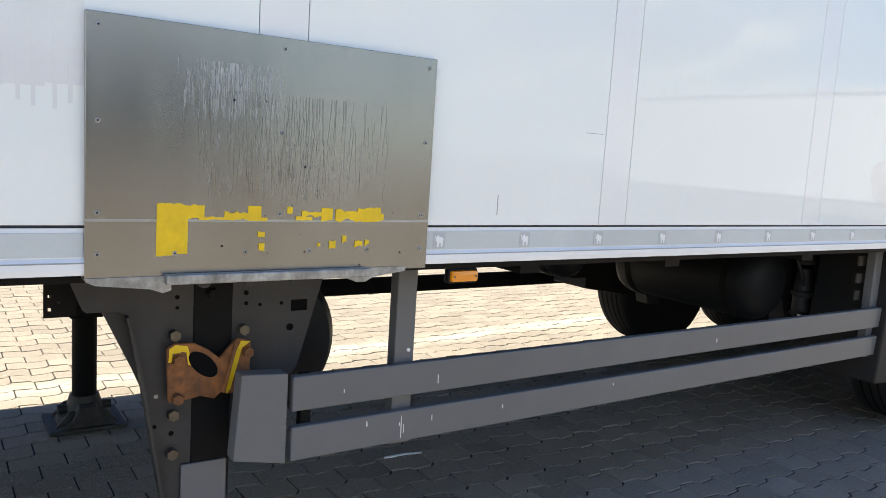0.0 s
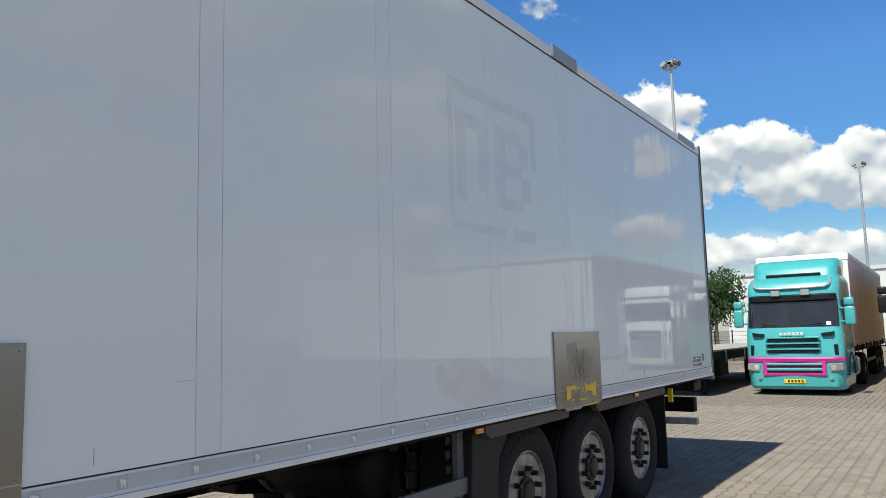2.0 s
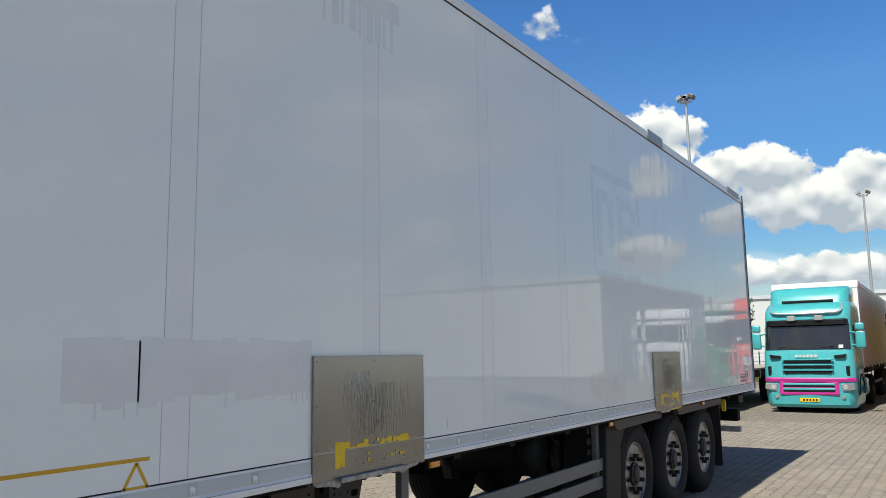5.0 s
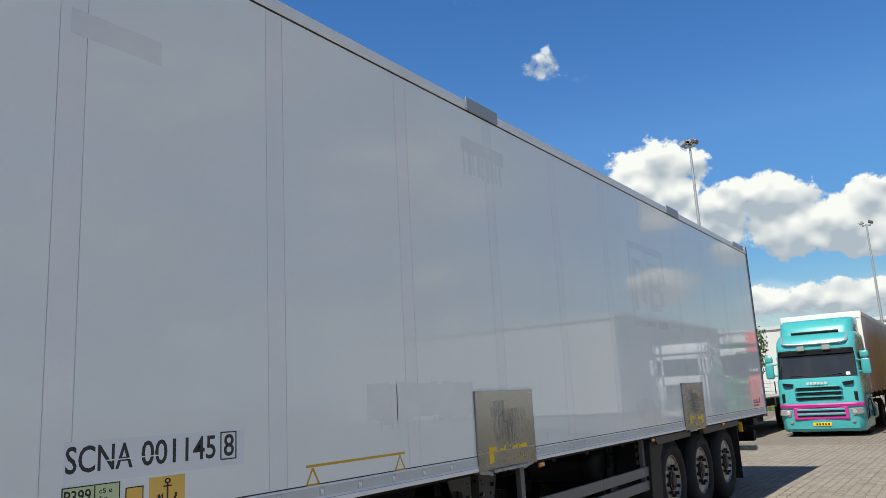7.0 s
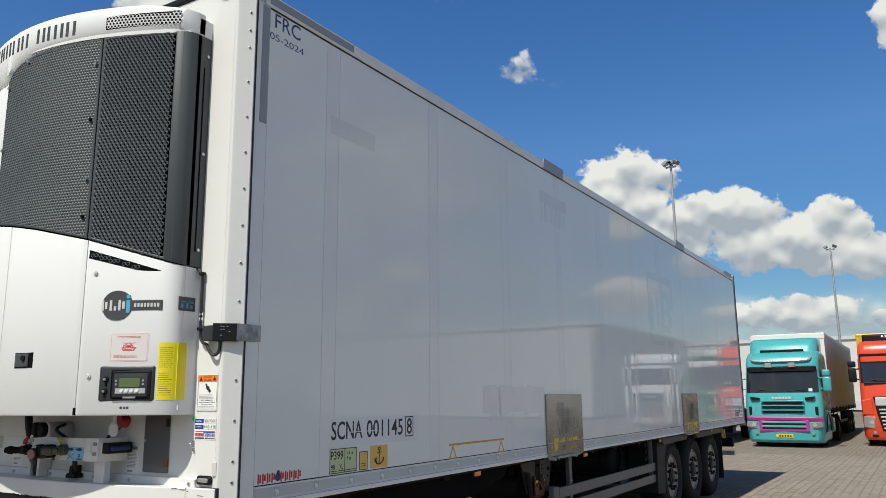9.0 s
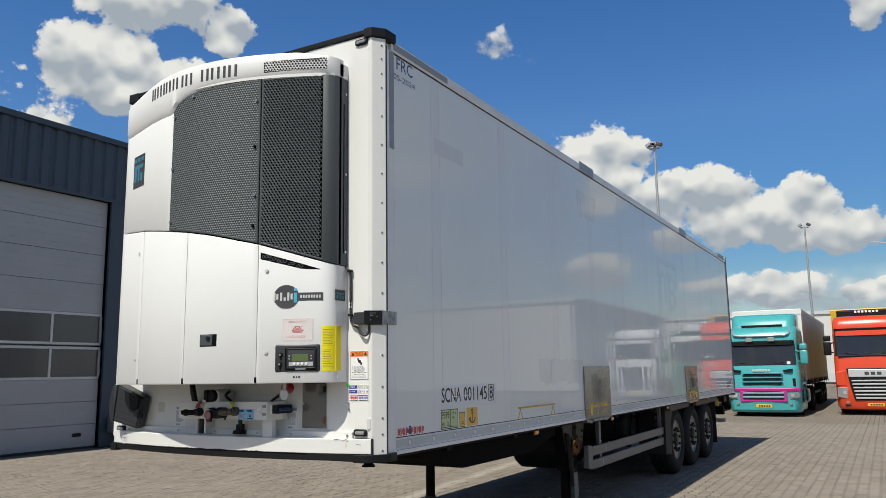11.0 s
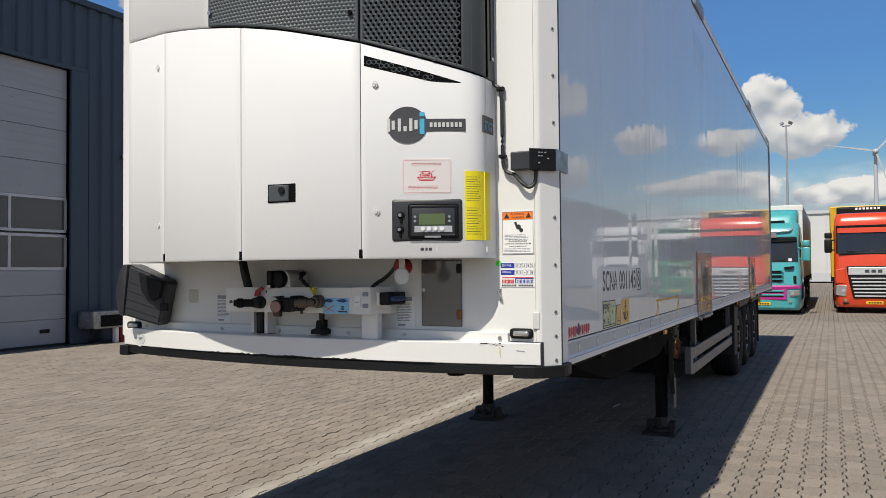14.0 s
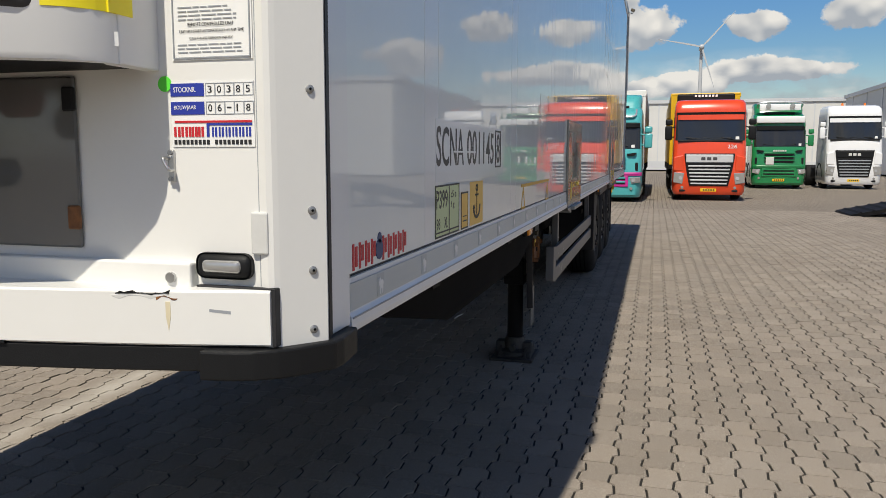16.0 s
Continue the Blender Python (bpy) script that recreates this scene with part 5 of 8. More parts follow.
part("lifting_sign", to_side(bm, -1.43, 1.270), M_SCALE, trailer, "ochre bar with two triangles")

# maker's mark near the front end: red blocks with a dark round emblem
bm = B()
for k in range(10):
    if k == 4:
        continue
    x = 0.034 * k
    box(bm, x, x + 0.010, 0, 0.052, 0, 0.001)
    box(bm, x + 0.014, x + 0.026, 0.006 + 0.008 * (k % 2), 0.046, 0, 0.001)
marks = to_side(bm, -3.366, 1.283)
bm = B()
cyl(bm, (0.15, 0.026, 0), (0.15, 0.026, 0.0015), 0.022, 14)
cyl(bm, (0.152, 0.05, 0), (0.152, 0.05, 0.0015), 0.012, 8)
lg = part("maker_emblem", to_side(bm, -3.366, 1.283), M_NAVY, trailer, "dark round emblem between red blocks")
part_each("red_block", marks, M_REDINK, lg)
bm = B()
for k in range(7):
    box(bm, 0.052 * k, 0.052 * k + 0.034, 0, 0.03, 0, 0.001)
    box(bm, 0.052 * k, 0.052 * k + 0.03, 0.04, 0.06, 0, 0.001)
box(bm, 0.40, 0.46, 0, 0.09, 0, 0.001)
part_each("rear_mark_block", to_side(bm, 8.90, 1.36), M_NAVY, side, "small dark block of a maker mark")
bm = B()
for k in range(8):
    box(bm, 0.048 * k, 0.048 * k + 0.032, 0, 0.034, 0, 0.001)
part_each("rear_mark_block", to_side(bm, 8.90, 1.31), M_REDINK, side, "small red block of a maker mark")

part("test_mark", to_side(text_bm("FRC", 0.218, 0.092, bold=0.004), -3.354, 3.852), M_NAVY, trailer, "blue test lettering")
part("test_date", to_side(text_bm("05-2024", 0.288, 0.042), -3.393, 3.772), M_NAVY, trailer)

# ghosts of removed lettering and grime on the panels
bm = B()
for a, b, c, d in ((3.90, 3.335, 5.02, 3.42), (3.92, 2.44, 4.55, 2.50), (4.66, 2.43, 4.98, 2.52), (3.90, 2.52, 3.95, 3.33), (4.95, 3.0, 5.02, 3.33)):
    plate(bm, a, b, c, d, 0, 0.0007)
for a, b, c, d in ((3.98, 2.62, 4.09, 3.22), (4.09, 3.12, 4.28, 3.22), (4.24, 2.72, 4.36, 3.18), (4.47, 2.64, 4.58, 3.22), (4.58, 3.12, 4.80, 3.22), (4.58, 2.88, 4.80, 2.97), (4.58, 2.64, 4.82, 2.73), (4.78, 2.97, 4.90, 3.15), (4.80, 2.72, 4.93, 2.90)):
    plate(bm, a, b, c, d, 0, 0.0007)
for v in bm.verts:
    v.co.x, v.co.y = 3.78 + (v.co.x - 3.90) * 1.085, v.co.y - 0.045
part_each("logo_ghost", to_side(bm, 0, 0), M_GHOST, side, "faded grey ghost of a removed logo")
bm = B()
rnd = random.Random(3)
for k in range(9):
    plate(bm, 0.36 + 0.07 * k, 3.40 + rnd.uniform(0, 0.05), 0.36 + 0.07 * k + rnd.choice((0.02, 0.05)), 3.70, 0, 0.0007)
plate(bm, 0.34, 3.60, 1.0, 3.72, 0, 0.0005)
plate(bm, -2.83, 3.36, -2.37, 3.48, 0, 0.0006)
for k in range(16):
    plate(bm, -0.90 + 0.075 * k, 1.575 + rnd.uniform(-0.02, 0.02), -0.90 + 0.075 * (k + 1), 1.80 + rnd.uniform(-0.006, 0.02), 0, 0.0006)
for k in range(12):
    x = rnd.uniform(-0.85, 0.28)
    plate(bm, x, 1.58 - rnd.uniform(0, 0.06), x + 0.008, 1.80, 0, 0.0009)
part_each("residue_patch", to_side(bm, 0, 0), M_GHOST2, side, "faint grey residue patch")
bm = B()
rnd = random.Random(9)
ring = [(3.93 + (0.34 + 0.06 * rnd.random()) * math.cos(a) * 1.0, 1.44 + (0.13 + 0.03 * rnd.random()) * math.sin(a) - 0.05 * math.cos(a)) for a in [2 * math.pi * k / 22 for k in range(22)]]
f = bm.faces.new([bm.verts.new((x, z, 0.0006)) for x, z in ring])
part("scuff_patch", to_side(bm, 0, 0), M_SKID, trailer, "light brown scuff")
bm = B()
for x, z0, z1 in ((1.44, 1.31, 1.37), (7.19, 1.315, 1.37)):
    plate(bm, x, z0, x + (0.02 if x > 7 else 0.0022), z1, 0, 0.0009)
plate(bm, 1.78, 1.5765, 1.862, 1.5780, 0, 0.0009)
part_each("panel_scratch", to_side(bm, 0, 0), M_GREYSTRIP, side, "dark scratch")

# ---- refrigeration unit on the front wall ----
UY0, UY1, UR = 2.078, 4.07, 0.05


def unit_x(y):
    """The bowed front of the unit, rounded off at both ends."""
    x = -4.065 + 0.285 * (y - 3.13) ** 2 - 0.25 * max(0.0, y - 3.65) ** 2
    d = min(y - UY0, UY1 - y) / UR
    if d < 1:
        x += UR * (1 - math.sqrt(max(0.0, 1 - (1 - max(d, 0)) ** 2)))
    return x


def curve(knots):
    def f(y):
        if y <= knots[0][0]:
            return knots[0][1]
        for (a, va), (b, vb) in zip(knots, knots[1:]):
            if y <= b:
                return va + (vb - va) * (y - a) / (b - a)
        return knots[-1][1]
    return f


LOW_TOP = curve([(1.9, 2.36), (2.09, 2.421), (2.30, 2.490), (2.54, 2.565), (2.9, 2.65), (3.118, 2.690), (3.302, 2.717), (3.65, 2.765), (4.2, 2.815)])
BAND = curve([(1.9, 3.72), (2.09, 3.735), (2.53, 3.724), (2.83, 3.717), (3.05, 3.708), (3.171, 3.687), (3.25, 3.655), (3.302, 3.603), (3.32, 3.588), (4.2, 3.56)])
TOP = curve([(1.9, 3.82), (2.09, 3.865), (2.31, 3.898), (2.8, 3.905), (3.2, 3.905), (3.49, 3.893), (3.8, 3.86), (4.2, 3.80)])


def bowed(y0, y1, lo, hi, d0, d1, soft=0.006, n=None):
    """A bowed slab between two heights; d0 and d1 are depths out from the unit's front, d1 the outer one. Its rim is eased."""
    n = n or max(2, int((y1 - y0) / 0.035))
    ys = sorted({y0, y1, *[y0 + (y1 - y0) * k / n for k in range(1, n)], min(y0 + soft, y1), max(y1 - soft, y0)})
    bm = B()
    rows = []
    for y in ys:
        a, b = lo(y), hi(y)
        rim = min(y - y0, y1 - y) < soft * 0.5
        e = d1 - soft * 0.6 if rim else d1
        col = [(d0, a), (d1 - soft * 0.6, a), (e, min(a + soft, b)), (e, max(b - soft, a)), (d1 - soft * 0.6, b), (d0, b)]
        rows.append([bm.verts.new((unit_x(y) - d, y, z)) for d, z in col])
    for p, q in zip(rows, rows[1:]):
        for k in range(6):
            bm.faces.new((p[k], q[k], q[(k + 1) % 6], p[(k + 1) % 6]))
    bm.faces.new(rows[0])
    bm.faces.new(rows[-1][::-1])
    bmesh.ops.recalc_face_normals(bm, faces=bm.faces)
    return bm


def flat(v):
    return lambda y: v


unit = part("refrigeration_unit", prism(B(), [(unit_x(y) + 0.035, y) for y in [UY0 + 0.06 + (UY1 - UY0 - 0.12) * k / 30 for k in range(31)]] + [(-3.59, UY1 - 0.06), (-3.59, UY0 + 0.06)], "z", 1.66, 3.72), M_DEEP, None, "white and anthracite refrigeration unit on the front wall")
tagged(unit, "white and anthracite refrigeration unit on the trailer's front wall", "refrigeration unit")
# lower white panels between seams
SEAMS = (UY0, 2.540, 3.106, 3.654, UY1)
for a, b in zip(SEAMS, SEAMS[1:]):
    bm = bowed(a + 0.002, b - 0.002, flat(1.645), lambda y: LOW_TOP(y) - 0.005, -0.04, 0.0, 0.010)
    part("lower_panel", bm, M_UNIT, unit, "white lower panel", smooth=True)
for s, y in ((1, UY0), (-1, UY1)):
    x1 = unit_x(y) + 0.005
    part("unit_cheek", box(B(), x1, -3.59, min(y, y + s * 0.03), max(y, y + s * 0.03), 1.645, LOW_TOP(y) - 0.005, 0.003), M_UNIT, unit)
    part("upper_cheek", box(B(), x1, -3.59, min(y, y + s * 0.03), max(y, y + s * 0.03), LOW_TOP(y), BAND(y), 0.003), M_MESH if s > 0 else M_UNIT, unit)
    part("band_cheek", box(B(), x1, -3.59, min(y, y + s * 0.03), max(y, y + s * 0.03), BAND(y), TOP(y) - 0.02, 0.008), M_UNIT, unit)
part("left_panel", bowed(3.306, UY1, lambda y: LOW_TOP(y) + 0.003, lambda y: BAND(y) - 0.003, -0.04, 0.0, 0.01), M_UNIT, unit, smooth=True)
part("top_band", bowed(UY0, UY1, lambda y: BAND(y) + 0.002, TOP, -0.05, 0.012, 0.03), M_UNIT, unit, "white top band", smooth=True)
bm = prism(B(), [(unit_x(y) - 0.004, y) for y in [UY0 + 0.01 + (UY1 - UY0 - 0.02) * k / 30 for k in range(31)]] + [(-3.59, UY1 - 0.01), (-3.59, UY0 + 0.01)], "z", 3.72, 3.74)
part("unit_roof", bm, M_UNIT, unit)
part("unit_floor", prism(B(), [(unit_x(y) + 0.02, y) for y in [UY0 + 0.01 + (UY1 - UY0 - 0.02) * k / 30 for k in range(31)]] + [(-3.59, UY1 - 0.01), (-3.59, UY0 + 0.01)], "z", 1.65, 1.665), M_PLASTIC, unit)
part("corner_strip", bowed(UY0, UY0 + 0.068, lambda y: LOW_TOP(y) + 0.002, lambda y: BAND(y) - 0.003, -0.03, 0.004, 0.006, 6), M_MESH, unit, "anthracite corner strip", smooth=True)


def hexes(y0, y1, lo, hi, pitch, hole, d_out, d_in, bump=False):
    """A sheet of hexagons on the unit's front: with holes through it, or with a small raised point on each."""
    bm = B()
    h = pitch * math.sqrt(3) / 2
    rc = pitch / math.sqrt(3)
    j = 0
    z = min(lo(y0), lo(y1)) + 0.2 * pitch
    while z < 3.9:
        i = 0
        while True:
            y = y0 + pitch * (0.5 + i + 0.5 * (j % 2))
            if y > y1 - pitch * 0.45:
                break
            i += 1
            if not lo(y) + 0.45 * pitch < z < hi(y) - 0.45 * pitch:
                continue
            ring = [(y + rc * math.sin(k * math.pi / 3), z + rc * math.cos(k * math.pi / 3)) for k in range(6)]
            vo = [bm.verts.new((unit_x(p) - d_out, p, q)) for p, q in ring]
            if bump:
                top_v = bm.verts.new((unit_x(y) - d_in, y, z))
                for k in range(6):
                    bm.faces.new((vo[k], vo[(k + 1) % 6], top_v))
            else:
                vi = [bm.verts.new((unit_x(y) - d_out, y + (p - y) * hole, z + (q - z) * hole)) for p, q in ring]
                for k in range(6):
                    bm.faces.new((vo[k], vo[(k + 1) % 6], vi[(k + 1) % 6], vi[k]))
                vb = [bm.verts.new((unit_x(y) - d_in, y + (p - y) * hole * 0.9, z + (q - z) * hole * 0.9)) for p, q in ring]
                for k in range(6):
                    bm.faces.new((vi[k], vi[(k + 1) % 6], vb[(k + 1) % 6], vb[k]))
        z += h
        j += 1
    bmesh.ops.remove_doubles(bm, verts=bm.verts, dist=0.0006)
    bmesh.ops.recalc_face_normals(bm, faces=bm.faces)
    return bm


def frame_slab(y0, y1, lo, hi, w, d0, d1, material, name):
    part(name, bowed(y0, y0 + w, lo, hi, d0, d1, 0.004, 3), material, unit)
    part(name, bowed(y1 - w, y1, lo, hi, d0, d1, 0.004, 3), material, unit)
    part(name, bowed(y0 + w, y1 - w, lambda y: hi(y) - w, hi, d0, d1, 0.004), material, unit)
    part(name, bowed(y0 + w, y1 - w, lo, lambda y: lo(y) + w, d0, d1, 0.004), material, unit)


lo_m, hi_m = (lambda y: LOW_TOP(y) + 0.003), (lambda y: BAND(y) - 0.006)
part("condenser_mesh", hexes(UY0 + 0.070, 2.536, lo_m, hi_m, 0.0215, 0.68, 0.003, -0.001), M_GRILLE_LIT, unit, "anthracite grille with round holes")
frame_slab(UY0 + 0.026, 2.536, lo_m, hi_m, 0.014, -0.03, 0.0038, M_MESH, "mesh_frame")
part("intake_screen", hexes(2.548, 3.300, lo_m, hi_m, 0.0185, 0.5, 0.000, 0.0050, True), M_GRILLE_LIT, unit, "anthracite embossed intake screen")
part("screen_backing", bowed(2.548, 3.300, lo_m, hi_m, -0.03, -0.0006, 0.004), M_MESH, unit, smooth=True)
frame_slab(2.545, 3.301, lo_m, hi_m, 0.016, -0.02, 0.0025, M_MESH, "screen_frame")
part("perforated_strip", hexes(2.112, 2.528, lambda y: BAND(y) + 0.030, lambda y: BAND(y) + 0.118, 0.0195, 0.62, 0.0136, 0.006), M_UNIT, unit, "white strip with round holes")
part("strip_backing", bowed(2.12, 2.52, lambda y: BAND(y) + 0.034, lambda y: BAND(y) + 0.112, 0.0, 0.0127, 0.001), M_DEEP, unit)
vlo = curve([(2.15, 2.380), (2.25, 2.384), (2.522, 2.460)])
vhi = curve([(2.15, 2.384), (2.30, 2.435), (2.522, 2.506)])
part("vent_recess", bowed(2.15, 2.522, vlo, vhi, -0.02, 0.0012, 0.002), M_DEEP, unit, "dark slanted vent with holes")
part("vent_mesh", hexes(2.16, 2.515, lambda y: vlo(y) + 0.004, lambda y: vhi(y) - 0.002, 0.0200, 0.70, 0.003, 0.0005), M_GRILLE_LIT, unit)
for y, z in ((3.09, 3.67), (2.57, 3.566), (2.575, 3.24), (2.57, 2.90), (2.575, 2.69), (3.285, 3.163), (3.285, 2.777), (3.28, 3.55)):
    bm = B()
    cyl(bm, (unit_x(y) - 0.012, y, z), (unit_x(y) - 0.001, y, z), 0.010, 12)
    part("panel_screw", bm, M_SCREW if z not in (2.69, 3.24) else M_DEEP, unit)
for z in (3.624, 3.05, 2.511):
    bm = B()
    cyl(bm, (-3.62, UY0 - 0.004, z), (-3.62, UY0 + 0.01, z), 0.009, 10)
    part("cheek_screw", bm, M_SCREW, unit)
part("cheek_slot", box(B(), -3.645, -3.637, UY0 - 0.002, UY0 + 0.004, 2.50, 3.55), M_DEEP, unit)
for y, z in ((2.480, 2.379), (2.476, 1.842), (3.706, 2.601), (3.700, 1.826)):
    bm = lathe(B(), [(0, 0.017), (-0.002, 0.016), (-0.0015, 0.011), (-0.006, 0.009), (-0.006, 0.0)], (unit_x(y), y, z), "x", 18)
    part("quarter_turn_lock", bm, M_CLOUDED, unit, smooth=True)
for y in SEAMS[1:4]:
    part("seam_stop", bowed(y - 0.006, y + 0.006, flat(1.648), flat(1.685), -0.02, 0.0015, 0.001, 2), M_DEEP, unit)


def on_front(bm, y_left, z, depth=0.0):
    """Lays a flat drawing (right, up, out) on the bowed front; its left end is at y_left."""
    for v in bm.verts:
        y = y_left - v.co.x
        v.co = (unit_x(y) - depth - v.co.z, y, z + v.co.y)
    return bm


# maker's lettering as plain dark blocks along the top band
LINE = curve([(2.69, 3.757), (3.0, 3.764), (3.3, 3.760), (3.6, 3.745)])
bm = B()
u = 0.0
for k, w in enumerate((0.05, 0.06, 0.05, 0.06, 0.075, 0.065, 0, 0.065, 0.03, 0.065, 0.065)):
    if w == 0:
        u += 0.06
        continue
    for a in np.linspace(0, w - 0.019, 2 if w > 0.03 else 1):
        box(bm, u + a, u + a + 0.019, 0, 0.088, 0, 0.0012)
    u += w + 0.02
for v in bm.verts:
    v.co.x *= 0.90 / u
    y = 3.594 - v.co.x
    v.co = (unit_x(y) - 0.0122 - v.co.z, y, LINE(y) + v.co.y)
part_each("lettering_block", bm, M_GREYINK, unit, "dark block on the top band")

# square emblem on the upper left panel and the small one low down
for yl, z, w, h, dp in ((3.885, 3.125, 0.190, 0.250, 0.0),):
    em = part("emblem_plate", on_front(plate(B(), 0, 0, w, h, 0, 0.003), yl, z, dp), M_GREYINK, unit, "dark emblem plate with blue blocks")
    bm = B()
    for a, b, c, d in ((0.1, 0.18, 0.3, 0.7), (0.1, 0.58, 0.9, 0.7), (0.42, 0.18, 0.56, 0.7), (0.66, 0.18, 0.84, 0.42), (0.1, 0.8, 0.3, 0.92), (0.4, 0.8, 0.6, 0.92), (0.7, 0.8, 0.9, 0.92)):
        plate(bm, a * w, b * h, c * w, d * h, 0.003, 0.0042)
    part_each("emblem_block", on_front(bm, yl, z, dp), mat("dull blue", (0.05, 0.22, 0.33), 0.4), em)

em = part("cheek_emblem", box(B(), -3.726, -3.622, UY0 - 0.003, UY0 + 0.004, 2.178, 2.250), M_GREYINK, unit, "small dark emblem plate with blue blocks")
bm = B()
for a, b, c, d in ((0.1, 0.58, 0.9, 0.7), (0.42, 0.18, 0.56, 0.7), (0.66, 0.18, 0.84, 0.42), (0.1, 0.18, 0.25, 0.5)):
    box(bm, -3.726 + a * 0.104, -3.726 + c * 0.104, UY0 - 0.0045, UY0 - 0.003, 2.178 + b * 0.072, 2.178 + d * 0.072)
part_each("cheek_block", bm, MATS["dull blue"], em)

# round badge with a dark bar
badge = B()
cyl(badge, (0.085, 0.085, 0), (0.085, 0.085, 0.004), 0.077, 40)
badge = part("badge", on_front(badge, 2.436, 2.120), M_GREYINK, unit, "round dark badge with pale blocks and a dark bar")
bm = B()
for a, h0, h1 in ((0.008, 0.058, 0.112), (0.026, 0.066, 0.104), (0.050, 0.058, 0.112), (0.072, 0.058, 0.080), (0.094, 0.058, 0.112), (0.114, 0.066, 0.104)):
    box(bm, a, a + 0.012, h0, h1, 0.004, 0.0055)
part_each("badge_block", on_front(bm, 2.436, 2.120), M_CLOUDED, badge)
bm = B()
box(bm, 0.134, 0.152, 0.045, 0.110, 0.004, 0.006)
box(bm, 0.134, 0.152, 0.120, 0.138, 0.004, 0.006)
part("badge_blue", on_front(bm, 2.436, 2.120), M_CYAN, badge)
bar = part("badge_bar", on_front(box(B(), 0, 0.153, 0, 0.053, 0, 0.004, 0.0015, 1), 2.286, 2.177), M_GREYINK, unit, "dark bar with pale blocks")
bm = B()
for k in range(8):
    box(bm, 0.022 + 0.0155 * k, 0.022 + 0.0155 * k + 0.010, 0.017, 0.037, 0.004, 0.0052)
part_each("bar_block", on_front(bm, 2.286, 2.177), M_CLOUDED, bar)

# stickers
def rounded(y):
    """How far a rounded corner cuts into the sticker at y."""
    d = min(y - 2.186, 2.372 - y)
    return 0.0 if d > 0.012 else 0.012 - math.sqrt(max(0.0, 0.012 ** 2 - (0.012 - d) ** 2))


st = part("ferry_sticker", bowed(2.186, 2.372, lambda y: 1.915 + rounded(y), lambda y: 2.062 - rounded(y), 0.0, 0.0012, 0.0003, 30), M_PINKPAPER, unit, "pinkish white sticker with a red crossed-out ship")
part("sticker_line", bowed(2.191, 2.367, flat(2.0555), flat(2.0570), 0.0, 0.0018, 0.0001, 20), M_FADERED, st)
part("sticker_line", bowed(2.191, 2.367, flat(1.9200), flat(1.9215), 0.0, 0.0018, 0.0001, 20), M_FADERED, st)
part("sticker_line", bowed(2.1905, 2.1920, flat(1.9215), flat(2.0555), 0.0, 0.0018, 0.0001, 2), M_FADERED, st)
part("sticker_line", bowed(2.3660, 2.3675, flat(1.9215), flat(2.0555), 0.0, 0.0018, 0.0001, 2), M_FADERED, st)
bm = bars(B(), 0.04, 0.118, 0.17, 0.132, 2, 0.0022, 0.22, 4, 9)
bars(bm, 0.025, 0.018, 0.18, 0.036, 3, 0.0022, 0.20, 6, 11)
prism(bm, [(0.062, 0.070), (0.076, 0.054), (0.128, 0.054), (0.143, 0.072), (0.139, 0.072), (0.126, 0.057), (0.078, 0.057), (0.067, 0.070)], "z", 0.0012, 0.0022)
for a, b, c, d in ((0.064, 0.068, 0.142, 0.0715), (0.074, 0.0715, 0.078, 0.084), (0.122, 0.0715, 0.126, 0.084), (0.074, 0.0815, 0.126, 0.0845), (0.085, 0.0845, 0.089, 0.095), (0.111, 0.0845, 0.115, 0.095), (0.085, 0.0925, 0.115, 0.0955), (0.084, 0.060, 0.120, 0.0625), (0.084, 0.0750, 0.116, 0.0775)):
    box(bm, a, c, b, d, 0.0012, 0.0022)
for s in (1, -1):
    p, q = Vector((0.07, 0.077 - s * 0.020)), Vector((0.135, 0.077 + s * 0.020))
    prism(bm, [(p.x, p.y), (p.x, p.y + 0.0014), (q.x, q.y + 0.0014), (q.x, q.y)], "z", 0.0012, 0.0024)
for v in bm.verts:
    v.co.x *= 0.907
part("red_print", on_front(bm, 2.372, 1.915), M_REDINK, st, kind="stuff")
st = part("instruction_sticker", bowed(UY0 + 0.002, 2.138, flat(1.720), flat(2.010), 0.0, 0.0012, 0.0002, 10), M_LABELY, unit, "bright yellow instruction sticker")
part("sticker_flap", box(B(), unit_x(UY0 + 0.002) - 0.001, -3.66, UY0 - 0.0015, UY0 + 0.004, 1.720, 2.010), M_LABELY, st)
bm = bars(B(), 0.004, 0.160, 0.050, 0.270, 11, 0.002, 0.17, 4, 5)
bars(bm, 0.004, 0.02, 0.050, 0.140, 11, 0.002, 0.17, 5, 5)
part("print", on_front(bm, 2.136, 1.720), M_GREYINK, st, kind="stuff")

# controller in a rounded recess
CY, CZ = 2.408, 1.720
def on_panel(bm, y_left, z):
    """Lays a piece of the controller, drawn 0.284 m wide, on the front."""
    for v in bm.verts:
        v.co.x *= 0.89
    return on_front(bm, y_left, z)


co = part("controller", on_panel(box(B(), -0.008, 0.294, -0.006, 0.174, -0.03, 0.0078, 0.014, 4), CY, CZ), M_BOX, unit, "black controller panel with a display and four buttons", smooth=True)
part("bezel", on_panel(box(B(), 0.070, 0.280, 0.006, 0.152, 0.002, 0.012, 0.010, 3), CY, CZ), M_PLASTIC, co, smooth=True)
part("bezel_face", on_panel(box(B(), 0.084, 0.268, 0.020, 0.140, 0.011, 0.0135, 0.006, 2), CY, CZ), M_BOX, co, smooth=True)
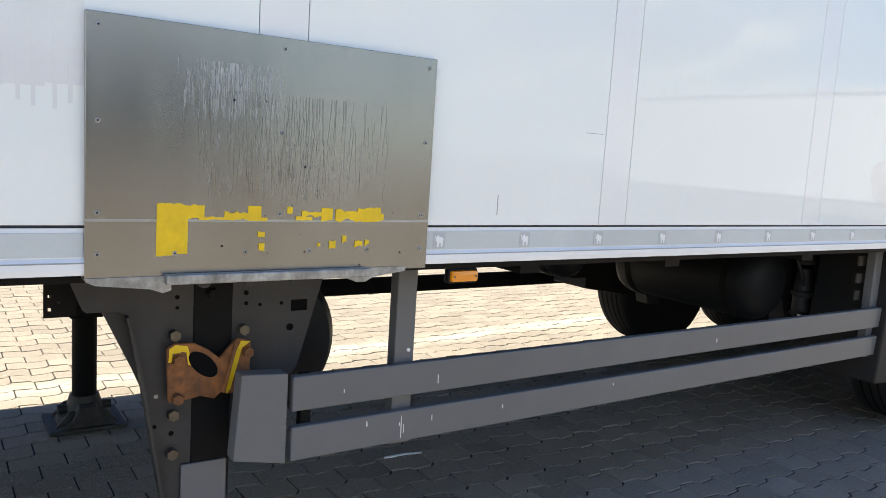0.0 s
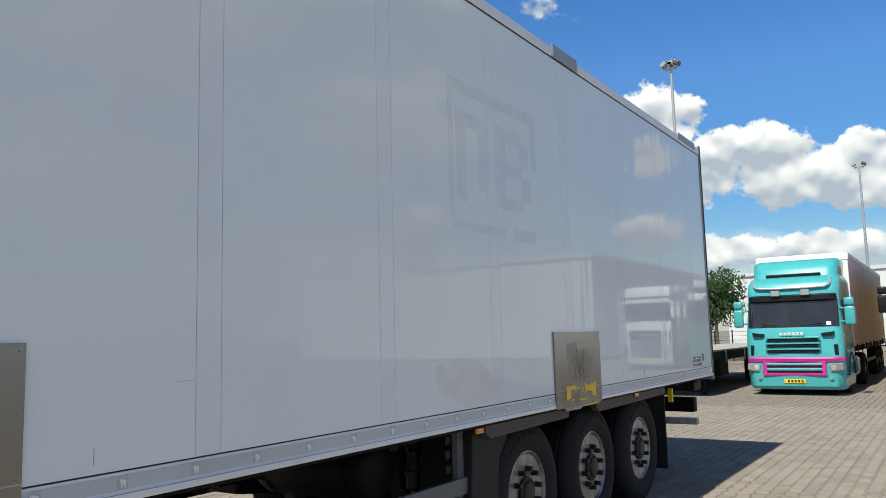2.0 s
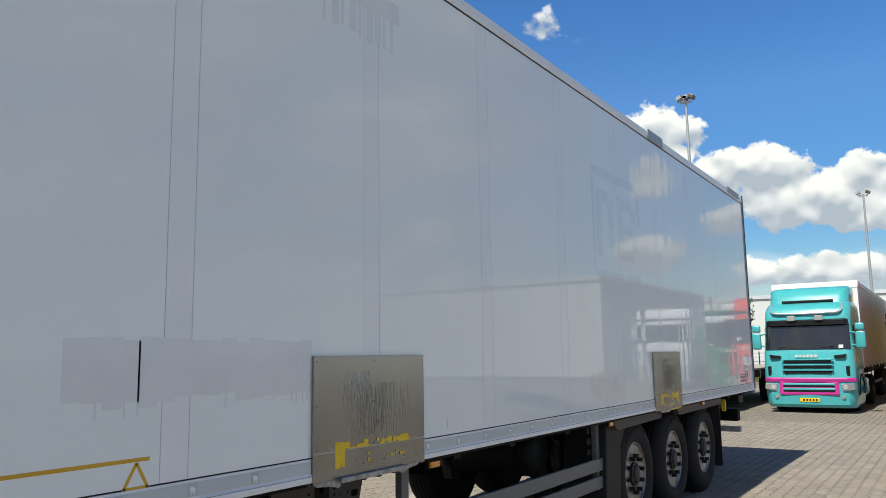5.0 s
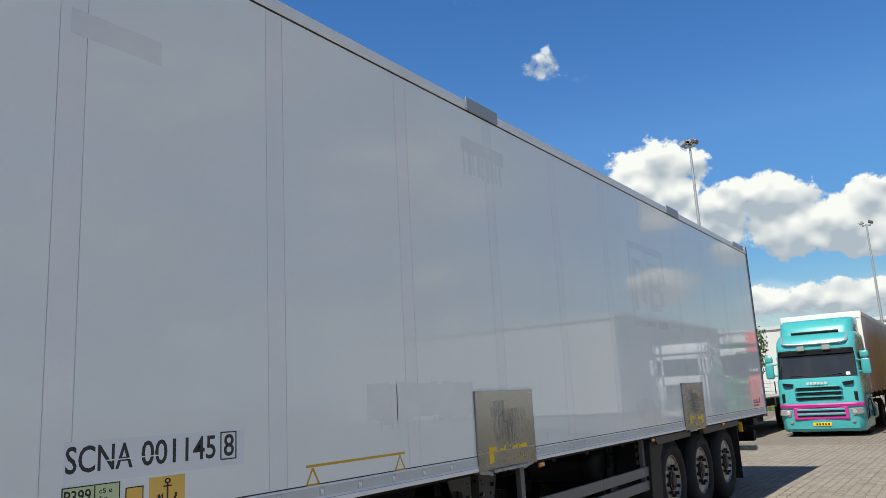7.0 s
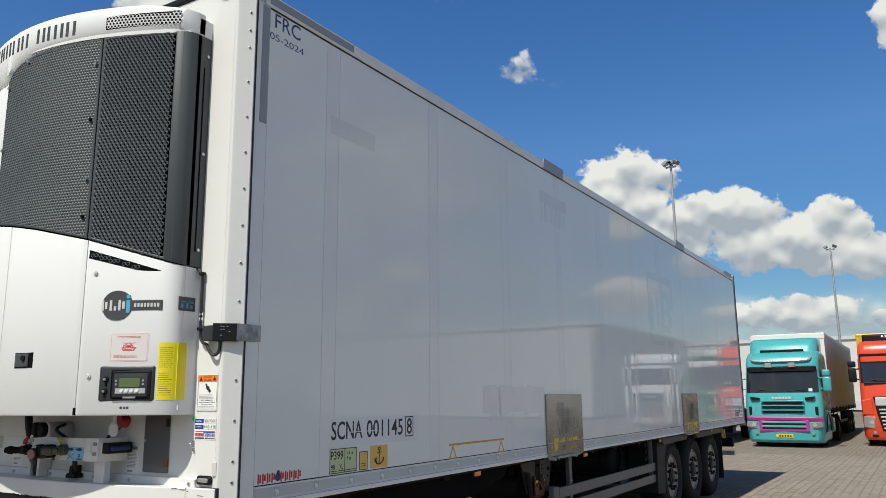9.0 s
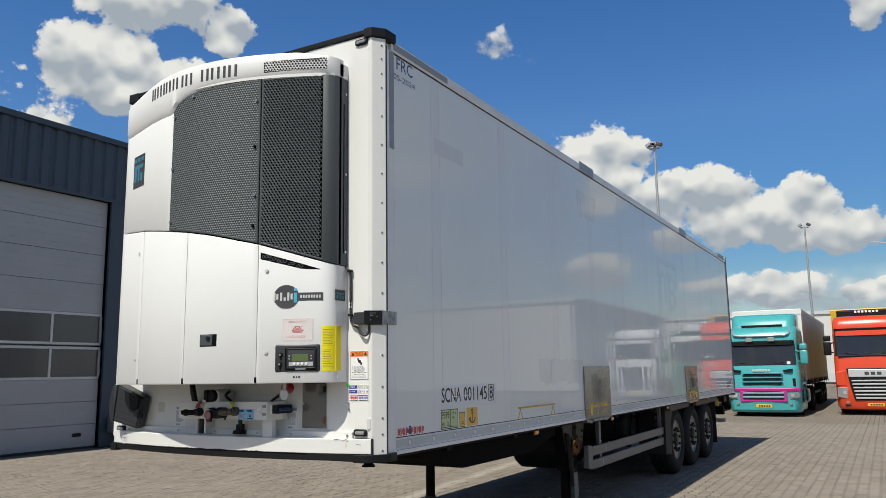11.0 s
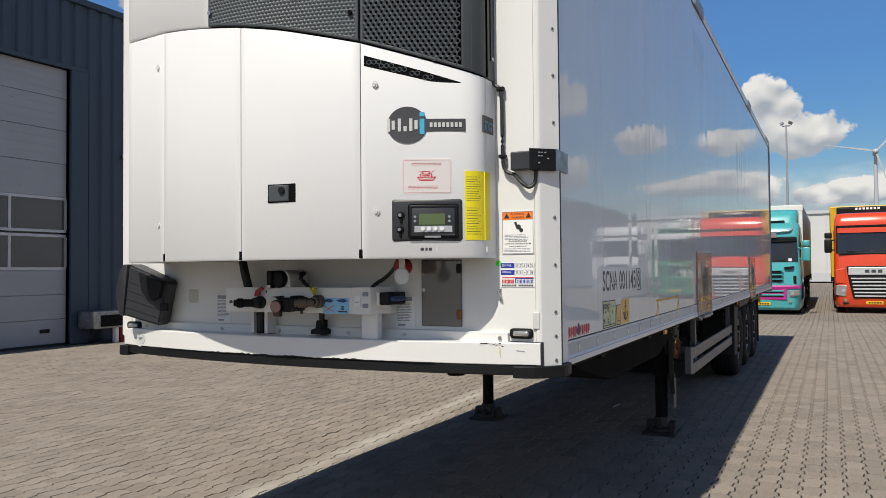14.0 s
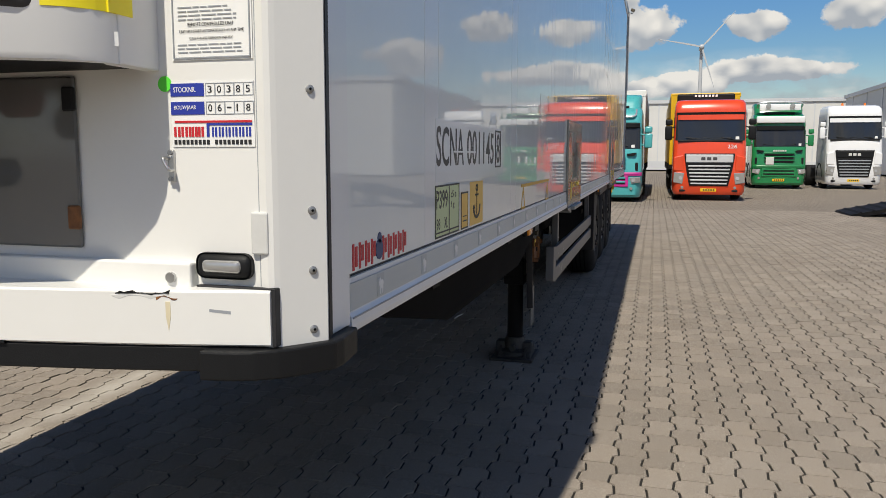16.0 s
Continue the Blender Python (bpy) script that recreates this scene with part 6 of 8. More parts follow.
part("display", on_panel(box(B(), 0.117, 0.227, 0.065, 0.111, 0.0136, 0.0148), CY, CZ), M_LCD, co, "olive display")
part("button_strip", on_panel(box(B(), 0.098, 0.256, 0.034, 0.060, 0.0136, 0.0148), CY, CZ), M_ALU, co)
for k in range(4):
    bm = B()
    cyl(bm, (0.135 + 0.0265 * k, 0.048, 0.0148), (0.135 + 0.0265 * k, 0.048, 0.019), 0.0085, 16)
    part("button", on_panel(bm, CY, CZ), M_PAPER, co)
for a, b in ((0.037, 0.106), (0.034, 0.046)):
    bm = lathe(B(), [(0.003, 0.015), (0.011, 0.015), (0.013, 0.012), (0.013, 0.0)], (0, 0, 0), "z", 18)
    bmesh.ops.translate(bm, vec=(a, b, 0), verts=bm.verts)
    lk = part("key_switch", on_panel(bm, CY, CZ), M_CHASSIS, co, smooth=True)
    bm = B()
    cyl(bm, (a, b, 0.013), (a, b, 0.018), 0.007, 12)
    part("key_barrel", on_panel(bm, CY, CZ), M_SCREW, lk, "steel key barrel")
    part("key_flap", on_panel(box(B(), a - 0.004, a + 0.006, b - 0.034, b - 0.012, 0.003, 0.012, 0.002, 1), CY, CZ), M_CHASSIS, lk)
bm = B()
for a, b in ((0.100, 0.098), (0.100, 0.080), (0.244, 0.098), (0.244, 0.080)):
    cyl(bm, (a, b, 0.0125), (a, b, 0.0150), 0.0055, 10)
part_each("indicator", on_panel(bm, CY, CZ), M_GREYSTRIP, co)
part("bezel_mark", on_panel(box(B(), 0.140, 0.208, 0.010, 0.020, 0.012, 0.0142, 0.002, 1), CY, CZ), M_GREYSTRIP, co)
bm = B()
cyl(bm, (0.0, 0.008, 0), (0.0, 0.008, 0.0012), 0.007, 12)
box(bm, 0.012, 0.02, 0.002, 0.014, 0, 0.0012)
box(bm, 0.024, 0.036, 0.002, 0.014, 0, 0.0012)
part("small_print", on_front(bm, 2.298, 1.675), M_GREYINK, unit)
part("clear_strip", on_front(box(B(), 0, 0.17, 0, 0.022, 0, 0.0008), 2.245, 1.671), M_PAPER, unit)
lk = part("door_latch", on_front(box(B(), 0, 0.140, 0, 0.086, -0.01, 0.002, 0.004, 1), 2.960, 1.890), M_DEEP, unit, "dark recessed door latch")
part("latch_paddle", on_front(box(B(), 0.010, 0.108, 0.008, 0.078, 0.0, 0.008, 0.003, 1), 2.960, 1.890), M_MESH, lk)
bm = B()
cyl(bm, (0.078, 0.055, 0.008), (0.078, 0.055, 0.016), 0.014, 14)
part("lock_barrel", on_front(bm, 2.960, 1.890), M_PLASTIC, lk)

# ---- fittings on the front wall below the unit ----
XW = -3.596


def on_wall(bm, y_left, z, x=XW):
    for v in bm.verts:
        v.co = (x - v.co.z, y_left - v.co.x, z + v.co.y)
    return bm


hatch = part("service_hatch", on_wall(box(B(), 0, 0.203, 0, 0.299, 0, 0.006, 0.004, 1), 2.418, 1.342), M_HATCH, trailer, "glossy grey service hatch with black hinges")
for z in (0.03, 0.235):
    part("hinge", on_wall(box(B(), 0.180, 0.205, z, z + 0.042, 0.004, 0.014, 0.003, 1), 2.418, 1.345), M_RUST if z < 0.1 else M_PLASTIC, hatch)
bm = B()
cyl(bm, (0.014, 0.16, 0.005), (0.014, 0.16, 0.012), 0.008, 10)
part("hatch_lock", on_wall(bm, 2.418, 1.345), M_SCREW, hatch)
for yl in (2.556, 3.654):
    sh = part("data_sheet", on_wall(box(B(), 0, 0.102, 0, 0.146, 0, 0.0012), yl, 1.327), M_PAPER, trailer, "white data label with small grey print")
    bm = bars(B(), 0.006, 0.03, 0.086, 0.118, 12, 0.002, 0.5, int(yl * 10), 4)
    box(bm, 0.006, 0.086, 0.124, 0.142, 0.0012, 0.002)
    box(bm, 0.01, 0.05, 0.008, 0.018, 0.0012, 0.002)
    part("sheet_print", on_wall(bm, yl, 1.33), M_GREYSTRIP, sh)
part("grey_patch", on_wall(box(B(), 0, 0.092, 0, 0.098, -0.03, 0.0008, 0.020, 4), 3.864, 1.418), mat("beige patch", (0.55, 0.53, 0.46), 0.5), trailer, "beige arched patch")

# connector console
CX = -3.76
con = part("connector_bracket", box(B(), CX, CX + 0.008, 2.686, 3.44, 1.400, 1.520, 0.003), M_FRONT, None, "white steel bracket with hose and plug couplings")
tagged(con, "white steel bracket with hose and plug couplings below the refrigeration unit", "connector bracket")
part("bracket_side", prism(B(), [(CX, 2.686), (CX + 0.012, 2.60), (-3.645, 2.555), (-3.60, 2.553), (-3.60, 2.561), (-3.64, 2.563), (CX + 0.020, 2.607), (CX + 0.008, 2.687)], "z", 1.398, 1.520), M_FRONT, con)
part("bracket_top", prism(B(), [(CX + 0.005, 2.688), (CX + 0.017, 2.606), (-3.645, 2.562), (-3.60, 2.562), (-3.60, 3.43), (CX + 0.005, 3.43)], "z", 1.502, 1.5085), M_FRONT, con)
part("bracket_post", box(B(), CX + 0.045, CX + 0.085, 2.584, 2.672, 1.284, 1.400, 0.004), M_FRONT, con)
for y in (3.248, 3.335):
    part("bracket_channel", box(B(), CX + 0.085, -3.60, y, y + 0.022, 1.288, 1.402, 0.003), M_FRONT, con)
# solid black block stands for the shade between the two channels
part("channel_slot", box(B(), CX + 0.105, -3.60, 3.27, 3.335, 1.288, 1.402), M_DEEP, con)
for z in (1.489, 1.437):
    part("slot", box(B(), CX + 0.004, CX + 0.013, 2.610, 2.640, z - 0.010, z + 0.010, 0.004, 2), M_GREYSTRIP, con, "long slot")
lb = part("paper_label", box(B(), CX - 0.001, CX + 0.004, 2.648, 2.678, 1.437, 1.482), M_PAPER, con)
part("label_ring", prism(B(), [(2.652, 1.452), (2.674, 1.452), (2.674, 1.454), (2.652, 1.454)], "x", CX - 0.002, CX), M_GREYINK, lb)
sg = part("hose_sticker", box(B(), CX - 0.0022, CX + 0.002, 2.706, 2.853, 1.399, 1.472), mat("pale blue sticker", (0.25, 0.55, 0.75), 0.4), con, "pale blue pictogram sticker with a red cross")
for s_ in (1, -1):
    bm = prism(B(), [(2.79, 1.4195 - s_ * 0.015), (2.79, 1.4225 - s_ * 0.015), (2.846, 1.4225 + s_ * 0.015), (2.846, 1.4195 + s_ * 0.015)], "x", CX - 0.0035, CX - 0.002)
    part("cross_stroke", bm, M_REDINK, sg)
for a, b in ((2.848, 2.790), (2.776, 2.714)):
    bm = prism(B(), [(a, 1.462), (b + 0.02, 1.468), (b, 1.458), (b + 0.02, 1.450), (a - 0.012, 1.454)], "x", CX - 0.0035, CX - 0.002)
    part("arrow_sign", bm, M_NAVY, sg)
for z, w in ((1.431, 0.018), (1.421, 0.018), (1.409, 0.05)):
    part("print_bar", box(B(), CX - 0.0035, CX - 0.002, 2.742 - w / 2, 2.742 + w / 2, z - 0.003, z + 0.003), M_INK, sg)
part("hole", box(B(), CX - 0.001, CX + 0.003, 3.182, 3.188, 1.492, 1.505), M_DEEP, con)
for y, z in ((2.972, 1.402), (3.405, 1.447)):
    bm = B()
    cyl(bm, (CX - 0.006, y, z), (CX, y, z), 0.008, 12)
    part("bolt", bm, M_BRASS, con)


def pipe(name, prof, at, material, label="", turn=0.0, parent=None):
    """A turned piece that points out from the bracket; turn swings it sideways."""
    bm = lathe(B(), [(-a, q) for a, q in prof], at, "x", 18)
    bmesh.ops.rotate(bm, cent=at, matrix=Matrix.Rotation(radians(turn), 3, "Z"), verts=bm.verts)
    return part(name, bm, material, parent or con, label, smooth=True)


# air coupling with a red tag
pc = pipe("air_coupling", [(0, 0.030), (0.022, 0.030), (0.024, 0.024), (0.05, 0.024), (0.052, 0.0)], (CX, 3.215, 1.447), M_PLASTIC, "black air coupling with a red tag")
pipe("coupling_head", [(0, 0.019), (0.055, 0.019), (0.06, 0.023), (0.082, 0.023), (0.09, 0.016), (0.10, 0.016), (0.10, 0.0)], (CX - 0.035, 3.225, 1.445), M_CHASSIS, "", -62, pc)
part("red_tag", prism(B(), [(3.20, 1.478), (3.235, 1.475), (3.225, 1.505), (3.19, 1.525), (3.172, 1.512), (3.198, 1.50)], "x", CX - 0.035, CX - 0.022, 0.004), M_REDPL, pc)
# cream cap, brown socket with a lid, black socket
cr = pipe("cream_cap", [(0, 0.030), (0.012, 0.031), (0.022, 0.026), (0.026, 0.012), (0.027, 0.0)], (CX - 0.012, 3.118, 1.447), M_CREAM, "cream round coupling cap with a lever")
part("cap_lever", box(B(), CX - 0.030, CX - 0.010, 3.106, 3.120, 1.402, 1.424, 0.003), M_CREAM, cr)
part("cap_hinge", prism(B(), [(3.135, 1.474), (3.075, 1.480), (3.078, 1.440), (3.092, 1.465)], "x", CX - 0.03, CX, 0.003), M_PLASTIC, cr)
bs = part("brown_socket", box(B(), CX - 0.055, CX, 3.000, 3.070, 1.405, 1.472, 0.010, 3), M_PLASTIC, con, "black socket with a brown lid", smooth=True)
part("socket_lid", prism(B(), [(3.098, 1.452), (3.090, 1.410), (3.082, 1.384), (3.045, 1.384), (3.048, 1.408), (3.055, 1.455), (3.075, 1.463)], "x", CX - 0.075, CX - 0.05, 0.005), M_LIDBROWN, bs, "brown lid", smooth=True)
pipe("lid_seal", [(0, 0.026), (0.008, 0.026), (0.009, 0.0)], (CX - 0.072, 3.068, 1.430), M_LIDPINK, "dusty pink seal", 14, bs)
bk = part("black_socket", box(B(), CX - 0.06, CX, 2.948, 3.004, 1.410, 1.482, 0.012, 3), M_PLASTIC, con, "black plug socket", smooth=True)
part("socket_cap", box(B(), CX - 0.072, CX - 0.055, 2.944, 2.994, 1.418, 1.470, 0.008, 2), M_PLASTIC, bk, smooth=True)
# grey brown coupling with a yellow tag
gc = pipe("metal_coupling", [(0, 0.030), (0.03, 0.030), (0.034, 0.024), (0.05, 0.024), (0.052, 0.0)], (CX, 2.868, 1.455), M_BRASS, "weathered metal coupling with a yellow tag")
pipe("coupling_neck", [(0, 0.021), (0.03, 0.021), (0.034, 0.026), (0.07, 0.026), (0.074, 0.021), (0.09, 0.021), (0.09, 0.015), (0.07, 0.013), (0.07, 0.0)], (CX - 0.035, 2.875, 1.452), M_BRASS, "", -58, gc)
bm = B()
cyl(bm, (CX - 0.052, 2.868, 1.455), (CX - 0.049, 2.868, 1.455), 0.013, 14)
part("coupling_mouth", bm, M_DEEP, gc)
for dy, dz in ((-0.012, 0.03), (0.0, 0.038), (0.012, 0.034)):
    part("yellow_tag", tube(B(), glide([(CX - 0.02, 2.885, 1.482), (CX - 0.025, 2.885 + dy * 0.5, 1.50), (CX - 0.03, 2.885 + dy * 1.5, 1.485 + dz)], 4), 0.005, 6), M_YTAG, gc)
# blue-capped socket on the bracket's end
so2 = part("end_socket", box(B(), CX - 0.005, -3.61, 2.495, 2.545, 1.442, 1.498, 0.007, 3), M_PLASTIC, con, "black socket with a dark blue cap", smooth=True)
part("socket_plate", box(B(), CX, -3.62, 2.545, 2.562, 1.440, 1.500, 0.003), M_FRONT, so2)
part("blue_cap", prism(B(), [(2.497, 1.482), (2.478, 1.478), (2.476, 1.463), (2.497, 1.455)], "x", CX + 0.01, -3.64, 0.004), M_NAVY, so2)
# upper socket on a white holder
so = part("socket_bracket", prism(B(), [(3.165, 1.508), (3.045, 1.508), (3.055, 1.58), (3.068, 1.598), (3.09, 1.603), (3.155, 1.60), (3.165, 1.59)], "x", -3.75, -3.60, 0.005), M_FRONT, trailer, "white socket holder with a black socket", smooth=True)
sk = part("socket", lathe(B(), [(0, 0.042), (-0.02, 0.042), (-0.03, 0.036), (-0.034, 0.0)], (-3.75, 3.105, 1.558), "x", 24), M_PLASTIC, so, smooth=True)
part("socket_hinge", box(B(), -3.795, -3.75, 3.125, 3.158, 1.515, 1.60, 0.008, 2), M_PLASTIC, so, smooth=True)
part("white_tag", box(B(), -3.798, -3.792, 3.132, 3.152, 1.518, 1.530), M_PAPER, so)
# red power plug with a grey lid hanging from the unit
tag = part("power_plug", lathe(B(), [(0, 0.033), (0.05, 0.036), (0.06, 0.026), (0.06, 0.0)], (-3.75, 2.445, 1.612), "x", 24), M_REDPL, trailer, "red power plug with a grey lid", smooth=True)
part("grey_lid", lathe(B(), [(0, 0.036), (-0.006, 0.037), (-0.010, 0.032), (-0.010, 0.0)], (-3.800, 2.405, 1.571), "x", 28), M_CLOUDED, tag, smooth=True)
part("lid_strap", box(B(), -3.806, -3.796, 2.391, 2.419, 1.595, 1.653, 0.003), M_CLOUDED, tag)
for pts, rr in (([(-3.66, 3.42, 1.655), (-3.67, 3.40, 1.60), (-3.67, 3.385, 1.55), (-3.66, 3.38, 1.505)], 0.022), ([(-3.66, 3.30, 1.40), (-3.66, 3.305, 1.35), (-3.65, 3.31, 1.295)], 0.018), ([(-3.66, 3.06, 1.58), (-3.68, 3.02, 1.585), (-3.75, 2.985, 1.56), (-3.68, 2.975, 1.505)], 0.009),
            ([(-3.64, 2.52, 1.645), (-3.65, 2.53, 1.61), (-3.65, 2.57, 1.57), (-3.66, 2.63, 1.53), (-3.66, 2.66, 1.505)], 0.009), ([(-3.66, 2.93, 1.40), (-3.655, 2.935, 1.36), (-3.65, 2.945, 1.30)], 0.014)):
    part("cable", tube(B(), glide(pts, 6), rr), M_CABLE, trailer, "black cable", smooth=True)
part("cable_foot", prism(B(), [(2.91, 1.292), (2.993, 1.292), (2.985, 1.315), (2.962, 1.32), (2.955, 1.36), (2.93, 1.36), (2.93, 1.32), (2.91, 1.315)], "x", -3.672, -3.612, 0.003), M_PLASTIC, trailer)

# black document box at the far corner: a wedge hanging askew
FACE = ((4.175, 1.640), (3.905, 1.545), (3.965, 1.308), (4.215, 1.362))
FX = -3.72
bm = B()
back = [bm.verts.new((-3.605, y + 0.012, z + 0.004)) for y, z in FACE]
face = [bm.verts.new((FX + (0.02 if k in (1, 2) else 0), y, z)) for k, (y, z) in enumerate(FACE)]
fs = [bm.faces.new(back), bm.faces.new(face[::-1])] + [bm.faces.new((back[k], face[k], face[(k + 1) % 4], back[(k + 1) % 4])) for k in range(4)]
bmesh.ops.recalc_face_normals(bm, faces=fs)
bmesh.ops.bevel(bm, geom=list(bm.edges), offset=0.012, segments=3, affect="EDGES")
fl = part("document_box", bm, M_BOX, trailer, "black ribbed plastic box hanging askew under the unit", smooth=True)


def on_face(u, v):
    a, b, c, d = (Vector((y, z)) for y, z in FACE)
    return a.lerp(b, u).lerp(d.lerp(c, u), v)


def face_strip(u0, v0, u1, v1, w, out):
    p, q = on_face(u0, v0), on_face(u1, v1)
    x0, x1 = FX + 0.02 * u0, FX + 0.02 * u1
    n = Vector((q.y - p.y, p.x - q.x)).normalized() * w
    bm = B()
    v = [bm.verts.new((x - o, c.x, c.y)) for o in (out, -0.01) for x, c in ((x0, p - n), (x1, q - n), (x1, q + n), (x0, p + n))]
    for f in ((0, 1, 2, 3), (7, 6, 5, 4), (0, 4, 5, 1), (1, 5, 6, 2), (2, 6, 7, 3), (3, 7, 4, 0)):
        bm.faces.new([v[k] for k in f])
    bmesh.ops.recalc_face_normals(bm, faces=bm.faces)
    return bm


for v in (0.3, 0.47, 0.64, 0.81):
    part("box_rib", face_strip(0.04, v, 0.96, v, 0.0035, 0.0035), M_BOX, fl)
# smoother, darker patch over the box's upper corner
part("box_shade", prism(B(), [(4.095, 1.600), (3.922, 1.542), (3.945, 1.462), (3.99, 1.444), (4.035, 1.455), (4.075, 1.498)], "x", FX - 0.003, FX + 0.03, 0.002), M_PLASTIC, fl, "smooth darker patch at the upper corner")
part("box_cover", prism(B(), [(4.180, 1.642), (4.225, 1.640), (4.250, 1.588), (4.275, 1.50), (4.265, 1.41), (4.240, 1.360), (4.212, 1.358)], "x", FX - 0.004, -3.606, 0.010), M_BOX, fl, smooth=True)
part("box_tab", box(B(), -3.71, -3.698, 3.895, 3.95, 1.390, 1.432, 0.003), M_PLASTIC, fl)

# telematics box and cable by the corner
tb = part("telematics_box", box(B(), -3.640, -3.601, 1.862, 1.962, 2.018, 2.098, 0.006), M_BOX, trailer, "black telematics box bent round the corner")
part("box_face", prism(B(), [(-3.652, 1.872), (-3.650, 1.866), (-3.570, 1.782), (-3.562, 1.780), (-3.535, 1.800), (-3.605, 1.876)], "z", 2.014, 2.106, 0.003), M_PLASTIC, tb)
part("box_wing", prism(B(), [(-3.570, 1.781), (-3.562, 1.778), (-3.398, 1.782), (-3.398, 1.787), (-3.56, 1.784)], "z", 2.018, 2.106), M_GALV, tb, "bent metal wing")
bm = B()
for a, b in ((0.35, 0.075), (0.35, 0.06), (0.45, 0.075), (0.45, 0.06), (0.35, 0.03), (0.7, 0.05), (0.6, 0.075)):
    p = Vector((-3.651, 1.866)).lerp(Vector((-3.570, 1.782)), a)
    box(bm, p.x - 0.004, p.x + 0.003, p.y - 0.004, p.y + 0.003, 2.014 + b - 0.002, 2.014 + b + 0.002)
part_each("box_mark", bm, M_GREYSTRIP, tb)
part("corner_cable", tube(B(), glide([(-3.62, 2.052, 2.41), (-3.612, 2.04, 2.40), (-3.612, 2.012, 2.36), (-3.612, 2.008, 2.2), (-3.612, 2.006, 2.07), (-3.612, 1.99, 2.02), (-3.615, 1.95, 2.0), (-3.625, 1.915, 1.965), (-3.62, 1.885, 1.945), (-3.61, 1.862, 1.965), (-3.61, 1.857, 2.014)], 6), 0.0085), M_CABLE, trailer, "black cable to the telematics box", smooth=True)
for y, z in ((2.006, 2.085), (2.012, 2.38)):
    part("cable_clip", box(B(), -3.626, -3.60, y - 0.016, y + 0.016, z - 0.008, z + 0.008, 0.003, 1), M_PLASTIC, trailer)

# stickers beside the unit
wn = part("warning_sticker", on_wall(box(B(), 0, 0.148, 0, 0.188, 0, 0.0012), 2.021, 1.660), M_PAPER, trailer, "white warning sticker with an orange head")
part("warning_head", on_wall(box(B(), 0.003, 0.145, 0.150, 0.185, 0.0012, 0.0022), 2.021, 1.660), M_ORANGE, wn)
for words, u, z, w, h in (("ADVARSEL", 0.042, 0.169, 0.064, 0.010), ("WARNING", 0.045, 0.154, 0.058, 0.010), ("REMOTE CONTROLLED UNIT", 0.032, 0.054, 0.084, 0.006), ("UNIT MAY START AUTOMATICALLY AT ANY TIME", 0.016, 0.044, 0.118, 0.0048),
                         ("CAN CAUSE SERIOUS INJURY", 0.034, 0.032, 0.08, 0.0048)):
    part("warning_text", on_wall(text_bm(words, w, h), 2.021 - u, 1.660 + z, XW - 0.0022), M_INK, wn)
bm = B()
for u in (0.012, 0.112):
    prism(bm, [(u, 0.157), (u + 0.024, 0.157), (u + 0.012, 0.179)], "z", 0.0022, 0.003)
cyl(bm, (0.078, 0.118, 0.0012), (0.078, 0.118, 0.0024), 0.011, 14)
cyl(bm, (0.090, 0.104, 0.0012), (0.090, 0.104, 0.0024), 0.009, 12)
prism(bm, [(0.058, 0.138), (0.068, 0.142), (0.076, 0.118), (0.068, 0.112)], "z", 0.0012, 0.0026)
part_each("warning_print", on_wall(bm, 2.021, 1.660), M_INK, wn)
bm = B()
bars(bm, 0.014, 0.062, 0.134, 0.088, 4, 0.0022, 0.30, 2, 6)
bars(bm, 0.012, 0.010, 0.136, 0.028, 3, 0.0022, 0.30, 3, 7)
f = 0.002
for a, b, c, d in ((0.003, 0.003, 0.145, 0.005), (0.003, 0.183, 0.145, 0.185), (0.003, 0.003, 0.005, 0.185), (0.143, 0.003, 0.145, 0.185)):
    plate(bm, a, b, c, d, 0.0022, 0.003)
part("warning_smallprint", on_wall(bm, 2.021, 1.660), M_GREYSTRIP, wn, kind="stuff")

stk = part("stock_label", on_wall(box(B(), 0, 0.154, 0, 0.107, 0, 0.0008), 2.027, 1.519), M_PAPER, trailer, "white stock label with blue fields and handwritten numbers")
for k, (name, digits) in enumerate((("STOCKNR.", "30385"), ("BOUWJAAR", "06-18"))):
    z = 0.083 - 0.030 * k
    part("blue_field", on_wall(box(B(), 0.0, 0.063, z, z + 0.021, 0.0008, 0.0018), 2.027, 1.519), M_BLUEINK, stk)
    part("field_text", on_wall(text_bm(name, 0.042, 0.0085), 2.027 - 0.006, 1.519 + z + 0.0065, XW - 0.0018), M_PAPER, stk)
    for i, ch in enumerate(digits):
        u = 0.066 + 0.0175 * i
        part("digit", on_wall(text_bm(ch, 0.0075 if ch not in "-1" else (0.008 if ch == "-" else 0.0025), 0.0115 if ch != "-" else 0.002), 2.027 - u - 0.004, 1.519 + z + (0.005 if ch != "-" else 0.010), XW - 0.0012), M_INK, stk)
        bm = B()
        for a, b, c, d in ((u, z, u + 0.017, z + 0.001), (u, z + 0.020, u + 0.017, z + 0.021), (u, z, u + 0.001, z + 0.021), (u + 0.0165, z, u + 0.0175, z + 0.021)):
            plate(bm, a, b, c, d, 0.0008, 0.0014)
        part("digit_cell", on_wall(bm, 2.027, 1.519), M_GREYSTRIP, stk)
bm = B()
box(bm, 0.006, 0.150, 0.0395, 0.0430, 0.0008, 0.0018)
for u, w in ((0.004, 0.012), (0.018, 0.012), (0.032, 0.010), (0.044, 0.010), (0.056, 0.005)):
    box(bm, u, u + 0.0045, 0.0165, 0.033, 0.0008, 0.0018)
    if w > 0.006:
        box(bm, u + w - 0.0045, u + w, 0.0165, 0.033, 0.0008, 0.0018)
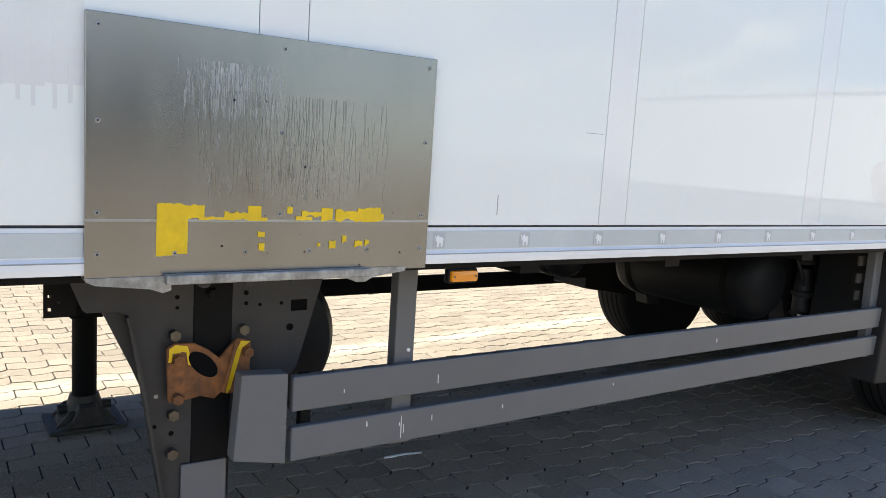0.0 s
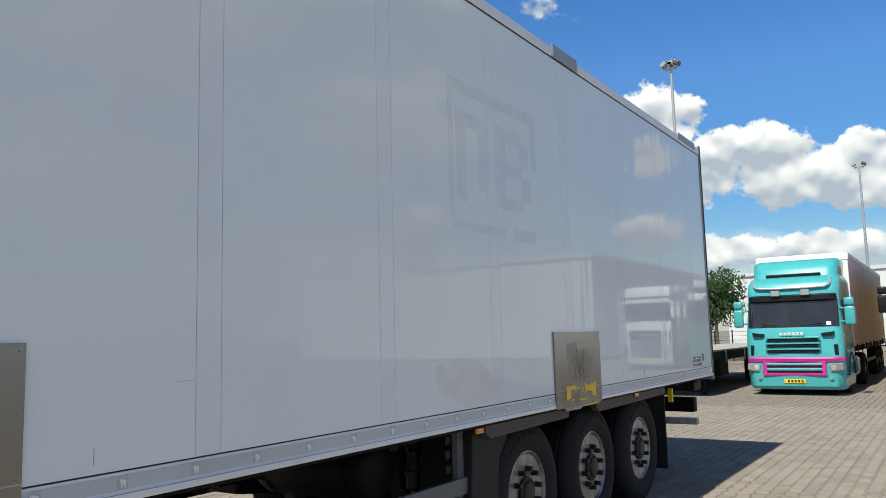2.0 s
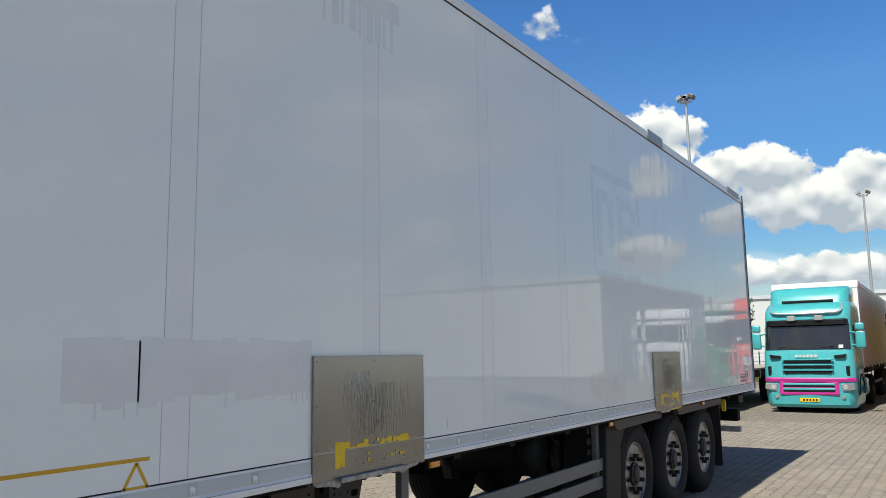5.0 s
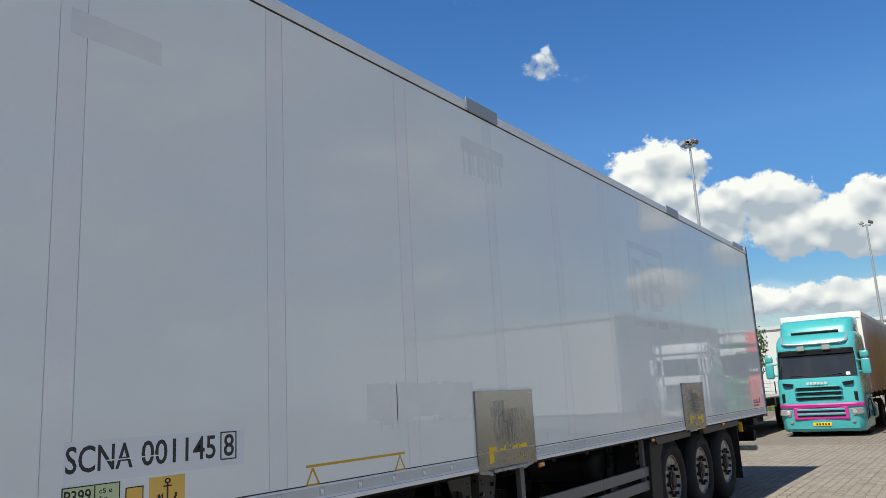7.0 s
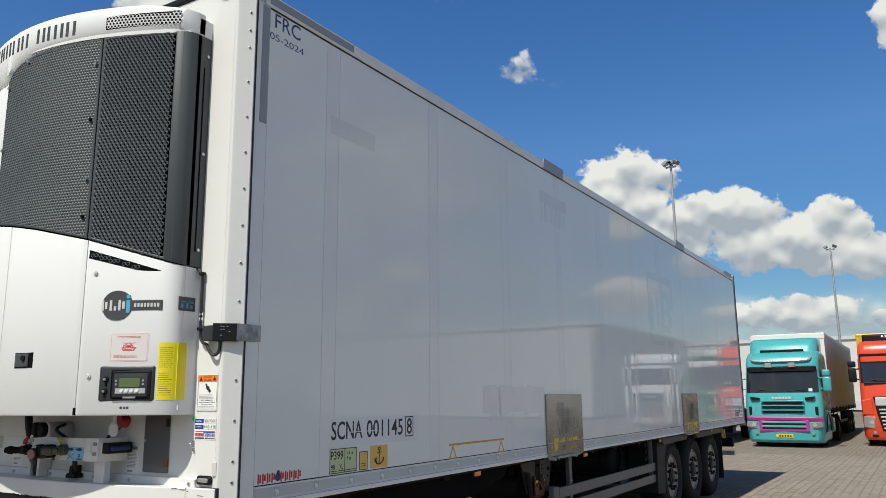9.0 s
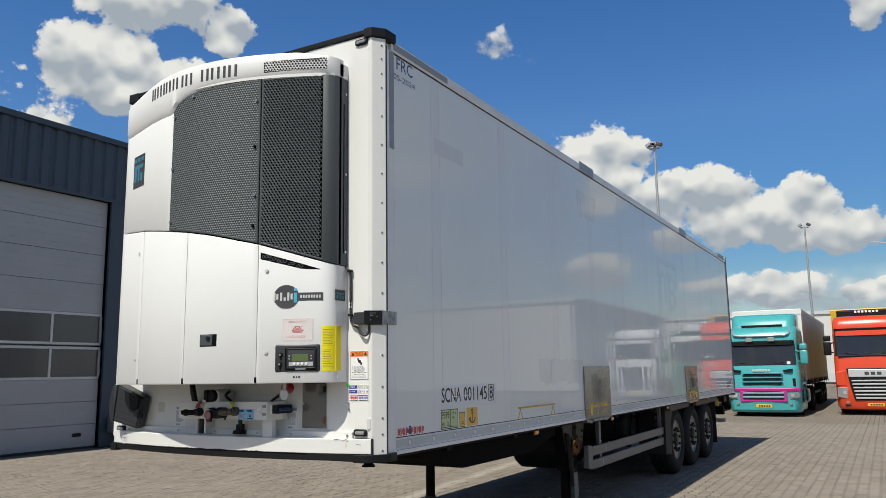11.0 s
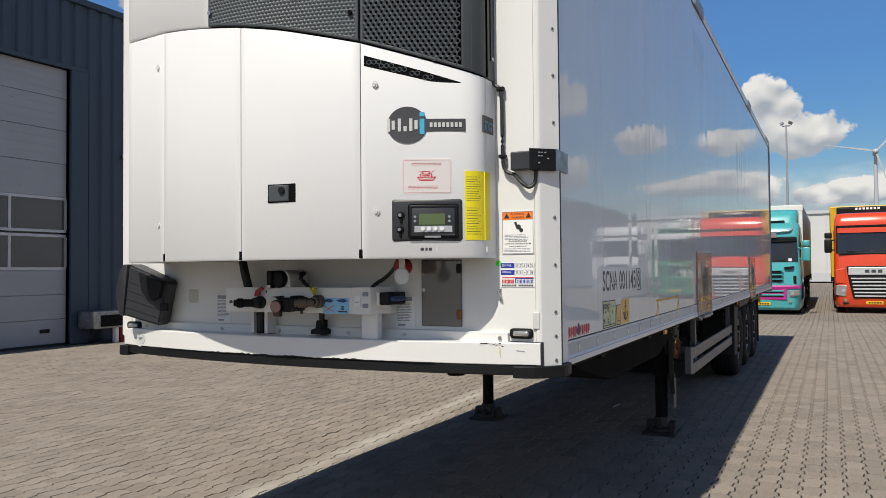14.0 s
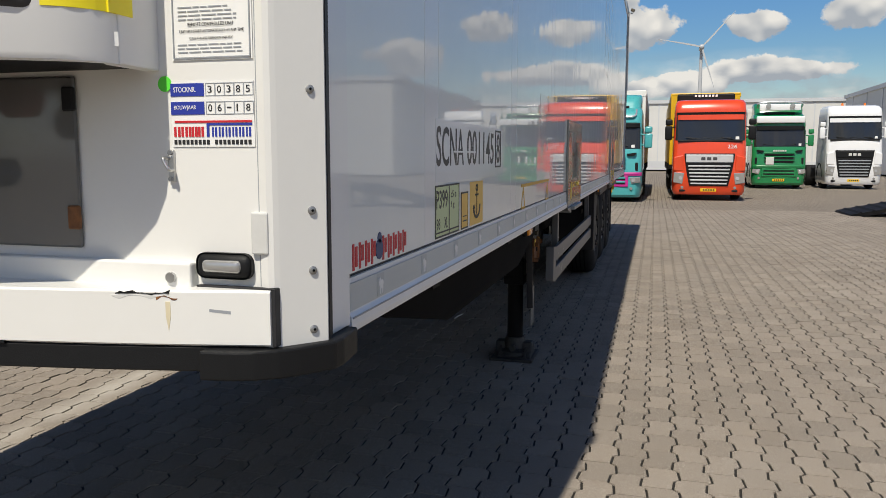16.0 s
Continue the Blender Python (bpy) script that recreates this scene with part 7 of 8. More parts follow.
part_each("dealer_red", on_wall(bm, 2.027, 1.519), M_REDINK, stk)
bm = B()
box(bm, 0.066, 0.150, 0.0350, 0.0385, 0.0008, 0.0018)
box(bm, 0.066, 0.071, 0.0165, 0.0350, 0.0008, 0.0018)
for k in range(6):
    u = 0.076 + 0.0125 * k
    box(bm, u, u + 0.003, 0.0165, 0.032, 0.0008, 0.0018)
    box(bm, u + 0.0055, u + 0.0092, 0.0165, 0.032, 0.0008, 0.0018)
part_each("dealer_blue", on_wall(bm, 2.027, 1.519), M_BLUEINK, stk)
bm = B()
for k in range(19):
    if k == 9:
        continue
    box(bm, 0.004 + 0.0077 * k, 0.004 + 0.0077 * k + 0.0052, 0.004, 0.0115, 0.0008, 0.0018)
part_each("dealer_line", on_wall(bm, 2.027, 1.519), M_INK, stk)
bm = B()
cyl(bm, (0.0, 0, 0), (0.0, 0, 0.0012), 0.013, 20)
part("green_dot", on_wall(bm, 2.038, 1.623), M_GREEN_DOT, trailer, "bright green round sticker")
bm = B()
cyl(bm, (0, 0, -0.006), (0, 0, 0.003), 0.026, 24)
sl = part("round_seal", on_wall(bm, 4.175, 1.212, -3.638), M_CLOUDED, trailer, "small round grey seal")

unit.location.y -= 0.03

# weathered label strip down the front wall beside the unit
for z0, z1, m in ((2.205, 2.275, M_CLOUDED), (2.03, 2.195, M_ALMOND), (1.945, 2.02, M_CLOUDED), (1.85, 1.935, M_CLOUDED), (1.765, 1.84, M_CLOUDED), (1.68, 1.755, M_CLOUDED)):
    part("label_strip", on_wall(box(B(), 0, 0.020, 0, z1 - z0, 0, 0.0012), 4.30, z0), m, trailer, "faded label strip")

# ---- lorries of the far row ----
def section(xf, hw, rc, xb, bow=0.05, n=6):
    pts = [(xb, -hw), ((xb + xf) / 2, -hw), (xf + rc, -hw)]
    for k in range(1, n):
        a = math.pi / 2 * k / n
        pts.append((xf + rc - rc * math.sin(a), -hw + rc - rc * math.cos(a)))
    pts.append((xf, -hw + rc))
    for k in range(1, 8):
        y = (-hw + rc) + (2 * hw - 2 * rc) * k / 8
        pts.append((xf - bow * (1 - (y / (hw - rc)) ** 2), y))
    pts.append((xf, hw - rc))
    for k in range(1, n):
        a = math.pi / 2 * (n - k) / n
        pts.append((xf + rc - rc * math.sin(a), hw - rc + rc * math.cos(a)))
    pts += [(xf + rc, hw), ((xb + xf) / 2, hw), (xb, hw)]
    return pts


def loft(levels, first=0, last=None, off=0.0):
    """Skins a stack of plan sections (z, front, half width, corner radius, back)."""
    bm = B()
    rings = []
    for z, xf, hw, rc, xb in levels:
        pts = section(xf - off, hw + off * 0.6, rc, xb)
        pts = pts[first:last]
        rings.append([bm.verts.new((x, y, z)) for x, y in pts])
    for a, b in zip(rings, rings[1:]):
        for k in range(len(a) - 1):
            bm.faces.new((a[k], a[k + 1], b[k + 1], b[k]))
        if first == 0 and last is None:
            bm.faces.new((a[-1], a[0], b[0], b[-1]))
    if first == 0 and last is None:
        bm.faces.new(rings[0][::-1])
        bm.faces.new(rings[-1])
    bmesh.ops.recalc_face_normals(bm, faces=bm.faces)
    return bm


def level_at(levels, z):
    for a, b in zip(levels, levels[1:]):
        if a[0] <= z <= b[0]:
            t = (z - a[0]) / (b[0] - a[0])
            return tuple(p + (q - p) * t for p, q in zip(a, b))
    return levels[-1]


def lorry_wheel(root, x, y, s, r=0.50, dual=False):
    w = 0.6 if dual else 0.32
    o = -s
    ob = part("wheel", lathe(B(), [(o * a, q) for a, q in [(0.05, 0.28), (0.0, 0.33), (0.0, 0.42), (0.03, r - 0.02), (0.06, r), (w - 0.05, r), (w, r - 0.04), (w, 0.3)]], (x, y, r), "y", 32), M_TYRE, root, smooth=True)
    part("rim", lathe(B(), [(o * a, q) for a, q in [(0.04, 0.285), (0.06, 0.26), (0.12, 0.22), (0.10, 0.14), (0.02, 0.12), (0.0, 0.0)]], (x, y, r), "y", 24), M_RIM, ob, smooth=True)
    return ob


LEVELS = {
    "tall": [(0.15, 0.10, 1.17, 0.25, 2.2), (0.24, 0.02, 1.22, 0.28, 2.2), (0.62, 0.0, 1.24, 0.28, 2.2), (0.98, 0.0, 1.25, 0.26, 2.2), (1.10, 0.02, 1.25, 0.26, 2.2), (1.74, 0.09, 1.24, 0.24, 2.2), (1.82, 0.12, 1.23, 0.24, 2.2), (2.62, 0.33, 1.20, 0.22, 2.2),
             (2.78, 0.33, 1.20, 0.22, 2.2), (3.05, 0.42, 1.19, 0.25, 2.2), (3.20, 0.62, 1.16, 0.3, 2.2), (3.26, 0.78, 1.14, 0.3, 2.2)],
    "square": [(0.20, 0.08, 1.17, 0.2, 2.25), (0.32, 0.0, 1.24, 0.22, 2.25), (0.95, 0.0, 1.25, 0.2, 2.25), (1.60, 0.05, 1.25, 0.2, 2.25), (2.05, 0.10, 1.24, 0.2, 2.25), (2.14, 0.12, 1.24, 0.2, 2.25), (3.06, 0.28, 1.22, 0.2, 2.25), (3.18, 0.27, 1.22, 0.22, 2.25),
               (3.46, 0.36, 1.20, 0.24, 2.25), (3.58, 0.52, 1.16, 0.3, 2.25), (3.62, 0.7, 1.1, 0.3, 2.25)],
}


def mirror(root, x, y, z0, z1, s, material):
    arm = part("mirror", box(B(), x, x + 0.12, min(y, y + s * 0.26), max(y, y + s * 0.26), z0, z1, 0.05, 3), material, root, "large side mirror", smooth=True)
    bm = tube(B(), [(x + 0.06, y, z1 - 0.05), (x + 0.10, y - s * 0.14, z1 - 0.02)], 0.025)
    tube(bm, [(x + 0.06, y, z0 + 0.1), (x + 0.10, y - s * 0.14, z0 + 0.1)], 0.025)
    part_each("mirror_arm", bm, material, arm)
    part("upper_mirror", box(B(), x, x + 0.11, min(y, y + s * 0.25), max(y, y + s * 0.25), z1 + 0.02, z1 + 0.24, 0.05, 3), material, arm, smooth=True)


def tractor(name, at, yaw, style, paint, label, low_paint=None, mirrors=None, top_bar=False, lamps=False, tall=1.0):
    root = thing(name, (0, 0, 0), label, "truck", "lorries parked in a row")
    lv = LEVELS[style]
    part("cab", loft(lv), paint, root, smooth=True)
    glass = (1.84, 2.60) if style == "tall" else (2.15, 3.04)
    g = [level_at(lv, z) for z in np.linspace(*glass, 4)]
    n = len(section(0, 1, 0.2, 2))
    part("windscreen", loft(g, 5, n - 5, 0.012), M_GLASS, root, "dark windscreen reflecting the sky", smooth=True)
    gx = level_at(lv, glass[0] + 0.07)[1]
    part("permit_card", box(B(), gx - 0.045, gx - 0.02, -0.98, -0.86, glass[0] + 0.03, glass[0] + 0.13), M_PAPER, root, "white permit card behind the windscreen")
    part("dashboard_line", box(B(), gx - 0.055, gx - 0.02, -0.8, 0.8, glass[0] + 0.015, glass[0] + 0.035), M_PLASTIC, root)
    for s in (-1, 1):
        part("side_window", box(B(), 0.62, 1.35, s * 1.235 - 0.012, s * 1.235 + 0.012, glass[0] + 0.05, glass[1] - 0.05, 0.01), M_GLASS, root)
        x = 1.38
        lorry_wheel(root, x, s * 1.21, s)
        bm = prism(B(), [(x + 0.62 * math.cos(a), 0.5 + 0.62 * math.sin(a)) for a in np.linspace(0, math.pi, 13)] + [(x + 0.56 * math.cos(a), 0.5 + 0.56 * math.sin(a)) for a in np.linspace(math.pi, 0, 13)], "y", s * 1.245 - 0.02, s * 1.245 + 0.02)
        part("wheel_arch", bm, M_PLASTIC, root)
        part("tank", box(B(), 2.3, 3.6, min(s * 0.72, s * 1.22), max(s * 0.72, s * 1.22), 0.38, 0.95, 0.10, 3), paint if style == "tall" else M_CHASSIS, root, smooth=True)
        lorry_wheel(root, 5.05, s * 1.22, s, 0.5, True)
        mirror(root, 0.22, s * 1.30, glass[0] + 0.02, glass[0] + 0.52, s, mirrors or paint)
        part("wiper", tube(B(), [(g[0][1] - 0.05, s * 0.15, glass[0] + 0.03), (g[0][1] - 0.035, s * 0.75, glass[0] + 0.10)], 0.012), M_PLASTIC, root)
    part("chassis", box(B(), 2.1, 6.2, -0.45, 0.45, 0.62, 0.95), M_CHASSIS, root)
    part("rear_cab_gap", box(B(), 2.2, 2.32, -1.1, 1.1, 0.9, 2.6, 0.03), M_CHASSIS, root)
    part("visor", loft([(glass[1] - 0.03, g[-1][1] - 0.10, 1.16, 0.22, 0.6), (glass[1] + 0.10, g[-1][1] - 0.10, 1.16, 0.22, 0.6), (glass[1] + 0.14, g[-1][1] - 0.02, 1.15, 0.22, 0.6)], 4, n - 4, 0.0) if style == "tall" else loft([(glass[1] - 0.02, g[-1][1] - 0.04, 1.2, 0.2, 0.6), (glass[1] + 0.11, g[-1][1] - 0.05, 1.2, 0.2, 0.6)], 4, n - 4), M_PLASTIC, root, "dark sun visor", smooth=True)
    if style == "tall":
        part("roof_spoiler", loft([(3.20, 0.80, 1.12, 0.3, 2.2), (3.45, 0.95, 1.13, 0.3, 2.2), (3.68, 1.10, 1.14, 0.3, 2.2), (3.76, 1.30, 1.10, 0.3, 2.2)]), paint, root, smooth=True)
        part("spoiler_slot", box(B(), 0.74, 0.90, -0.72, 0.72, 3.27, 3.35, 0.02), M_PLASTIC, root)
        # grille of long slots
        for k in range(3):
            z = 1.14 + 0.155 * k
            part("grille_slot", box(B(), -0.06, 0.02, -0.64, 0.64, z, z + 0.075, 0.02), M_PLASTIC, root, "black grille slot")
            part("grille_lip", box(B(), -0.085, 0.0, -0.70, 0.70, z + 0.075, z + 0.12, 0.02, 2), paint, root, smooth=True)
        bm = B()
        for k in range(6):
            box(bm, -0.075, -0.03, -0.30 + 0.105 * k, -0.30 + 0.105 * k + 0.085, 1.615, 1.69, 0.008)
        part_each("name_block", bm, M_CLOUDED, root, "pale block lettering over the grille")
        for s in (-1, 1):
            part("corner_vent", box(B(), 0.02, 0.12, s * 1.06 - 0.05, s * 1.06 + 0.05, 1.06, 1.36, 0.02), M_PLASTIC, root)
            part("upper_vent", prism(B(), [(s * 0.72, 1.66), (s * 1.05, 1.70), (s * 1.0, 1.60), (s * 0.76, 1.58)], "x", -0.01, 0.1), M_PLASTIC, root)
        band = low_paint or paint
        part("bumper_band", loft([(0.90, -0.03, 1.25, 0.28, 0.7), (0.98, -0.05, 1.25, 0.28, 0.7), (1.02, -0.02, 1.25, 0.28, 0.7)], 2, n - 2), band, root, smooth=True)
        part("bumper_frame", box(B(), -0.055, -0.02, -0.80, 0.80, 0.52, 0.92, 0.03, 2), band, root)
        for k, z in enumerate((0.60, 0.74)):
            part("lower_slot", box(B(), -0.062, -0.03, -0.70, 0.70, z, z + 0.06, 0.012), M_PLASTIC, root)
            part("lower_lip", box(B(), -0.075, -0.03, -0.70, 0.70, z + 0.06, z + 0.12, 0.012), paint, root)
        hz = (0.62, 0.86)
    else:
        part("grille_frame", prism(B(), [(-0.86, 1.68), (0.86, 1.68), (0.78, 1.10), (0.66, 0.52), (-0.66, 0.52), (-0.78, 1.10)], "x", -0.075, 0.03, 0.02), M_PLASTIC, root, "black trapezoid grille frame")
        part("name_panel", box(B(), -0.09, -0.06, -0.80, 0.80, 1.36, 1.64, 0.02), M_SLAT if paint is not M_WHITE else M_PLASTIC, root)
        bm = B()
        for k in range(3):
            box(bm, -0.098, -0.085, -0.26 + 0.2 * k, -0.26 + 0.2 * k + 0.14, 1.44, 1.55, 0.01)
        part_each("name_block", bm, M_GREYINK if paint is not M_WHITE else M_CLOUDED, root)
        for k in range(6):
            z = 0.58 + 0.125 * k
            w = 0.62 + 0.02 * k
            part("grille_slat", box(B(), -0.105, -0.07, -w, w, z, z + 0.052, 0.014, 2), M_SLAT if paint is M_RED else M_GREYSTRIP, root, "bright grille slat", smooth=True)
        hz = (0.58, 1.00)
        part("visor_board", loft([(glass[1] - 0.16, g[-1][1] - 0.09, 1.19, 0.2, 0.6), (glass[1] + 0.02, g[-1][1] - 0.07, 1.19, 0.2, 0.6)], 5, n - 5), paint, root, "painted sun visor", smooth=True)
        part("screen_lip", box(B(), g[0][1] - 0.07, g[0][1], -1.1, 1.1, glass[0] - 0.06, glass[0] + 0.01, 0.015), M_PLASTIC, root)
        part("lower_lip", box(B(), -0.02, 0.2, -1.0, 1.0, 0.30, 0.40, 0.03), M_PLASTIC, root)
        for s in (-1, 1):
            part("corner_panel", prism(B(), [(s * 0.90, 1.62), (s * 1.22, 1.55), (s * 1.22, 1.06), (s * 0.86, 1.04)], "x", -0.015, 0.3, 0.03), paint, root)
        for k in (-1, 0, 1):
            part("wiper", tube(B(), [(g[0][1] - 0.045, 0.6 * k - 0.2, glass[0] + 0.03), (g[0][1] - 0.04, 0.6 * k + 0.25, glass[0] + 0.10)], 0.014), M_PLASTIC, root)
    for s in (-1, 1):
        hl = part("headlight", prism(B(), [(s * 0.84, hz[1] - 0.02), (s * 1.20, hz[1]), (s * 1.22, hz[0] + 0.06), (s * 0.90, hz[0])], "x", -0.035, 0.25, 0.02), M_CLEAR, root, "clear headlight")
        part("lens_cell", lathe(B(), [(0, 0.07), (-0.02, 0.06), (-0.02, 0)], (-0.03, s * 0.97, (hz[0] + hz[1]) / 2), "x", 16), M_CHROME, hl)
        part("fog_lamp", lathe(B(), [(0, 0.055), (-0.03, 0.05), (-0.03, 0.0)], (0.0, s * 0.9, 0.46), "x", 16), M_CLEAR, root)
    np_ = part("number_plate", box(B(), -0.05, -0.02, -0.27, 0.27, 0.32, 0.43, 0.004), M_PLATE, root, "yellow number plate with dark bars")
    bm = B()
    for k in range(5):
        box(bm, -0.054, -0.05, -0.21 + 0.085 * k, -0.21 + 0.085 * k + 0.05, 0.345, 0.405)
    part_each("plate_bar", bm, M_INK, np_)
    if lamps:
        for s in (-1, 1):
            part("spot_lamp", box(B(), 0.12, 0.22, s * 0.38 - 0.12, s * 0.38 + 0.12, 2.70, 2.86, 0.02), M_CLEAR, root, "rectangular spot lamp")
        bm = tube(B(), glide([(0.62, -0.98, 3.20), (0.34, -0.95, 2.98), (0.28, -0.6, 2.93), (0.27, 0, 2.92), (0.28, 0.6, 2.93), (0.34, 0.95, 2.98), (0.62, 0.98, 3.20)], 6), 0.035, 10)
        part("roof_bar", bm, M_CHROME, root, "bent chrome lamp bar", smooth=True)
    if top_bar:
        bm = tube(B(), glide([(0.75, -1.0, 3.55), (0.55, -0.95, 3.75), (0.52, 0, 3.80), (0.55, 0.95, 3.75), (0.75, 1.0, 3.55)], 6), 0.04, 10)
        part("roof_bar", bm, M_CHROME, root, smooth=True)
        part("white_visor", box(B(), 0.14, 0.34, -1.10, 1.10, 2.86, 3.16, 0.04, 3), M_WHITE, root, "white front visor board", smooth=True)
        part("light_box", box(B(), 0.5, 0.62, -0.95, 0.95, 3.42, 3.70, 0.03, 3), M_WHITE, root, smooth=True)
        for s in (-0.55, 0.55):
            part("spot_lamp", lathe(B(), [(0, 0.12), (-0.05, 0.12), (-0.06, 0.0)], (0.47, s, 3.6), "x", 20), M_CLEAR, root)
    root.matrix_basis = pose(*at, 0, 0, yaw) @ Matrix.Diagonal((1, 1, tall, 1))
    return root


teal = tractor("tractor_unit", (22.75, 2.93, 0), -1.0, "tall", M_TEAL, "turquoise tractor unit with a magenta bumper band and chrome lamp bar", M_PINK, lamps=True)
red = tractor("tractor_unit", (24.45, -0.62, 0), 0, "square", M_RED, "orange red tractor unit with bright grille slats", mirrors=M_PLASTIC)
bm = text_bm("226", 0.32, 0.13, 0.006)
for v in bm.verts:
    v.co = (0.055 - v.co.z, -0.60 - v.co.x, 1.86 + v.co.y)
part("fleet_number", bm, M_PAPER, red)
green = tractor("tractor_unit", (36.2, -4.62, 0), 0, "tall", M_GREEN, "dark green tractor unit with white roof lights", top_bar=True, tall=1.12)
part("grey_panel", box(B(), -0.10, -0.06, 0.25, 0.62, 1.05, 1.38, 0.01), M_CLOUDED, green)
white = tractor("tractor_unit", (36.6, -8.05, 0), 1, "square", M_WHITE, "white tractor unit with a dark grille", tall=1.12)
for s in (-0.5, 0.5):
    part("beacon", lathe(B(), [(0, 0.06), (0.12, 0.05), (0.14, 0.0)], (0.8, s, 3.6), "z", 14), M_ORANGE, white, "orange beacon")


def curtain_trailer(at, name, label, side_mat, roof_mat, length, header=None):
    root = thing(name, (0, 0, 0), label, "trailer", "trailers behind the lorries")
    part("load_bed", box(B(), 0, length, -1.27, 1.27, 1.08, 1.25, 0.01), M_CHASSIS, root)
    part("front_board", box(B(), 0, 0.05, -1.27, 1.27, 1.25, 3.95, 0.01), roof_mat if header is None else M_YBOX, root)
    for s in (-1, 1):
        bm = B()
        n = 26
        for k in range(n):
            a, b = 0.05 + (length - 0.05) * k / n, 0.05 + (length - 0.05) * (k + 1) / n
            d = 0.025 * math.sin(k * 2.1) + 0.012 * math.sin(k * 5.3)
            vs = [bm.verts.new(p) for p in ((a, s * (1.265 + 0.0), 1.15), ((a + b) / 2, s * (1.27 + d * 0.6), 1.15), (b, s * 1.265, 1.15), (b, s * 1.265, 3.9), ((a + b) / 2, s * (1.27 + d), 3.9), (a, s * 1.265, 3.9))]
            bm.faces.new((vs[0], vs[1], vs[4], vs[5]))
            bm.faces.new((vs[1], vs[2], vs[3], vs[4]))
        bmesh.ops.remove_doubles(bm, verts=bm.verts, dist=0.001)
        part("side_curtain", bm, side_mat, root, smooth=True)
        part("side_rail", box(B(), 0, length, s * 1.28 - 0.012, s * 1.28 + 0.012, 3.86, 4.0, 0.006), roof_mat, root)
        for x in (length - 4.2, length - 2.9, length - 1.6):
            lorry_wheel(root, x, s * 1.22, s, 0.5)
        for k in range(9):
            part("buckle", box(B(), 0.6 + k * (length - 1) / 8, 0.66 + k * (length - 1) / 8, s * 1.285 - 0.012, s * 1.285 + 0.012, 1.0, 1.3), M_CHASSIS, root)
        part("guard_rail", box(B(), 3.2, length - 5, s * 1.2 - 0.02, s * 1.2 + 0.02, 0.62, 0.72), M_GUARD, root)
    part("roof", box(B(), 0, length, -1.28, 1.28, 3.9, 4.02, 0.03), roof_mat, root)
    if header:
        part("cooling_header", box(B(), -0.38, 0.0, -1.05, 1.05, 3.58, 3.96, 0.06, 3), M_PLASTIC, root, "black header of a cooling unit with pale blocks")
        bm = B()
        for k in range(7):
            box(bm, -0.385, -0.38, -0.42 + 0.125 * k, -0.42 + 0.125 * k + 0.08, 3.84, 3.92)
        part_each("header_block", bm, M_PAPER, root)
    else:
        bm = B()
        for k in range(12):
            cyl(bm, (-0.006, -1.15 + 0.208 * k, 3.86), (0.01, -1.15 + 0.208 * k, 3.86), 0.022, 8)
        part_each("eyelet", bm, M_DEEP, root)
        part("valance", box(B(), -0.012, 0.0, -1.28, 1.28, 3.80, 4.0), roof_mat, root)
    root.matrix_basis = pose(*at)
    return root


curtain_trailer((25.3, 2.93, 0), "curtain_trailer", "beige curtain-sided trailer with a white roof", M_CURTAIN, M_WHITETARP, 12.6)
curtain_trailer((27.1, -0.55, 0), "cooled_trailer", "yellow box trailer with a black cooling header", M_YBOX, M_YBOX, 12.5, True)
curtain_trailer((38.9, -4.62, 0), "curtain_trailer", "pale curtain-sided trailer behind the green lorry", M_WHITETARP, M_WHITETARP, 12.4)

# flat-bed trailer beyond the rear of the box
fb = thing("flatbed_trailer", (21.6, 6.2, 0), "empty dark flat-bed trailer with a plank deck", "trailer")
part("frame", box(B(), 21.6, 34.0, 5.02, 7.4, 0.92, 1.18, 0.01), M_CHASSIS, fb)
for k in range(20):
    part("deck_plank", box(B(), 21.65 + 0.616 * k, 21.65 + 0.616 * k + 0.60, 5.04, 7.38, 1.18, 1.23, 0.004), M_WOOD, fb)
part("headboard", box(B(), 21.55, 21.63, 5.05, 7.35, 0.7, 3.2, 0.01), M_GALV, fb, "tall grey headboard")
for x in (24.0, 26.5, 29.0, 31.5):
    part("stake_pocket", box(B(), x, x + 0.1, 5.0, 5.03, 0.85, 1.2), M_GALV, fb)
for x in (28.6, 29.9, 31.2):
    lorry_wheel(fb, x, 5.08, -1)
    lorry_wheel(fb, x, 7.34, 1)
part("support_leg", box(B(), 22.2, 22.32, 5.2, 5.32, 0.0, 0.95), M_CHASSIS, fb)
part("far_leg", box(B(), 22.2, 22.32, 7.1, 7.22, 0.0, 0.95), M_CHASSIS, fb)
part("side_box", box(B(), 23.4, 24.4, 5.05, 5.6, 0.45, 0.92, 0.02), M_CHASSIS, fb)

# black ramp at the edge of the yard
rp = thing("loading_ramp", (18.2, -5.0, 0), "black steel loading ramp lying on the paving", "ramp")
part("ramp_deck", prism(B(), [(-3.65, 0.0), (-3.70, 0.05), (-6.6, 0.66), (-6.6, 0.58), (-3.95, 0.0)], "x", 17.1, 18.9), M_CHASSIS, rp)
for k in range(9):
    part("ramp_bar", prism(B(), [(-3.85 - 0.3 * k, 0.085 + 0.063 * k), (-3.91 - 0.3 * k, 0.125 + 0.063 * k), (-3.95 - 0.3 * k, 0.105 + 0.063 * k)], "x", 17.12, 18.88), M_CHASSIS, rp)
part("ramp_leg", box(B(), 17.2, 17.3, -6.5, -6.4, 0.0, 0.58), M_CHASSIS, rp)
part("ramp_leg", box(B(), 18.7, 18.8, -6.5, -6.4, 0.0, 0.58), M_CHASSIS, rp)

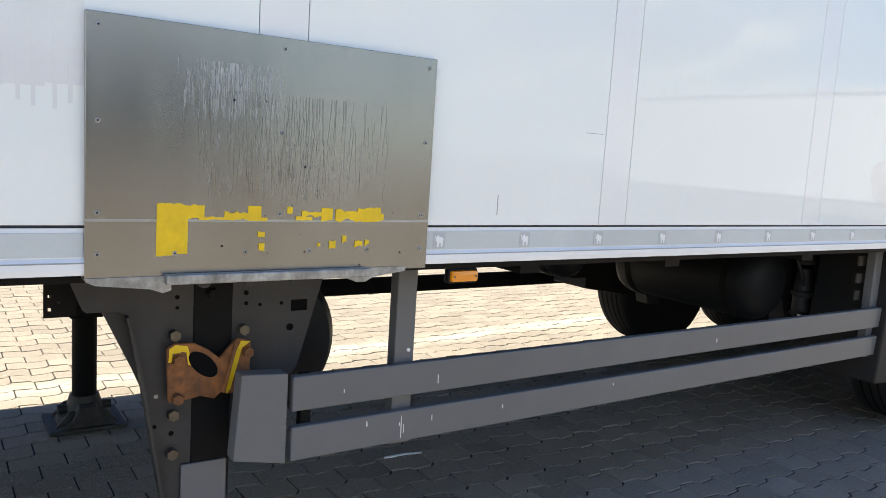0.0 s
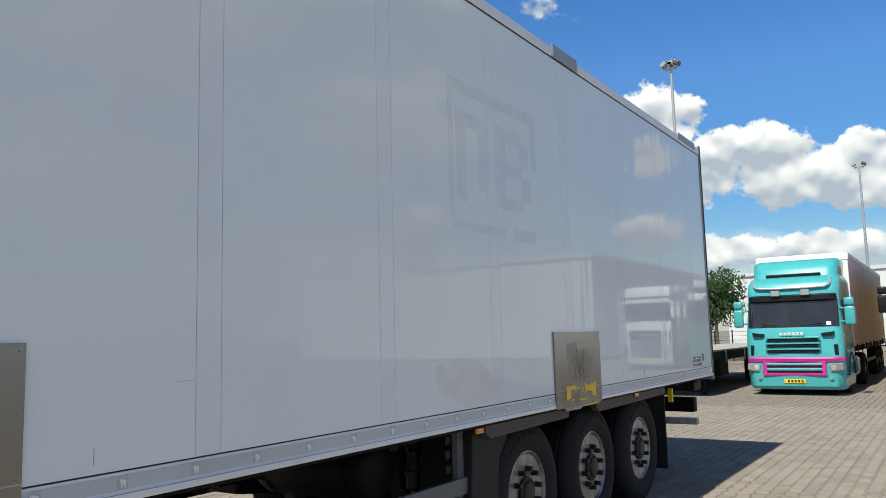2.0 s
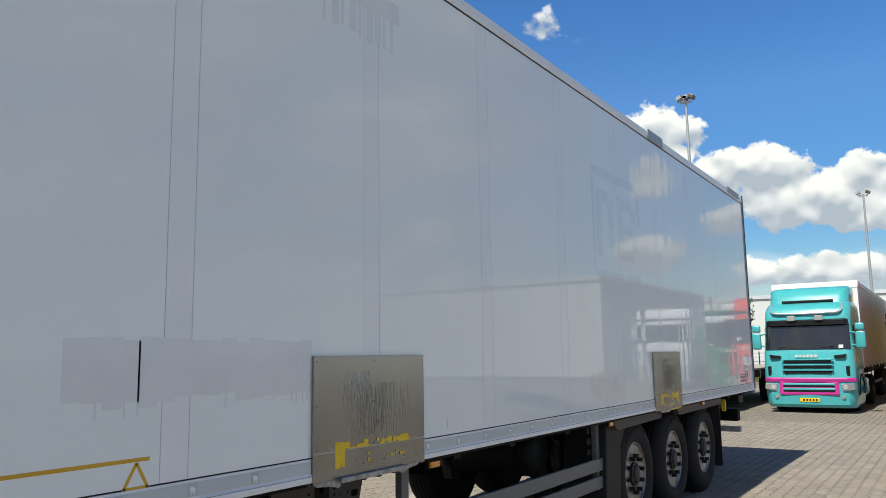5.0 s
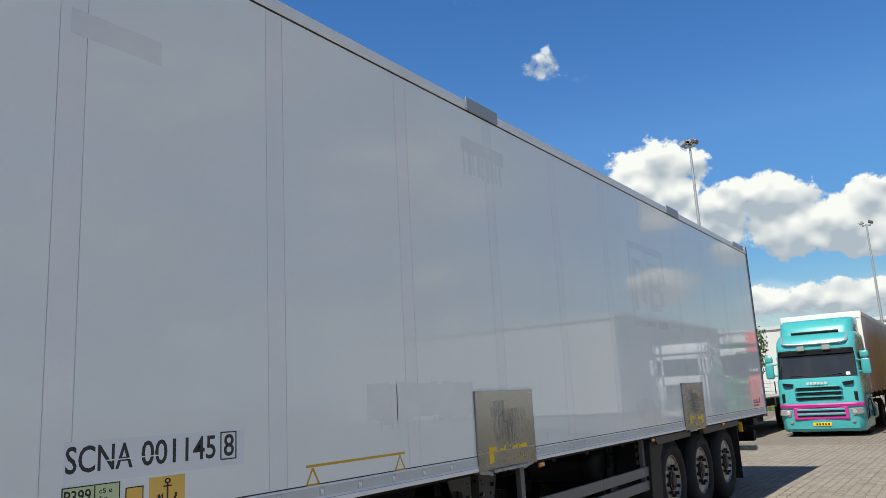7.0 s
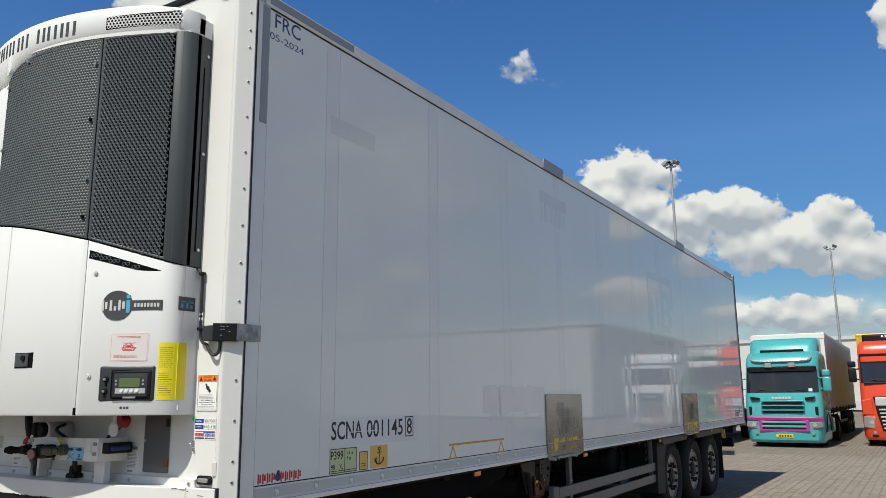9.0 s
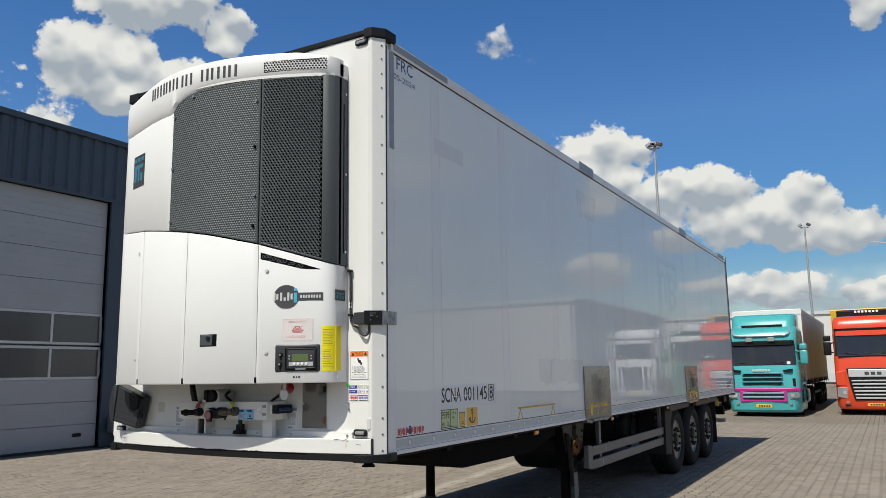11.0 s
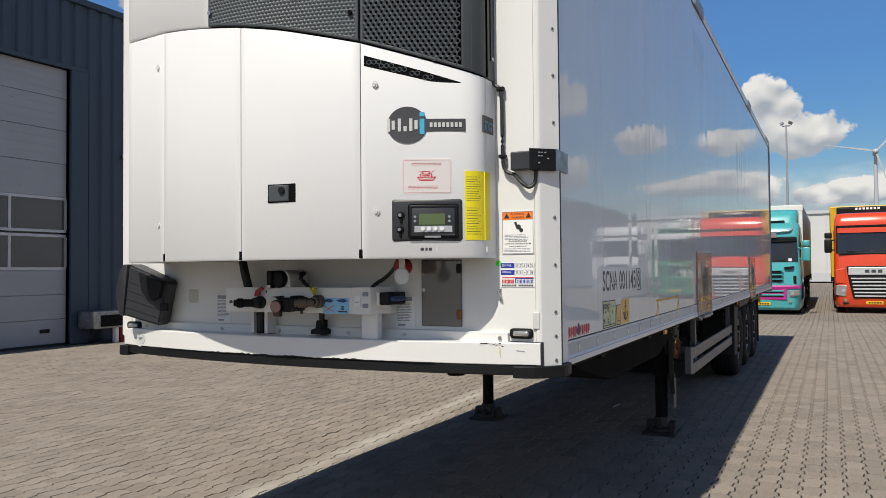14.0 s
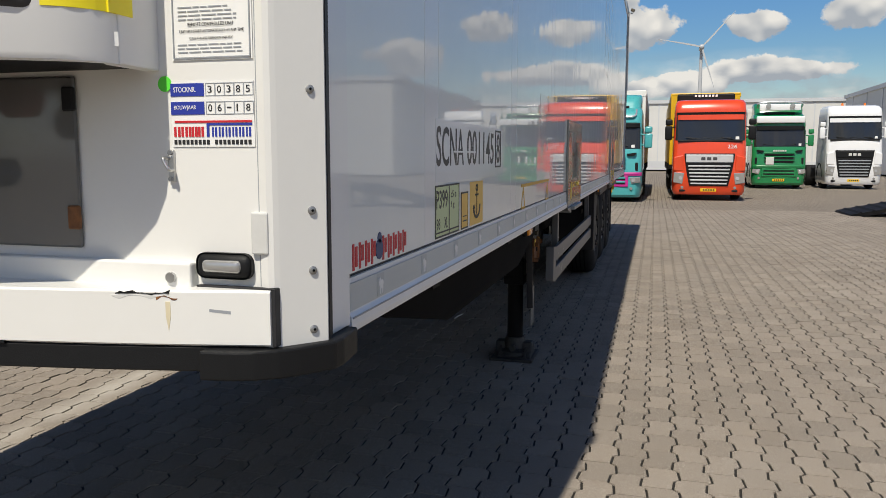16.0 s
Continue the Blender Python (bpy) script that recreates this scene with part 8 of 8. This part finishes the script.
# ---- workshop building ----
BY = 15.35
HEAD, ROOF, DX0, DX1 = 5.94, 7.56, -0.06, 4.42
wall = tagged(new("wall_north"), "dark blue ribbed steel wall of a workshop", "wall", kind="structure")
BASE[wall] = Vector((0, 0, 0))
part("wall_core", box(B(), -16, DX0, BY + 0.058, BY + 0.35, 0, ROOF - 0.1), M_CLAD, wall)
part("wall_core", box(B(), DX1, 40, BY + 0.058, BY + 0.35, 0, ROOF - 0.1), M_CLAD, wall)
part("wall_core", box(B(), DX0, DX1, BY + 0.058, BY + 0.35, HEAD, ROOF - 0.1), M_CLAD, wall)


def ribs(x0, x1, z0, z1, pitch=0.33):
    """Trapezoid sheeting as one folded skin."""
    bm = B()
    pts = []
    x = x0
    while x < x1 - 0.01:
        for dx, d in ((0.0, 0.0), (0.035, 0.045), (0.205, 0.045), (0.24, 0.0)):
            if x + dx <= x1:
                pts.append((x + dx, BY + 0.05 - d))
        x += pitch
    pts.append((x1, BY + 0.05))
    lo = [bm.verts.new((a, b, z0)) for a, b in pts]
    hi = [bm.verts.new((a, b, z1)) for a, b in pts]
    for k in range(len(pts) - 1):
        bm.faces.new((lo[k], lo[k + 1], hi[k + 1], hi[k]))
    return bm


for x0, x1, z0, z1 in ((-16, DX0 - 0.4, 0.05, ROOF - 0.12), (DX1 + 0.42, 40, 0.05, ROOF - 0.12), (DX0 - 0.4, DX1 + 0.42, HEAD + 0.08, ROOF - 0.12)):
    part("ribbed_sheet", ribs(x0, x1, z0, z1), M_CLAD, wall, "trapezoid ribbed sheet")
part("roof_trim", box(B(), -16, 40, BY - 0.06, BY + 0.4, ROOF - 0.14, ROOF, 0.01), M_CLAD, wall)
part("door_jamb", box(B(), DX1, DX1 + 0.42, BY - 0.012, BY + 0.30, 0, HEAD + 0.08, 0.006), M_CLAD, wall)
part("door_jamb", box(B(), DX0 - 0.40, DX0, BY - 0.012, BY + 0.30, 0, HEAD + 0.08, 0.006), M_CLAD, wall)
part("door_lintel", box(B(), DX0, DX1 + 0.42, BY - 0.02, BY + 0.30, HEAD, HEAD + 0.085, 0.006), M_CLAD, wall)
part("building_core", box(B(), -16, 40, BY + 0.5, BY + 14, 0, ROOF - 0.2), M_FARGREY, wall)
door = tagged(new("door_1"), "silver grey sectional door with two rows of smoked panes", "door", kind="structure")
BASE[door] = Vector((0, 0, 0))
DY = BY + 0.13
zs = [0.04, 0.56, 1.08, 1.60, 3.16, 3.88, 4.60, 5.30, HEAD]
for k, (a, b) in enumerate(zip(zs, zs[1:])):
    if k == 3:
        continue
    sec = part("door_section", box(B(), DX0 + 0.02, DX1 - 0.02, DY, DY + 0.05, a + 0.004, b - 0.004, 0.004), M_DOOR, door)
    n = 4
    for j in range(1, n):
        z = a + (b - a) * j / n
        part("section_groove", box(B(), DX0 + 0.03, DX1 - 0.03, DY - 0.004, DY + 0.002, z - 0.006, z + 0.006), M_DOOR, sec)
part("seal", box(B(), DX0, DX1, DY - 0.01, DY + 0.05, 0.0, 0.045), M_BLACK, door)
for z0, z1 in ((1.60, 2.36), (2.40, 3.16)):
    x = DX1 - 0.06
    part("pane_frame", box(B(), DX0 + 0.02, DX1 - 0.02, DY - 0.006, DY + 0.04, z0, z0 + 0.06), M_ALU, door)
    part("pane_frame", box(B(), DX0 + 0.02, DX1 - 0.02, DY - 0.006, DY + 0.04, z1 - 0.06, z1), M_ALU, door)
    while x > DX0 + 0.3:
        a = max(DX0 + 0.08, x - 1.21)
        part("mullion", box(B(), x, x + 0.06, DY - 0.005, DY + 0.04, z0 + 0.06, z1 - 0.06), M_ALU, door)
        part("pane", box(B(), a, x, DY + 0.012, DY + 0.03, z0 + 0.05, z1 - 0.05), M_PANE, door, "smoked pane")
        x -= 1.27
h = part("door_handle", box(B(), 3.79, 4.01, DY - 0.03, DY, 0.28, 0.36, 0.01), M_PLASTIC, door)
wl = thing("wall_lamp", (5.9, BY - 0.1, 4.2), "small white wall lamp on the blue cladding", "lamp")
part("housing", box(B(), 5.76, 6.06, BY - 0.22, BY + 0.01, 4.16, 4.30, 0.02), M_FRONT, wl)
bn = thing("steel_bin", (5.05, BY - 0.4, 0), "galvanised open-fronted box on a pale post", "cabinet")
part("body", box(B(), 4.56, 5.46, BY - 0.60, BY - 0.05, 0.33, 0.70, 0.02), M_GALV, bn)
# dark plate stands for the shade inside the open front
part("front_recess", box(B(), 4.70, 5.42, BY - 0.612, BY - 0.59, 0.37, 0.62, 0.004), M_CHASSIS, bn)
part("post", box(B(), 5.10, 5.19, BY - 0.58, BY - 0.48, 0, 0.34, 0.01), M_FRONT, bn)
ex = thing("red_barrel", (5.42, BY - 0.4, 0), "small red steel barrel under the galvanised box", "barrel")
part("shell", lathe(B(), [(0, 0.0), (0, 0.17), (0.13, 0.175), (0.14, 0.182), (0.15, 0.175), (0.26, 0.175), (0.27, 0.182), (0.28, 0.175), (0.32, 0.17), (0.32, 0.0)], (5.42, BY - 0.45, 0), "z", 24), M_REDPL, ex, smooth=True)

# ---- distance ----
def hall(name, x0, x1, y0, y1, h, material, label, ribs_on):
    root = tagged(new(name), label, "building", kind="structure")
    BASE[root] = Vector((0, 0, 0))
    part("hall_wall", box(B(), x0, x1, y0, y1, 0, h), material, root)
    part("hall_roof_edge", box(B(), x0 - 0.15, x1 + 0.15, y0 - 0.15, y1 + 0.15, h, h + 0.35), M_FARGREY, root)
    bm = B()
    if ribs_on == "x":
        y = y0 + 1
        while y < y1:
            box(bm, x0 - 0.05, x0, y, y + 0.12, 0, h)
            y += 5.0
        box(bm, x0 - 0.06, x0, y0, y1, 0.0, 0.9)
    else:
        x = x0 + 1
        while x < x1:
            box(bm, x, x + 0.12, y1, y1 + 0.05, 0, h)
            x += 5.0
    part("hall_pilaster", bm, M_FARGREY, root)
    return root


hall("backdrop_hall", 80, 110, -40, 17.8, 6.9, M_FAR, "long pale distribution hall across the yard", "x")
side_hall = hall("backdrop_side_hall", 50, 79, -44, -16.5, 7.0, M_FAR, "pale hall beside the yard", "y")
for k in range(5):
    part("dock_door", box(B(), 53 + 5 * k, 56 + 5 * k, -16.52, -16.42, 0.3, 3.3, 0.02), M_FARGREY, side_hall, "grey dock door")

# unseen hall, added so the steel plates mirror something dark
long_hall = hall("unseen_long_hall", -70, 18, -62, -46, 6.2, M_CLAD, "low dark hall out of view, added to darken reflections in the steel plates", "y")


def flood_mast(name, x, y, h, n, label, yaw=0):
    root = thing(name, (x, y, 0), label, "street lamp", "floodlight masts")
    bm = B()
    cyl(bm, (x, y, 0), (x, y, h - 0.3), 0.13, 14, 0.06)
    part("pole", bm, M_MAST, root, smooth=True)
    part("crossbar", box(B(), x - 0.05, x + 0.05, y - 0.3, y + 0.3, h - 0.45, h - 0.36), M_MAST, root)
    for k in range(n):
        yy = y - 0.26 + 0.52 * k / max(1, n - 1)
        bm = box(B(), x - 0.28, x + 0.14, yy - 0.15, yy + 0.15, h - 0.28, h - 0.08, 0.03)
        bmesh.ops.rotate(bm, cent=(x, yy, h - 0.3), matrix=Matrix.Rotation(radians(-28 if k % 2 else 26), 3, "X"), verts=bm.verts)
        part("floodlight", bm, M_GREYSTRIP if k % 2 else M_BRASS, root, "floodlight head")


flood_mast("floodlight_mast", 36.3, 9.6, 14.95, 4, "tall grey mast with a cluster of floodlights")
flood_mast("floodlight_mast", 60.0, 3.68, 13.3, 2, "slim mast with two floodlights")

# wind turbine far beyond the halls
wt = thing("wind_turbine", (620, -29.5, 0), "pale three-bladed wind turbine far away", "wind turbine")
HZ = 83.0
bm = B()
cyl(bm, (620, -29.5, 0), (620, -29.5, HZ - 1.5), 1.9, 20, 1.1)
part("tower", bm, M_TURBINE, wt, smooth=True)
part("nacelle", box(B(), 616, 626, -31.2, -27.8, HZ - 1.7, HZ + 1.9, 0.6), M_TURBINE, wt)
bm = B()
bmesh.ops.create_uvsphere(bm, u_segments=14, v_segments=8, radius=1.9)
bmesh.ops.translate(bm, vec=(615, -29.5, HZ), verts=bm.verts)
part("spinner", bm, M_TURBINE, wt, smooth=True)
for a in (42, 162, 282):
    bm = prism(B(), [(-0.45, 1.5), (-0.9, 6), (-0.55, 20), (-0.12, 34), (0.12, 34), (0.3, 20), (0.5, 6), (0.45, 1.5)], "x", -0.35, 0.35)
    bmesh.ops.rotate(bm, cent=(0, 0, 0), matrix=Matrix.Rotation(radians(a), 3, "X"), verts=bm.verts)
    bmesh.ops.translate(bm, vec=(614.6, -29.5, HZ), verts=bm.verts)
    part("blade", bm, M_TURBINE, wt)


def tree(x, y, h, r, seed):
    root = thing("tree", (x, y, 0), "leafy green tree behind the fence", "tree", "trees by the fence")
    rnd = random.Random(seed)
    bm = B()
    cyl(bm, (x, y, 0), (x, y, h * 0.55), 0.16, 10, 0.08)
    for k in range(7):
        a, z = rnd.uniform(0, 6.28), h * rnd.uniform(0.3, 0.6)
        tube(bm, [(x, y, z), (x + 0.5 * r * math.cos(a), y + 0.5 * r * math.sin(a), z + 0.16 * h), (x + 0.8 * r * math.cos(a), y + 0.8 * r * math.sin(a), z + 0.25 * h)], 0.035, 6)
    part("trunk", bm, M_BARK, root)
    bm = B()
    lumps = [(x + r * 0.6 * rnd.uniform(-1, 1), y + r * 0.6 * rnd.uniform(-1, 1), h * rnd.uniform(0.35, 0.86), r * rnd.uniform(0.3, 0.55)) for _ in range(15)]
    for _ in range(7000):
        cx, cy, cz, cr = rnd.choice(lumps)
        d = Vector((rnd.gauss(0, 1), rnd.gauss(0, 1), rnd.gauss(0, 0.9))).normalized() * cr * rnd.uniform(0.6, 1.08)
        p = Vector((cx, cy, cz)) + d
        q = Euler((rnd.uniform(0, 6), rnd.uniform(0, 6), rnd.uniform(0, 6))).to_matrix()
        s = rnd.uniform(0.08, 0.16)
        bm.faces.new([bm.verts.new(p + q @ Vector(v) * s) for v in ((-1, 0, 0), (0, -0.5, 0.1), (1, 0, 0), (0, 0.5, 0.1))])
    part("crown", bm, M_LEAF, root, kind="stuff")


tree(58.0, 13.6, 6.4, 2.3, 3)
tree(64.0, 17.0, 6.0, 2.2, 8)
fence = thing("fence", (47, 10, 0), "thin dark wire fence with posts", "fence")
for k in range(10):
    part("post", box(B(), 47.0, 47.06, 7.0 + k, 7.06 + k, 0, 1.8), M_CHASSIS, fence)
for k in range(7):
    part("wire", box(B(), 47.02, 47.035, 7.0, 16.0, 0.2 + 0.25 * k, 0.215 + 0.25 * k), M_CHASSIS, fence)
bm = B()
rnd = random.Random(11)
for _ in range(1800):
    x, y, h = rnd.uniform(47.5, 51), rnd.uniform(6.5, 16), rnd.uniform(0.3, 1.1)
    dx, dy = rnd.uniform(-0.2, 0.2), rnd.uniform(-0.2, 0.2)
    bm.faces.new([bm.verts.new(p) for p in ((x, y - 0.03, 0), (x, y + 0.03, 0), (x + dx, y + dy, h))])
lone("weeds", bm, M_WEED, "tall green and yellow weeds along the fence", "plants", kind="stuff")

bm = prism(B(), [(1.758, 2.918), (1.790, 2.912), (1.870, 2.914), (1.952, 2.896), (1.955, 2.903), (1.872, 2.925), (1.80, 2.926), (1.762, 2.926)], "z", 0.001, 0.008, 0.001)
lone("wooden_splinter", bm, M_PAPER, "thin pale splinter lying on the paving under the trailer", "splinter")

# everything but the trailer stands on the yard's level
for ob in list(scene.objects):
    if ob.parent is None and ob not in (trailer, unit, con, cam, sun, ground):
        ob.location.z += GZ + (drop(max(ob.location.x, ob.bound_box[0][0])) if ob.type == "MESH" else drop(ob.location.x))

# ---- paving stones of the near yard ----
PX, PY, SWAY, GAP, BUTT = 0.222, 0.139, 0.016, 0.0110, 0.0078
X0, X1, Y0, Y1 = -7.6, 19.0, -3.9, 15.0
bm = B()
edge_a, edge_b = [[bm.verts.new((x, y, GZ - 0.0065 + drop(x))) for x in (X0 + 0.14, 9.0, X1 - 0.14)] for y in (Y0 + 0.01, Y1 - 0.1)]
for k in range(2):
    bm.faces.new((edge_a[k], edge_a[k + 1], edge_b[k + 1], edge_b[k]))
part("bedding", bm, M_SAND, ground, "dark joint sand")


def sway(f):
    f = f % 1.0
    knots = ((0, 1), (0.40, 0.55), (0.50, -1), (0.90, -0.55), (1.0, 1))
    for (a, va), (b, vb) in zip(knots, knots[1:]):
        if f <= b:
            return SWAY * (va + (vb - va) * (f - a) / (b - a))
    return SWAY


def stone(phase):
    """The outline of one stone round its middle; phase is where its row starts on the zigzag."""
    xs = sorted({0.0, 1.0, *[(k - phase) % 1.0 for k in (0.40, 0.50, 0.90, 1.0)]})
    low = [(-PX / 2 + BUTT / 2 + f * (PX - BUTT), -PY / 2 + GAP / 2 + sway(f + phase)) for f in xs]
    high = [(x, y + PY - GAP) for x, y in low][::-1]
    return low + high


def stone_arrays(phase, chamfer=0.0012):
    ring = np.array(stone(phase))
    n = len(ring)
    inner = ring.copy()
    inner[:, 0] *= 1 - 2 * chamfer / PX
    inner[:, 1] = ring[:, 1] * (1 - 2 * chamfer / PY)
    v = np.vstack([np.c_[inner, np.zeros(n)], np.c_[ring, np.full(n, -0.0016)], np.c_[ring, np.full(n, -0.0145)]])
    quads = [(k * n + (i + 1) % n, k * n + i, (k + 1) * n + i, (k + 1) * n + (i + 1) % n) for k in range(2) for i in range(n)]
    return v, [tuple(range(n))], quads


SHAPES = [stone_arrays(0.0), stone_arrays(0.5)]
singles = []
for v, tops, quads in SHAPES:
    me = bpy.data.meshes.new("paving_stone")
    me.from_pydata(v.tolist(), [], tops + quads)
    me.materials.append(M_PAVER)
    singles.append(me)
rng = np.random.default_rng(4)
count, all_v, all_f, offset = 0, [], [], 0
for j in range(int((Y1 - Y0) / PY)):
    y = Y0 + (j + 0.5) * PY
    odd = j % 2
    for i in range(int((X1 - X0) / PX)):
        x = X0 + (i + 0.5 + 0.5 * odd) * PX
        dz, tx, ty = rng.normal(0, 0.0009), rng.normal(0, 0.004), rng.normal(0, 0.006)
        if count < 300 and -2.6 < x < 2.6 and -0.25 < y < 1.6:
            ob = new("paving_stone", singles[odd])
            ob.location, ob.rotation_euler = (x, y, GZ + dz), (ty, -tx, 0)
            ob.parent = ground
            count += 1
            continue
        v, tops, quads = SHAPES[odd]
        w = v.copy()
        w[:, 2] += GZ + drop(x) + dz + tx * v[:, 0] + ty * v[:, 1]
        w[:, 0] += x
        w[:, 1] += y
        all_v.append(w)
        all_f += [tuple(k + offset for k in f) for f in tops + quads]
        offset += len(v)
me = bpy.data.meshes.new("paving_stones")
me.from_pydata(np.vstack(all_v).tolist(), [], all_f)
me.materials.append(M_PAVER)
rest = new("paving_stones", me)
rest.parent = ground
tagged(rest, "zigzag concrete paving stones", kind="stuff")
